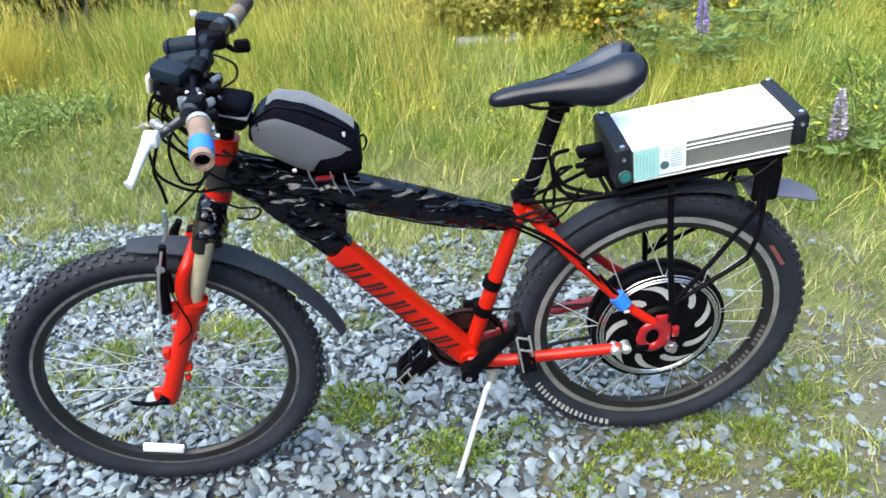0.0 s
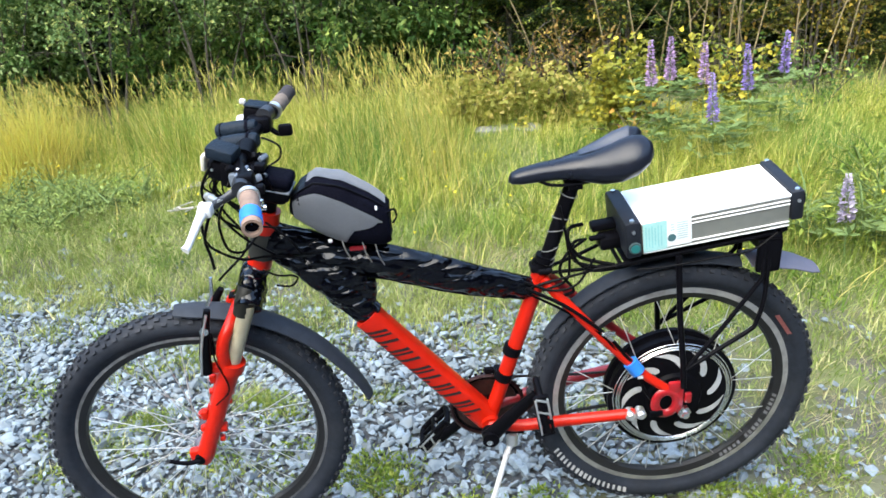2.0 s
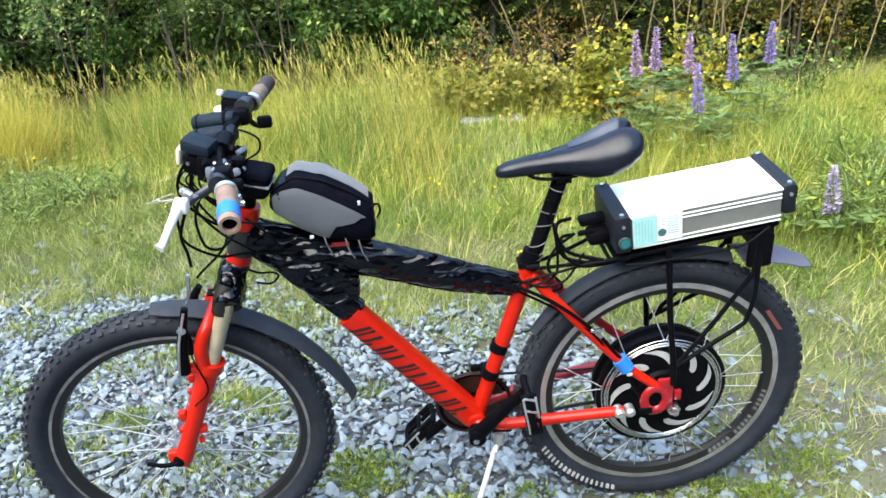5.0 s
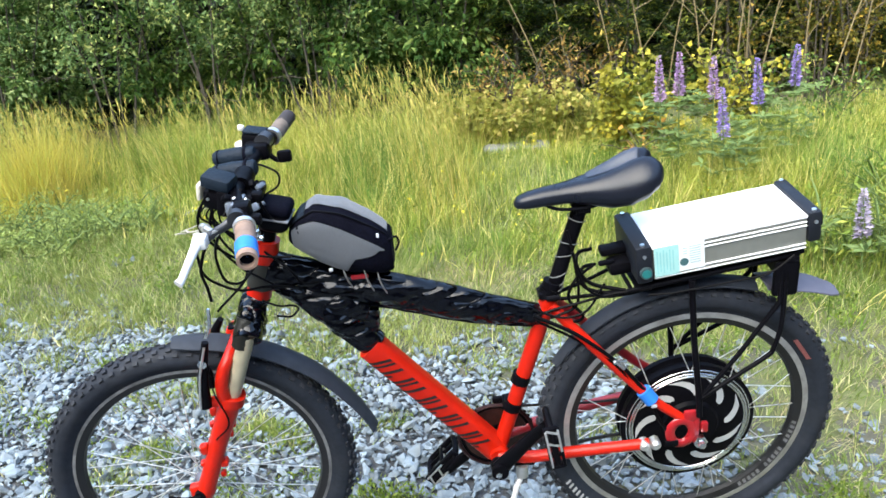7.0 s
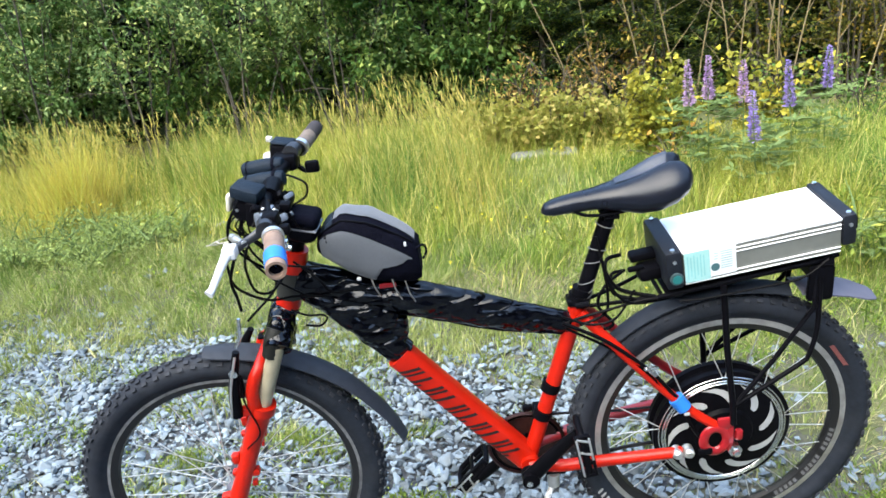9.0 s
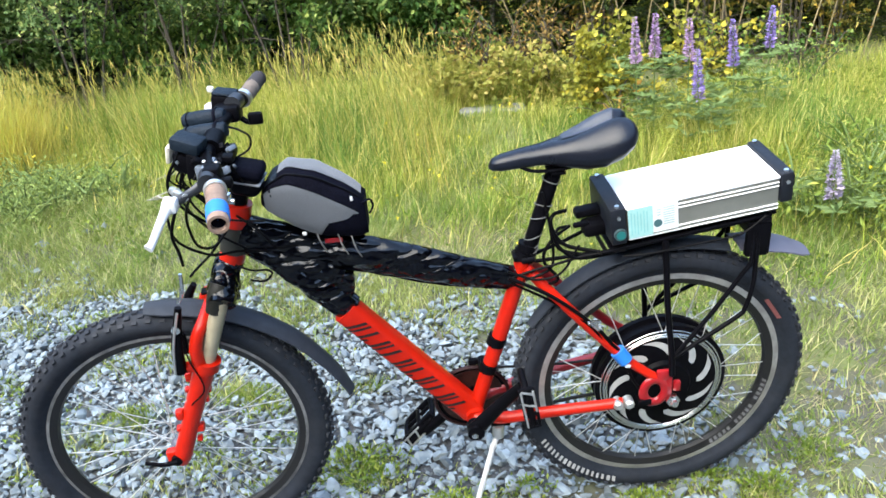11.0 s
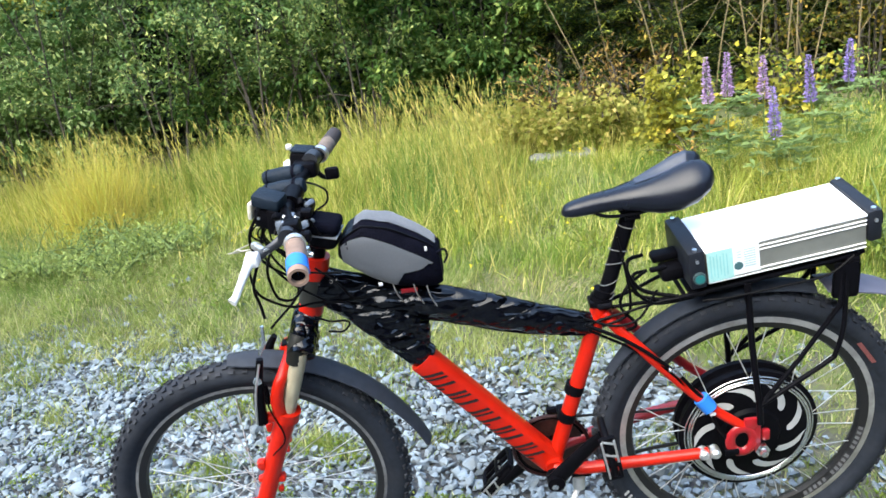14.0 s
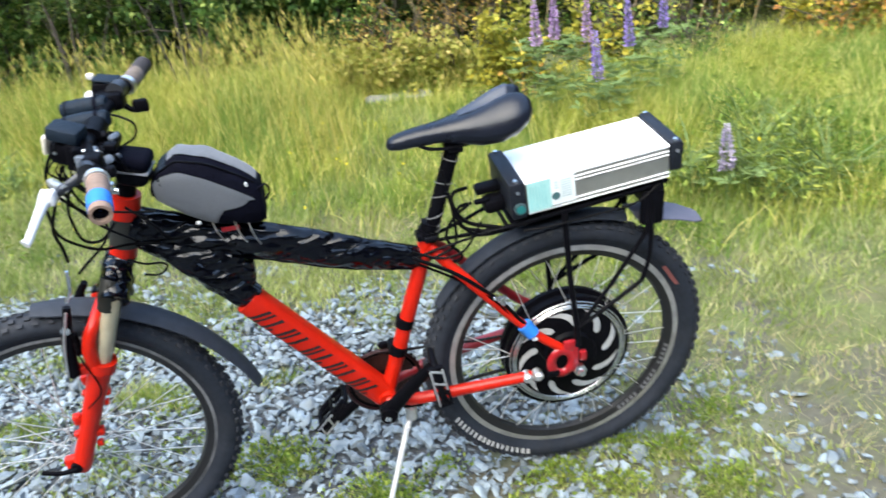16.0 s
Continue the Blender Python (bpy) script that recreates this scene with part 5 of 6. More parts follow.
part("fork_arch", joined(T([(-0.978, -0.072, 0.556), (-0.980, -0.077, 0.600), (-0.970, -0.074, 0.636), (-0.955, -0.056, 0.660), (-0.944, 0, 0.674), (-0.955, 0.056, 0.660), (-0.970, 0.074, 0.636), (-0.980, 0.077, 0.600), (-0.978, 0.072, 0.556)], (0.0145, 0.0130, 0.0105, 0.0130, 0.0145), 12, 5)), RED, bike, "red fork brace arching over the wheel", STEER)
for sg in (-1, 1):
    part("fork_collar", T([(-0.9745, 0.064 * sg, 0.553), (-0.9670, 0.064 * sg, 0.573)], 0.0285, 18), RED, bike, "", STEER)
part("brake_boss", box((0.052, 0.020, 0.018), (-1.002, -0.070, 0.564), 0.004), RED, bike, "", STEER)
for sg in (-1, 1):
    part("brake_arm", joined(T([(-1.020, 0.078 * sg, 0.562), (-1.010, 0.082 * sg, 0.630), (-0.988, 0.078 * sg, 0.712 if sg < 0 else 0.668)], (0.013, 0.011, 0.007), 10, 4), box((0.024, 0.014, 0.050), (-1.010, 0.050 * sg, 0.610), 0.004)), BLACK, bike, "black cantilever brake arm", STEER)
part("brake_bolt", lathe([(0.004, -0.078), (0.009, -0.079), (0.009, -0.086), (0.004, -0.088)], 10), STEEL, bike, "", STEER @ Matrix.Translation((-1.002, -0.004, 0.668)))
part("brake_noodle", T([(-0.985, -0.078, 0.722), (-0.972, -0.079, 0.746), (-0.966, -0.076, 0.784)], 0.0036, 8, 5), STEEL, bike, "bright cable noodle", STEER)
part("brake_spring", T([(-1.028, -0.090, 0.566), (-1.012, -0.094, 0.640), (-0.990, -0.088, 0.706)], 0.0025, 8, 5), ALU, bike, "", STEER)
part("quick_release", joined(lathe([(0.003, -0.085), (0.012, -0.084), (0.012, -0.070), (0.004, -0.066)], 14), T([(0, -0.084, 0), (-0.028, -0.092, 0.006), (-0.060, -0.094, 0.020)], (0.006, 0.005, 0.0045), 10, 5)), BLACK, bike, "black quick-release lever", STEER @ Matrix.Translation(FRONT + Vector((-0.002, 0, -0.004))))

# mudguards
part("front_mudguard", plate_arc(FRONT, [(88.5, 0.348), (82, 0.347), (66, 0.350), (46, 0.360), (26, 0.375), (8, 0.396)], (0.045, 0.060, 0.066, 0.066, 0.066, 0.064, 0.056)), FENDER, bike, "black plastic front mudguard", STEER)
part("mudguard_bracket", joined(box((0.022, 0.024, 0.005), (-0.946, 0, 0.694), 0.002), T([(-0.946, 0, 0.694), (-0.926, 0, 0.712)], 0.005, 8)), BLACK, bike, "", STEER)
part("rear_mudguard", plate_arc(REAR, [(148, 0.345), (135, 0.346), (110, 0.347), (90, 0.350), (68, 0.356)], (0.030, 0.046, 0.056, 0.058)), FENDER, bike, "black rear mudguard under the rack")
part("mudguard_tail", plate_arc(Vector((0.122, 0, -0.30)), [(88.5, 0.966), (83, 0.960), (79, 0.948)], (0.074, 0.084, 0.088, 0.088, 0.086, 0.060), n=16, crown=0.006), FENDER_GREY, bike, "greyed plastic tail of the mudguard")

# seat post, saddle
part("seat_post", T([(-0.294, 0, 0.676), (-0.2275, 0, 0.878)], 0.0155, 18), BLACK, bike, "black seat post")
part("seat_clamp", joined(T([(-0.2975, 0, 0.682), (-0.2915, 0, 0.700)], 0.0235, 18), box((0.02, 0.036, 0.014), (-0.310, 0, 0.690), 0.004), T([(-0.304, -0.026, 0.690), (-0.279, -0.034, 0.696)], 0.006, 8), T([(-0.290, 0, 0.702), (-0.286, 0, 0.716)], 0.0205, 16)), BLACK, bike, "black clamp wound with wire")
GREY_WIRE = mat("grey_wire", (0.12, 0.12, 0.12), 0.5)
for k, z in enumerate((0.706, 0.713, 0.732, 0.772, 0.800, 0.852)):
    x = -0.294 + (z - 0.676) * 0.329
    part("wire_turn", T([(x + 0.0175 * math.cos(a), 0.0175 * math.sin(a), z + 0.006 * math.sin(a + k)) for a in np.linspace(0, 6.1, 18)], 0.0012, 6), GREY_WIRE, bike, "thin wire wound round the post")


def saddle():
    bm = bmesh.new()
    X = [-0.358, -0.352, -0.335, -0.300, -0.255, -0.215, -0.175, -0.140, -0.112, -0.092, -0.081, -0.076]
    HW = [0.005, 0.014, 0.020, 0.023, 0.028, 0.040, 0.058, 0.071, 0.074, 0.066, 0.050, 0.026]
    ZT = [0.898, 0.908, 0.915, 0.922, 0.928, 0.938, 0.954, 0.970, 0.978, 0.976, 0.968, 0.955]
    TH = [0.008, 0.022, 0.031, 0.036, 0.040, 0.056, 0.080, 0.092, 0.088, 0.070, 0.048, 0.022]
    n = 64

    def skin(x, a, lift=0.0):
        hw, zt, th = (float(np.interp(x, X, q)) for q in (HW, ZT, TH))
        c, s = math.cos(a), math.sin(a)
        yy = hw * math.copysign(abs(c) ** 0.9, c)
        zz = zt - th * 0.5 + th * 0.5 * math.copysign(abs(s) ** 0.85, s)
        rear = min(max((x + 0.235) / 0.09, 0.0), 1.0)
        if s > 0:
            zz -= (abs(yy) / 0.07) ** 2 * 0.010
            zz -= min(0.018 * rear, th * 0.8) * math.exp(-(yy / 0.015) ** 2) * s
        notch = 0.020 * max((x + 0.150) / 0.074, 0.0) ** 1.5 * math.exp(-(yy / 0.022) ** 2)
        return (x - notch, yy, zz + lift)

    XS = sorted(set(X + [(p + q) / 2 for p, q in zip(X, X[1:])]))
    rings = [[bm.verts.new(skin(x, 2 * math.pi * k / n)) for k in range(n)] for x in XS]
    for a, b in zip(rings, rings[1:]):
        for k in range(n):
            bm.faces.new((a[k], a[(k + 1) % n], b[(k + 1) % n], b[k]))
    bm.faces.new(rings[0])
    bm.faces.new(rings[-1][::-1])
    sd_ = part("saddle", bm, SADDLE, bike, "black padded saddle with a centre groove")
    # grey panel along the far side of the groove
    bm = bmesh.new()
    rows = [[bm.verts.new(skin(x, a, 0.0016)) for a in np.linspace(1.66, 1.02, 12)] for x in np.linspace(-0.215, -0.108, 22)]
    for a, b in zip(rows, rows[1:]):
        for k in range(11):
            bm.faces.new((a[k], a[k + 1], b[k + 1], b[k]))
    part("saddle_panel", bm, SADDLE_GREY, sd_, "grey panel beside the groove")
    for sg in (-1, 1):
        part("saddle_rail", T([(-0.305, 0.012 * sg, 0.895), (-0.270, 0.020 * sg, 0.882), (-0.200, 0.022 * sg, 0.884), (-0.130, 0.026 * sg, 0.918)], 0.0036, 8, 5), BLACK, sd_, "black saddle rail")
    part("post_head", joined(box((0.045, 0.034, 0.016), (-0.226, 0, 0.884), 0.005), box((0.05, 0.05, 0.010), (-0.222, 0, 0.896), 0.003), T([(-0.240, -0.016, 0.872), (-0.212, -0.016, 0.872)], 0.006, 8)), BLACK, sd_)


saddle()

# cranks, pedals, chain
def pedal(name, at, turn):
    top = new(name)
    top.parent, top.matrix_basis = bike, Matrix.Translation(at) @ Matrix.Rotation(turn, 4, "Y")
    tagged(top, "black cage pedal")
    cage = joined(T([(-0.030, -0.036, 0), (-0.046, -0.030, 0), (-0.050, 0, 0), (-0.046, 0.030, 0), (-0.030, 0.036, 0), (0.030, 0.036, 0), (0.046, 0.030, 0), (0.050, 0, 0), (0.046, -0.030, 0), (0.030, -0.036, 0), (-0.031, -0.036, 0)], 0.0075, 10, 3), box((0.012, 0.070, 0.014), (0, 0, 0), 0.003), box((0.086, 0.007, 0.010), (0, 0.012, 0), 0.002), box((0.086, 0.007, 0.010), (0, -0.012, 0), 0.002))
    for zz in (-0.013, 0.013):
        cage = joined(cage, box((0.104, 0.010, 0.007), (0, -0.036, zz), 0.002))
    for xx in (-0.049, -0.016, 0.018, 0.049):
        cage = joined(cage, box((0.008, 0.010, 0.026), (xx, -0.036, 0), 0.002))
    part("cage", cage, BLACK, top)
    part("wear_frame", joined(box((0.056, 0.003, 0.0045), (-0.020, -0.0425, -0.0125), 0.001), box((0.056, 0.003, 0.0045), (-0.020, -0.0425, 0.0125), 0.001), *[box((0.005, 0.003, 0.026), (q, -0.0425, 0), 0.001, m=Matrix.Translation((q, 0, 0)) @ Matrix.Rotation(radians(25), 4, "Y") @ Matrix.Translation((-q, 0, 0))) for q in (-0.044, -0.012)]), ALU, top, "bare metal edge of the cage")
    part("pin_plate", box((0.040, 0.003, 0.004), (0.026, -0.0425, -0.012), 0.001), ALU, top)
    part("spindle", T([(0, -0.034, 0), (0, 0.034, 0)], 0.007, 10), ALU, top)


part("left_crank", joined(T([(-0.432, -0.072, 0.300), (-0.374, -0.078, 0.366), (-0.324, -0.088, 0.420)], (0.021, 0.0165, 0.0145), 12, 5, flat=0.55), T([(-0.430, -0.055, 0.302), (-0.430, -0.088, 0.302)], 0.019, 16)), BLACK, bike, "black crank arm")
part("crank_bolt", T([(-0.434, -0.086, 0.297), (-0.434, -0.090, 0.297)], 0.007, 12), STEEL, bike)
part("right_crank", T([(-0.420, 0.072, 0.298), (-0.490, 0.078, 0.226), (-0.548, 0.088, 0.168)], (0.018, 0.0145, 0.0135), 12, 5, flat=0.55), BLACK, bike, "black crank arm")
pedal("left_pedal", (-0.322, -0.128, 0.424), radians(82))
pedal("right_pedal", (-0.556, 0.124, 0.178), radians(-46))
bm = lathe([(0.070, 0.046), (0.086, 0.046), (0.086, 0.049), (0.070, 0.049)], 60, True)
for k in range(38):
    bm = joined(bm, box((0.008, 0.003, 0.006), (0, 0, 0), m=Matrix.Rotation(2 * math.pi * k / 38, 4, "Y") @ Matrix.Translation((0.088, 0.0475, 0))))
for k in range(5):
    bm = joined(bm, box((0.075, 0.004, 0.014), (0, 0, 0), 0.001, m=Matrix.Rotation(2 * math.pi * k / 5, 4, "Y") @ Matrix.Translation((0.038, 0.050, 0))))
part("chainring", bm, BLACK, bike, "worn black chainring", Matrix.Translation((-0.425, 0, 0.300)), smooth=False)
part("chainring", lathe([(0.030, 0.0425), (0.050, 0.0418), (0.074, 0.0425), (0.074, 0.0450), (0.030, 0.0450)], 48, True), mat("rusty_greased_steel", (0.030, 0.013, 0.011), 0.45, 0.4, vary=0.6, scale=70, big=30, bump=0.6), bike, "rusty brown inner chainring", Matrix.Translation((-0.425, 0, 0.300)))
part("chain_guard", lathe([(0.082, 0.040), (0.085, 0.038), (0.090, 0.041), (0.090, 0.044), (0.082, 0.044)], 60, True), mat("greasy_crimson_guard", (0.022, 0.006, 0.007), 0.4, 0.3, vary=0.5, scale=90, bump=0.4), bike, "greasy dark red chain guard", Matrix.Translation((-0.425, 0, 0.300)))
part("chain", joined(T([(-0.430, 0.047, 0.378), (-0.200, 0.052, 0.356), (0.0, 0.054, 0.352)], 0.0032, 6), T([(-0.430, 0.047, 0.212), (-0.20, 0.050, 0.250), (0.0, 0.054, 0.262)], 0.0045, 6)), mat("oily_chain", (0.014, 0.012, 0.011), 0.5, 0.6, vary=0.4, bump=0.5), bike)
part("front_derailleur", joined(box((0.034, 0.012, 0.016), (-0.410, 0.046, 0.398), 0.004), box((0.03, 0.05, 0.02), (-0.390, 0.02, 0.405), 0.004)), BLACK, bike)
part("sprockets", lathe([(0.02, 0.048), (0.052, 0.048), (0.052, 0.052), (0.040, 0.060), (0.02, 0.062)], 40), mat("dull_sprocket", (0.2, 0.19, 0.17), 0.5, 0.8), bike, "", Matrix.Translation((0, 0, RW)))
for z, dx in ((0.415, -0.386), (0.484, -0.364)):
    part("cable_tie", T([(dx - 0.0035, 0, z - 0.010), (dx + 0.0035, 0, z + 0.010)], 0.0205, 16), BLACK, bike, "black band round the seat tube")

# kickstand
part("stand_pivot", T([(-0.378, -0.056, 0.292), (-0.380, -0.058, 0.262)], 0.0135, 16), ALU, bike, "dull aluminium stand pivot")
part("kickstand", joined(T([(-0.380, -0.058, 0.266), (-0.392, -0.068, 0.248)], (0.007, 0.006), 10), T([(-0.392, -0.070, 0.250), (-0.398, -0.072, 0.236)], (0.007, 0.0095, 0.007), 12), T([(-0.396, -0.072, 0.240), (-0.474, -0.134, 0.036), (-0.488, -0.142, 0.012), (-0.512, -0.150, 0.010)], (0.0062, 0.0062, 0.0062), 12, 5)), mat("white_silver_stand", (0.72, 0.72, 0.72), 0.35, 0.4, vary=0.12, bump=0.06), bike, "silver side stand resting on the stones")

part("stand_bracket", box((0.045, 0.060, 0.012), (-0.372, -0.030, 0.294), 0.004), BLACK, bike)

# rack
for sg in (-1, 1):
    for nm, pts, r in [("rack_rail", [(-0.150, 0.055 * sg, 0.705), (0.150, 0.055 * sg, 0.742), (0.205, 0.045 * sg, 0.748)], 0.0050),
                       ("rack_leg", [(-0.024, 0.068 * sg, 0.722), (-0.016, 0.080 * sg, 0.580), (-0.003, 0.092 * sg, 0.446), (-0.002, 0.096 * sg, 0.405)], 0.0066),
                       ("rack_strut", [(0.158, 0.062 * sg, 0.728), (0.156, 0.070 * sg, 0.650), (0.078, 0.082 * sg, 0.545), (-0.002, 0.093 * sg, 0.448)], 0.0052),
                       ("rack_strut", curve_pts([(0.166, 0.062 * sg, 0.720), (0.164, 0.074 * sg, 0.610), (0.150, 0.080 * sg, 0.548), (0.135, 0.082 * sg, 0.530), (0.070, 0.088 * sg, 0.492), (0.002, 0.094 * sg, 0.452)], 5), 0.0052),
                       ("rack_arm", [(-0.150, 0.050 * sg, 0.706), (-0.215, 0.030 * sg, 0.690), (-0.275, 0.014 * sg, 0.680)], 0.0042)]:
        part(nm, T(pts, r, 10), BLACK, bike, "black rack tube")
for x in (-0.14, -0.06, 0.03, 0.11, 0.19):
    part("rack_slat", T([(x, -0.056, 0.706 + (x + 0.15) * 0.123), (x, 0.056, 0.706 + (x + 0.15) * 0.123)], 0.0045, 8), BLACK, bike)
part("rack_plate", joined(box((0.050, 0.006, 0.075), (0.166, -0.064, 0.700), 0.006), box((0.030, 0.120, 0.060), (0.180, 0, 0.715), 0.006)), BLACK, bike, "black rear rack plate")
part("rack_deck", box((0.300, 0.105, 0.006), (0.02, 0, 0.735), 0.002, m=None), BLACK, bike, "", Matrix.Translation((0.02, 0, 0.722)) @ Matrix.Rotation(radians(-7), 4, "Y") @ Matrix.Translation((-0.02, 0, -0.737)))
part("stay_tape", T([(-0.116, -0.071, 0.470), (-0.098, -0.076, 0.445)], 0.0165, 14, rough=0.04, rng=rg), BLUE, bike, "blue tape round the seat stay")
part("tape_end", box((0.012, 0.004, 0.007), (-0.096, -0.086, 0.437), 0.001), WHITE, bike, "loose white end of the tape")
part("cable_clip", joined(box((0.030, 0.006, 0.010), (-0.168, -0.080, 0.556), 0.003, m=None), T([(-0.178, -0.082, 0.560), (-0.160, -0.084, 0.540)], 0.004, 8)), STEEL, bike, "bright cable clip on the stay")
# ---- handlebar and what is clamped to it ----
BAR = [(-0.811, -0.285, 0.984), (-0.828, -0.20, 0.996), (-0.862, -0.07, 1.000), (-0.866, 0.0, 1.002), (-0.866, 0.07, 1.006), (-0.842, 0.20, 1.012), (-0.815, 0.315, 1.025)]
part("handlebar", T(BAR, 0.0125, 14, 6), BLACK, bike, "black handlebar")
part("stem", joined(T([(-0.844, 0, 0.880), (-0.824, 0, 0.940)], 0.0185, 16), T([(-0.826, 0, 0.928), (-0.864, 0, 1.000)], (0.020, 0.017), 14), T([(-0.864, -0.028, 1.000), (-0.864, 0.028, 1.003)], 0.020, 16)), BLACK, bike, "black handlebar stem")


GRIP_FAR = mat("far_grip_brown", (0.135, 0.105, 0.085), 0.85, vary=0.3, scale=60, big=14, bump=0.5)


def grip(name, a, b, dark_from, foam=GRIP):
    a, b = Vector(a), Vector(b)
    top = part(name, T([a, a.lerp(b, 0.06), a.lerp(b, 0.5), a.lerp(b, dark_from)], (0.0155, 0.0168, 0.0168, 0.0166), 20, 4, rough=0.02, rng=rg), foam, bike, "worn tan foam grip")
    return top


gl = grip("left_grip", (-0.824, -0.212, 0.995), (-0.808, -0.300, 0.982), 0.92)
bm = lathe([(0.0172, 0.0), (0.0120, 0.0), (0.0120, 0.014), (0.0168, 0.014)], 20, True)
dir_ = (Vector((-0.808, -0.300, 0.982)) - Vector((-0.824, -0.212, 0.995))).normalized()
rot_ = dir_.to_track_quat("Y", "Z").to_matrix().to_4x4()
part("grip_end", bm, GRIP, gl, "torn open grip end", Matrix.Translation((-0.8094, -0.2925, 0.9833)) @ rot_)
# A black disc stands in for the shade inside the hollow bar.
part("grip_shade_disc", lathe([(0.0119, 0.0), (0.0119, 0.004), (0.002, 0.004), (0.002, 0.0)], 16, True), CLOTH_BLACK, gl, "black disc painted as the shade in the hollow bar end", Matrix.Translation((-0.8094, -0.2925, 0.9833)) @ rot_)
part("grip_tape", T([(-0.8152, -0.2600, 0.9879), (-0.8092, -0.2930, 0.9831)], 0.0182, 20, rough=0.02, rng=rg), BLUE, gl, "blue tape wound round the grip")
gr = grip("right_grip", (-0.835, 0.232, 1.014), (-0.813, 0.325, 1.026), 0.50, GRIP_FAR)
part("grip_end", T([(-0.8240, 0.2785, 1.0200), (-0.813, 0.325, 1.026)], (0.0170, 0.0160), 18), GRIP_DARK, gr, "dark worn grip end")
part("collar_clamp", joined(box((0.030, 0.014, 0.012), (-0.818, -0.205, 0.982), 0.003), T([(-0.812, -0.206, 0.974), (-0.800, -0.206, 0.972)], 0.005, 10)), STEEL, gl, "bright collar bolt")
part("grip_collar", T([(-0.8268, -0.202, 0.996), (-0.824, -0.213, 0.995)], 0.0188, 18), ALU, gl, "bright clamp collar")
part("grip_collar", T([(-0.839, 0.220, 1.013), (-0.836, 0.232, 1.014)], 0.0188, 18), ALU, gr, "bright clamp collar")


def brake_lever(name, sg):
    z = 0.0 if sg < 0 else 0.026
    top = part(name, joined(T([(-0.842, 0.165 * sg, 0.998 + z), (-0.872, 0.178 * sg, 0.985 + z), (-0.905, 0.205 * sg, 0.975 + z)], (0.011, 0.0075, 0.0085), 12, 4, flat=0.7), T([(-0.846, 0.150 * sg, 0.999 + z), (-0.842, 0.182 * sg, 0.998 + z)], 0.0165, 16)), mat("dull_grey_lever_body", (0.022, 0.024, 0.029), 0.4, 0.2), bike, "grey brake lever body")
    part("lever_blade", joined(T([(-0.903, 0.200 * sg, 0.982 + z), (-0.908, 0.232 * sg, 0.974 + z), (-0.914, 0.270 * sg, 0.962 + z), (-0.918, 0.292 * sg, 0.954 + z), (-0.922, 0.300 * sg, 0.951 + z)], (0.012, 0.0078, 0.0062, 0.0062, 0.0078), 12, 5, flat=0.75), box((0.024, 0.030, 0.022), (-0.902, 0.206 * sg, 0.978 + z), 0.006)), WHITE, top, "white painted lever blade")
    part("adjuster", joined(T([(-0.880, 0.190 * sg, 0.982 + z), (-0.902, 0.160 * sg, 0.980 + z)], 0.0062, 10), T([(-0.902, 0.160 * sg, 0.980 + z), (-0.912, 0.146 * sg, 0.979 + z)], (0.0085, 0.0070), 10)), ALU, top)


brake_lever("left_brake_lever", -1)
brake_lever("right_brake_lever", 1)
part("shifter", joined(box((0.052, 0.050, 0.034), (-0.858, 0.150, 1.010), 0.009), T([(-0.842, 0.166, 0.995), (-0.822, 0.158, 0.982), (-0.806, 0.150, 0.992)], (0.006, 0.005, 0.008), 10, 4), box((0.030, 0.016, 0.026), (-0.806, 0.150, 0.992), 0.006)), BLACK, bike, "black shifter pod with its thumb lever")
part("left_switch", joined(box((0.030, 0.036, 0.030), (-0.838, -0.150, 1.002), 0.007), box((0.020, 0.020, 0.018), (-0.815, -0.165, 0.990), 0.005)), BLACK, bike, "black switch pod")

# cables; each one a part
def cable(pts, r):
    part("cable", T(pts, r, 7, 7), CABLE, bike)


cable([(-0.880, -0.160, 0.975), (-0.905, -0.13, 0.925), (-0.910, -0.12, 0.889), (-0.902, -0.12, 0.856), (-0.878, -0.11, 0.846), (-0.853, -0.09, 0.866)], 0.0026)
cable([(-0.935, -0.14, 0.935), (-0.944, -0.11, 0.875), (-0.928, -0.10, 0.845), (-0.889, -0.09, 0.819), (-0.850, -0.05, 0.800), (-0.80, -0.035, 0.785)], 0.0026)
cable([(-0.905, -0.16, 0.962), (-0.932, -0.15, 0.900), (-0.929, -0.15, 0.862), (-0.928, -0.15, 0.835)], 0.0030)
cable([(-0.870, -0.03, 0.760), (-0.840, -0.035, 0.747), (-0.811, -0.035, 0.744), (-0.803, -0.03, 0.732), (-0.820, -0.03, 0.717), (-0.848, -0.03, 0.722)], 0.0022)
cable([(-0.905, -0.06, 1.02), (-0.936, -0.075, 0.975), (-0.938, -0.075, 0.935), (-0.915, -0.06, 0.890), (-0.880, -0.04, 0.850)], 0.0028)
cable([(-0.900, -0.03, 1.0), (-0.926, -0.05, 0.950), (-0.925, -0.05, 0.900), (-0.890, -0.04, 0.840), (-0.840, -0.04, 0.800)], 0.0026)
cable([(-0.86, 0.10, 1.0), (-0.827, 0.06, 1.003), (-0.806, 0.05, 0.990), (-0.811, 0.05, 0.966), (-0.835, 0.04, 0.955)], 0.0022)
cable([(-0.90, 0.06, 1.0), (-0.945, 0.05, 0.95), (-0.94, 0.03, 0.88), (-0.90, 0.02, 0.80), (-0.965, -0.02, 0.74)], 0.0026)
cable([(-0.845, -0.03, 0.865), (-0.800, -0.055, 0.835), (-0.780, -0.05, 0.800), (-0.740, -0.035, 0.790)], 0.0024)
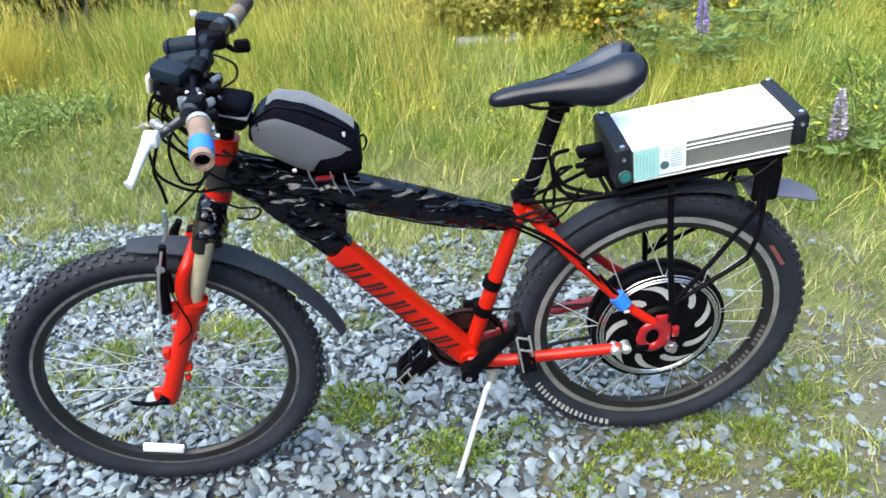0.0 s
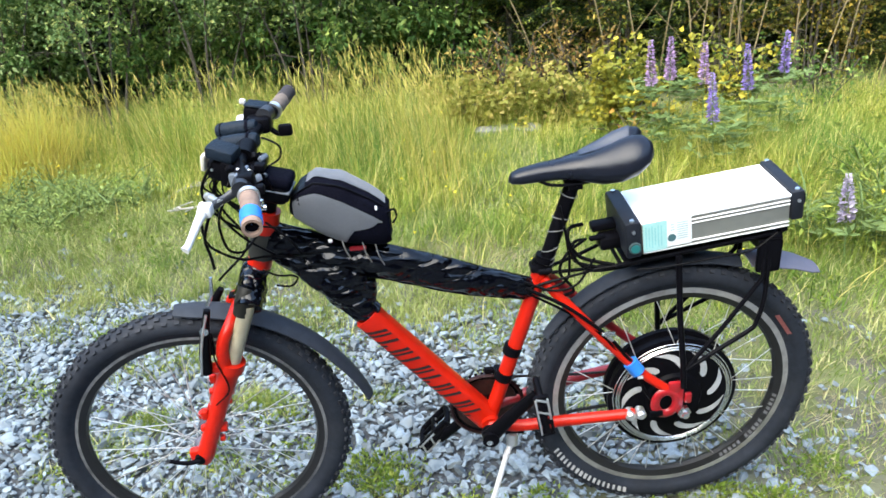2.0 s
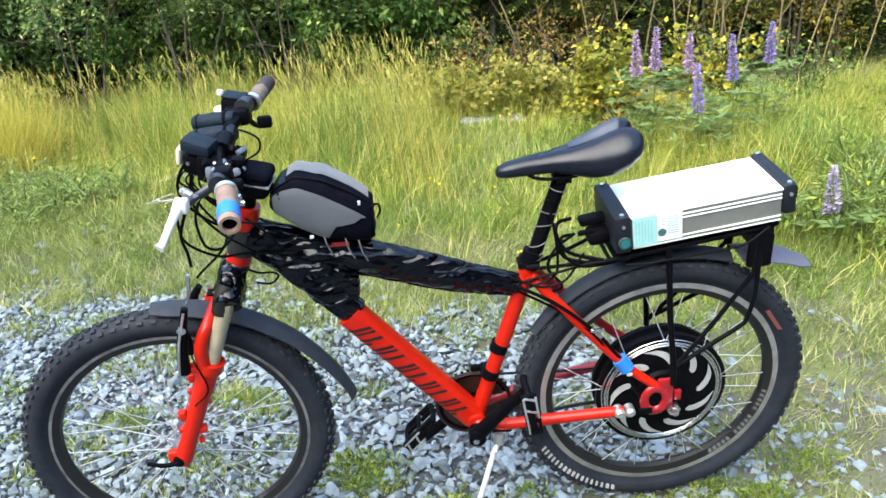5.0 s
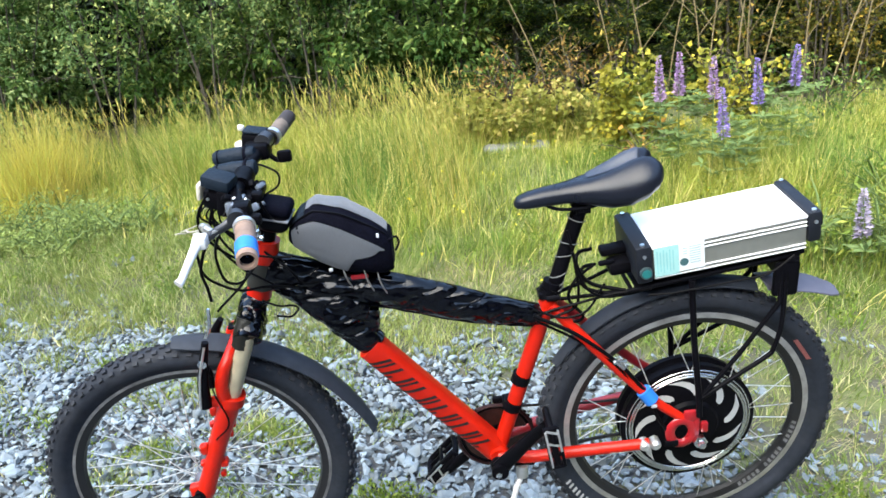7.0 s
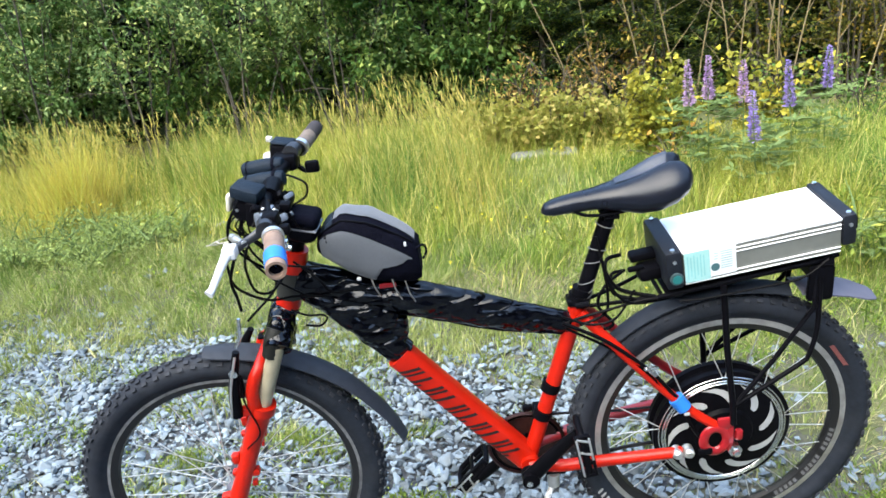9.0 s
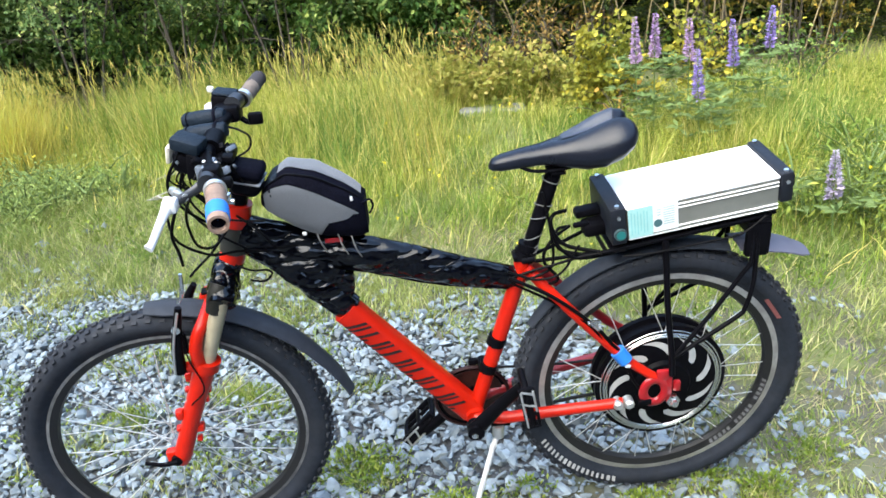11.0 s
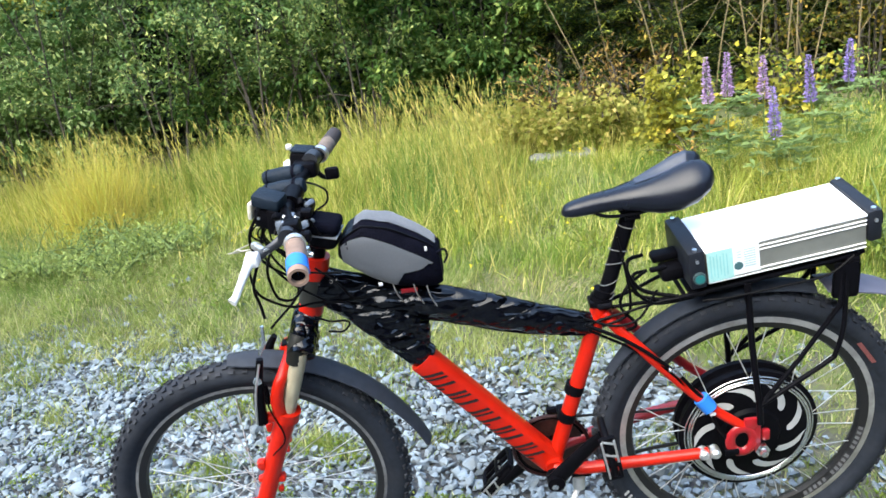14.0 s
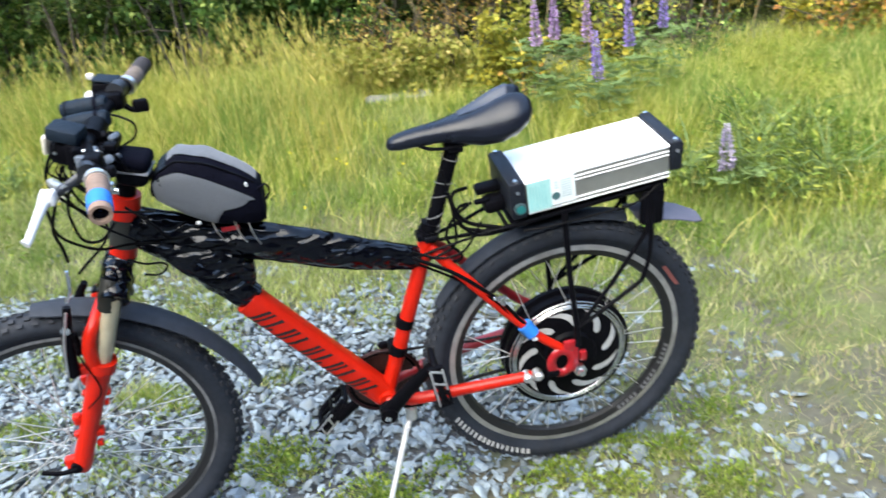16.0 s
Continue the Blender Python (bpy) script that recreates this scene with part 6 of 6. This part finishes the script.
cable([(-0.880, -0.04, 0.868), (-0.830, -0.055, 0.865), (-0.790, -0.06, 0.862)], 0.0022)
cable([(-0.255, -0.045, 0.800), (-0.241, -0.05, 0.742), (-0.203, -0.05, 0.698), (-0.135, -0.05, 0.697), (-0.101, -0.05, 0.708)], 0.0032)
cable([(-0.259, -0.02, 0.836), (-0.249, -0.035, 0.774), (-0.243, -0.04, 0.709), (-0.252, -0.04, 0.671), (-0.300, -0.035, 0.650)], 0.0030)
cable([(-0.101, -0.06, 0.708), (-0.180, -0.05, 0.699), (-0.248, -0.045, 0.683), (-0.294, -0.035, 0.668), (-0.330, -0.032, 0.655)], 0.0030)
cable([(-0.200, 0.0, 0.745), (-0.246, -0.03, 0.730), (-0.262, -0.035, 0.690), (-0.235, -0.045, 0.650), (-0.270, -0.035, 0.630)], 0.0034)
cable([(-0.335, -0.036, 0.660), (-0.252, -0.058, 0.618), (-0.171, -0.074, 0.549), (-0.125, -0.076, 0.488), (-0.102, -0.070, 0.452), (-0.085, -0.080, 0.400), (-0.060, -0.088, 0.360)], 0.0042)
cable([(-0.330, -0.038, 0.648), (-0.250, -0.050, 0.600), (-0.180, -0.066, 0.545), (-0.145, -0.072, 0.500)], 0.0030)
cable([(-0.336, -0.030, 0.672), (-0.280, -0.046, 0.655), (-0.230, -0.052, 0.668), (-0.190, -0.04, 0.72)], 0.0026)
cable([(0.170, -0.080, 0.760), (0.120, -0.084, 0.728), (0.040, -0.082, 0.716), (-0.060, -0.080, 0.705), (-0.110, -0.070, 0.700)], 0.0024)
cable([(-0.985, -0.088, 0.700), (-0.990, -0.090, 0.600), (-0.975, -0.092, 0.520), (-1.010, -0.092, 0.480)], 0.0018)

# ---- lamp, pouches and small boxes on the bar: things of their own ----
def on_bike(name, label, category, at, turn=(0, 0, 0)):
    return thing(name, label, category, LEAN @ pose(*at, *turn))


hl = on_bike("headlight", "boxy dark bicycle lamp with a pale lens on the handlebar", "bicycle lamp", (-0.890, -0.060, 1.020), (6, 15, -18))
part("housing", box((0.056, 0.040, 0.025), (-0.002, 0, 0.009), 0.006), CLOTH_NAVY, hl, "dark blue-grey rubber housing")
part("lens", box((0.010, 0.034, 0.036), (-0.038, 0.004, -0.022), 0.005), mat("milky_lens", (0.62, 0.58, 0.48), 0.25, vary=0.15), hl, "milky pale lens")
part("lower_body", box((0.046, 0.036, 0.040), (-0.006, 0.002, -0.030), 0.008), BLACK, hl)
for k_ in range(4):
    part("wire", T([(0.010 - 0.012 * k_, 0.018, -0.045), (-0.010 - 0.010 * k_, 0.010 - 0.006 * k_, -0.075), (0.004 - 0.006 * k_, 0.012, -0.105), (0.030, 0.020, -0.120 - 0.006 * k_)], 0.0018, 6, 5), CABLE, hl)
part("side_plate", joined(box((0.020, 0.006, 0.050), (0.014, -0.020, -0.026), 0.003), box((0.030, 0.010, 0.012), (0.030, -0.016, -0.012), 0.003)), BLACK, hl)
part("clamp", T([(0.030, -0.012, -0.03), (0.030, 0.012, -0.03)], 0.020, 14), BLACK, hl)
part("screw", T([(-0.010, -0.026, -0.018), (-0.010, -0.0285, -0.018)], 0.003, 8), STEEL, hl)
for x, y, z in ((-0.887, 0.050, 1.007), (-0.899, 0.118, 1.013)):
    po = on_bike("battery_pouch", "dark blue-grey cylindrical fabric pouch strapped to the handlebar", "pouch", (x, y, z), (0, -5, -9))
    part("body", lathe([(0.006, -0.045), (0.0125, -0.044), (0.0158, -0.039), (0.0175, 0.0), (0.0158, 0.036), (0.0125, 0.042), (0.006, 0.044)], 22), CLOTH_NAVY, po, "", Matrix.Rotation(radians(90), 4, "Z"))
    part("seam", lathe([(0.0174, 0.029), (0.0174, 0.031), (0.0155, 0.031), (0.0155, 0.029)], 22, True), CLOTH_BLACK, po, "", Matrix.Rotation(radians(90), 4, "Z"))
    part("strap", lathe([(0.0182, -0.030), (0.0182, -0.024), (0.016, -0.024), (0.016, -0.030)], 22, True), CLOTH_BLACK, po, "black holding strap", Matrix.Rotation(radians(90), 4, "Z"))
ct = on_bike("control_box", "small black control box clamped beside the far grip", "control box", (-0.868, 0.195, 1.018), (0, 10, -8))
part("case", box((0.050, 0.046, 0.056), (0, 0, -0.008), 0.009), BLACK, ct)
part("lid", box((0.046, 0.042, 0.006), (0, 0, 0.022), 0.003), CLOTH_NAVY, ct, "dark lid")
part("dial", T([(0.034, 0.002, -0.012), (0.028, 0.0, -0.012)], 0.017, 18), BLACK, ct)
part("button", box((0.014, 0.012, 0.012), (-0.032, 0.006, 0.022), 0.004), WHITE, ct, "white push button")
dp = on_bike("stem_box", "black ribbed box with a zipped lid behind the stem", "small box", (-0.811, -0.015, 0.938), (0, 14, -6))
part("body", box((0.058, 0.064, 0.044), (0, 0, -0.012), 0.016, 3), BLACK, dp)
part("lid", box((0.060, 0.066, 0.026), (0, 0, 0.012), 0.012, 3), CLOTH_BLACK, dp, "soft dark lid")
part("rib", box((0.0595, 0.0655, 0.0035), (0, 0, -0.004), 0.001), mat("grey_trim", (0.18, 0.18, 0.19), 0.5), dp, "grey trim line")
CLAMP_GREY = mat("grey_plastic_clamp", (0.10, 0.12, 0.15), 0.40, vary=0.4)
mt = on_bike("bar_mount", "grey and black clamp of the lamp bracket", "bracket", (-0.862, -0.090, 0.985))
part("clamp", joined(box((0.036, 0.030, 0.030), (0, 0, 0), 0.006), box((0.020, 0.050, 0.014), (0.010, -0.018, 0.016), 0.004)), CLAMP_GREY, mt)
for k_, (dx, dy, dz, tn) in enumerate([(0.018, 0.006, 0.010, 30), (0.030, -0.004, -0.002, -20), (0.020, 0.024, 0.002, 50), (0.036, 0.018, 0.012, 10), (-0.014, 0.020, -0.018, 70), (0.004, 0.040, -0.012, 15)]):
    part("bracket_block", box((0.020, 0.016, 0.014), (0, 0, 0), 0.003, m=pose(dx, dy, dz, tn, tn * 0.7, -tn)), (BLACK, CLAMP_GREY, BLACK)[k_ % 3], mt)
for k_, (dx, dy, dz) in enumerate([(0.026, -0.010, 0.014)]):
    part("bolt", T([(dx, dy, dz), (dx - 0.004, dy - 0.006, dz + 0.006)], 0.003, 8), ALU, mt)
rc = random.Random(31)
for k_ in range(9):
    sz = (rc.uniform(0.010, 0.024), rc.uniform(0.010, 0.020), rc.uniform(0.007, 0.014))
    part("bracket_block", box(sz, (0, 0, 0), 0.0025, m=pose(rc.uniform(-0.020, 0.045), rc.uniform(-0.010, 0.075), rc.uniform(-0.030, 0.020), rc.uniform(-60, 60), rc.uniform(-50, 50), rc.uniform(-90, 90))), (BLACK, CLAMP_GREY, BLACK)[k_ % 3], mt)
for k_ in range(5):
    a = Vector((rc.uniform(-0.03, 0.04), rc.uniform(-0.01, 0.08), rc.uniform(-0.02, 0.02)))
    part("wire", T([a, a + Vector((rc.uniform(-0.02, 0.03), rc.uniform(-0.01, 0.03), 0.016)), a + Vector((rc.uniform(0.0, 0.05), rc.uniform(0.0, 0.05), -0.012)), a + Vector((rc.uniform(0.0, 0.04), rc.uniform(0.02, 0.06), -0.040))], 0.0021, 6, 5), CABLE, mt)
part("cradle", joined(box((0.046, 0.060, 0.020), (0.014, 0.080, -0.002), 0.005), box((0.030, 0.040, 0.016), (0.004, 0.045, -0.014), 0.004)), BLACK, mt, "black display cradle")
part("knob", T([(0.012, -0.040, 0.004), (0.020, -0.052, 0.004)], (0.012, 0.010), 12), BLACK, mt)
part("bolt", T([(0.004, -0.016, 0.018), (0.004, -0.020, 0.026)], 0.003, 8), ALU, mt)


# ---- bag on the top tube ----
def bag():
    top = on_bike("top_tube_bag", "grey and black fabric bag strapped on the top tube", "bicycle bag", (0, 0, 0))
    S = [0.0, 0.04, 0.12, 0.30, 0.55, 0.80, 0.93, 1.0]
    X = lambda u: -0.794 + 0.192 * u
    ZB = lambda u: np.interp(u, S, [0.876, 0.868, 0.856, 0.826, 0.801, 0.793, 0.790, 0.796])
    ZT = lambda u: np.interp(u, S, [0.898, 0.912, 0.930, 0.950, 0.938, 0.908, 0.886, 0.870])
    HW = lambda u: np.interp(u, S, [0.030, 0.040, 0.049, 0.054, 0.056, 0.052, 0.046, 0.038])

    def at(u, a, grow=1.0):
        c, s = math.cos(a), math.sin(a)
        e = 0.55
        zm, hh = (ZT(u) + ZB(u)) / 2, (ZT(u) - ZB(u)) / 2
        w = HW(u) * (1.0 - 0.16 * max(s, 0))
        grow = grow + 0.035 * noise.noise(Vector((u * 5.5 + s * 1.5, c * 2.2, s * 4.0 - u * 3.0))) + 0.015 * noise.noise(Vector((u * 14, c * 5, s * 9 + u * 8)))
        return (X(u), w * math.copysign(abs(c) ** e, c) * grow, zm + hh * math.copysign(abs(s) ** e, s) * grow)

    def sheet(name, u0, u1, a0, a1, grow, m, parent, label="", nu=18, na=14, wave=None):
        bm = bmesh.new()
        rows = []
        for i in range(nu + 1):
            u = u0 + (u1 - u0) * i / nu
            lo, hi = wave(u) if wave else (a0, a1)
            rows.append([bm.verts.new(at(u, lo + (hi - lo) * j / na, grow)) for j in range(na + 1)])
        for p, q in zip(rows, rows[1:]):
            for j in range(na):
                bm.faces.new((p[j], p[j + 1], q[j + 1], q[j]))
        return part(name, bm, m, parent, label)

    bm = bmesh.new()
    rings = [[bm.verts.new(at(u, 2 * math.pi * k / 40)) for k in range(40)] for u in np.linspace(0, 1, 26)]
    for a, b in zip(rings, rings[1:]):
        for k in range(40):
            bm.faces.new((a[k], a[(k + 1) % 40], b[(k + 1) % 40], b[k]))
    bm.faces.new(rings[0])
    bm.faces.new(rings[-1][::-1])
    for v in bm.verts:
        v.co += noise.noise_vector(v.co * 35) * 0.0018
    part("body", bm, CLOTH_BLACK, top, "black fabric body")
    pi = math.pi
    near = lambda u: (float(np.interp(u, [0.0, 0.55, 0.60, 0.93], [0.80, 0.80, 0.16, -0.06])), float(np.interp(u, [0.0, 0.23, 0.87, 0.93], [0.50, 0.42, 0.12, 0.08])))
    sheet("side_panel", 0.04, 0.93, 0, 0, 1.03, CLOTH_GREY, top, "grey fabric side panel", wave=lambda u: (near(u)[0] + pi, pi - near(u)[1]))
    sheet("side_panel", 0.04, 0.93, 0, 0, 1.03, CLOTH_GREY, top, "grey fabric side panel", wave=lambda u: (-near(u)[0], near(u)[1]))
    sheet("top_panel", 0.20, 0.97, 0.90, 1.86, 1.03, CLOTH_GREY, top, "grey fabric top panel")
    sheet("front_panel", 0.05, 0.19, 0.9, 2.3, 1.03, CLOTH_NAVY, top, "dark blue-grey front edge")
    zip_ = [at(u, pi - 0.85, 1.035) for u in np.linspace(0.04, 0.95, 16)]
    part("zip", T(zip_, 0.0022, 6), BLACK, top, "zip along the side")
    part("zip_pull", box((0.005, 0.003, 0.009), at(0.88, pi - 0.50, 1.07), 0.001), WHITE, top, "pale zip pull")
    part("loop", T([at(0.97, 2.6, 1.0), (-0.592, -0.030, 0.868), (-0.588, -0.022, 0.850), (-0.596, -0.030, 0.838)], 0.0022, 6, 5), CLOTH_BLACK, top, "cord loop at the back")
    for x, z in ((-0.70, 0.816), (-0.66, 0.805), (-0.635, 0.796)):
        part("strap", T([(x, -0.046, z + 0.006), (x + 0.004, -0.044, z - 0.02), (x + 0.012, -0.030, z - 0.05)], 0.0014, 6, 4), mat("grey_cord", (0.22, 0.21, 0.19), 0.8), top, "cord holding the bag to the tube")
    part("buckle", box((0.008, 0.004, 0.007), (-0.722, -0.052, 0.822), 0.0015), WHITE, top, "pale buckle")
    part("tube_patch", box((0.034, 0.004, 0.010), (-0.672, -0.031, 0.790), 0.002), CRIMSON, top, "bit of red tube showing below the bag")


bag()


# ---- battery case on the rack ----
def battery():
    top = thing("battery_case", "silver aluminium battery case with black end caps on the rear rack", "battery", LEAN @ pose(-0.108, 0.0018, 0.808, 3.2, -5.9, 0.84))
    L, Wd, H = 0.303, 0.148, 0.076
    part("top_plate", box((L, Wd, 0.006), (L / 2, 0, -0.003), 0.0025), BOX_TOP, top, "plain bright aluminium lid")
    part("shell", box((L - 0.002, Wd - 0.004, H - 0.007), (L / 2, 0, -0.0062 - (H - 0.007) / 2), 0.003), BOX_SIDE, top, "grooved side walls, coloured grey as shaded")
    for sg in (-1, 1):
        for z in (-0.0130, -0.0210, -0.0610, -0.0700):
            part("rib", box((L - 0.004, 0.004, 0.0018), (L / 2, sg * (Wd / 2 - 0.0010), z), 0.0008), BOX_TOP, top)
    for x, nm in ((-0.017, "front_cap"), (L + 0.013, "rear_cap")):
        part(nm, box((0.032 if x < 0 else 0.026, Wd + 0.006, (H + 0.006) * (1.0 if x < 0 else 0.80)), (x, 0, 0.006 - (H + 0.006) * (0.5 if x < 0 else 0.40)), 0.005), CAP_GREY, top, "black plastic end cap")
        for sg in (-1, 1):
            part("screw", T([(x, sg * (Wd / 2 - 0.006), 0.0060), (x, sg * (Wd / 2 - 0.006), 0.0095)], 0.0045, 10), STEEL, top)
            part("screw", T([(x, sg * (Wd / 2 + 0.003), -0.014), (x, sg * (Wd / 2 + 0.0065), -0.014)], 0.0035, 10), STEEL, top)
    part("rear_bumper", joined(box((0.014, 0.050, 0.030), (L + 0.030, -0.036, -0.024), 0.005), box((0.014, 0.050, 0.030), (L + 0.030, 0.040, -0.024), 0.005)), BLACK, top)
    part("key_lock", T([(-0.016, -Wd / 2 - 0.003, -0.050), (-0.016, -Wd / 2 - 0.009, -0.050)], 0.0125, 20), mat("dark_lock_ring", (0.05, 0.08, 0.085), 0.35, 0.3), top, "round key lock")
    part("lock_face", T([(-0.016, -Wd / 2 - 0.009, -0.050), (-0.016, -Wd / 2 - 0.0102, -0.050)], 0.009, 18), TEAL_DARK, top, "teal lock face")
    y = -Wd / 2 - 0.0012
    a = part("teal_label", box((0.048, 0.0012, 0.066), (0.026, y, -0.034), 0.0), TEAL, top, "pale teal sticker with print bars", smooth=False)
    b = part("white_label", box((0.050, 0.0012, 0.060), (0.0755, y, -0.034), 0.0), PAPER, top, "white sticker with small print", smooth=False)
    bars = [box((0.0022, 0.0006, hh), (0.008 + 0.0062 * k, y - 0.0009, -0.034), 0.0) for k, hh in enumerate((0.05, 0.044, 0.052, 0.04, 0.05, 0.046))]
    part("print", joined(*bars), mat("faint_teal_print", (0.22, 0.47, 0.46), 0.6, vary=0.2, bump=0), a, "", smooth=False)
    bars = [box((0.022, 0.0006, 0.0018), (0.082, y - 0.0009, -0.012 - 0.0052 * k), 0.0) for k in range(8)] + [box((0.008, 0.0006, 0.0018), (0.062, y - 0.0009, -0.014 - 0.006 * k), 0.0) for k in range(3)]
    part("print", joined(*bars), mat("faint_grey_print", (0.36, 0.45, 0.45), 0.6, vary=0.2, bump=0), b, "", smooth=False)
    part("round_mark", T([(0.060, y - 0.0006, -0.044), (0.060, y - 0.0016, -0.044)], 0.0085, 20), INK, b, "round dark mark", smooth=False)
    # plugs and leads at the front
    part("plug_housing", joined(box((0.060, 0.030, 0.018), (-0.054, 0.012, -0.036), 0.006), box((0.052, 0.044, 0.030), (-0.050, -0.010, -0.062), 0.010), box((0.034, 0.012, 0.010), (-0.078, -0.018, -0.046), 0.004)), BLACK, top, "black plug housing with leads")
    part("lead", T([(-0.100, 0.010, -0.024), (-0.130, -0.004, -0.020), (-0.138, -0.020, -0.040), (-0.118, -0.036, -0.075), (-0.060, -0.055, -0.094)], 0.0042, 8, 6), CABLE, top)
    part("lead", T([(-0.098, 0.0, -0.056), (-0.128, -0.016, -0.050), (-0.130, -0.030, -0.085), (-0.085, -0.048, -0.100)], 0.0036, 8, 6), CABLE, top)


battery()

# ---- loose stones, laid last ----
make_gravel()
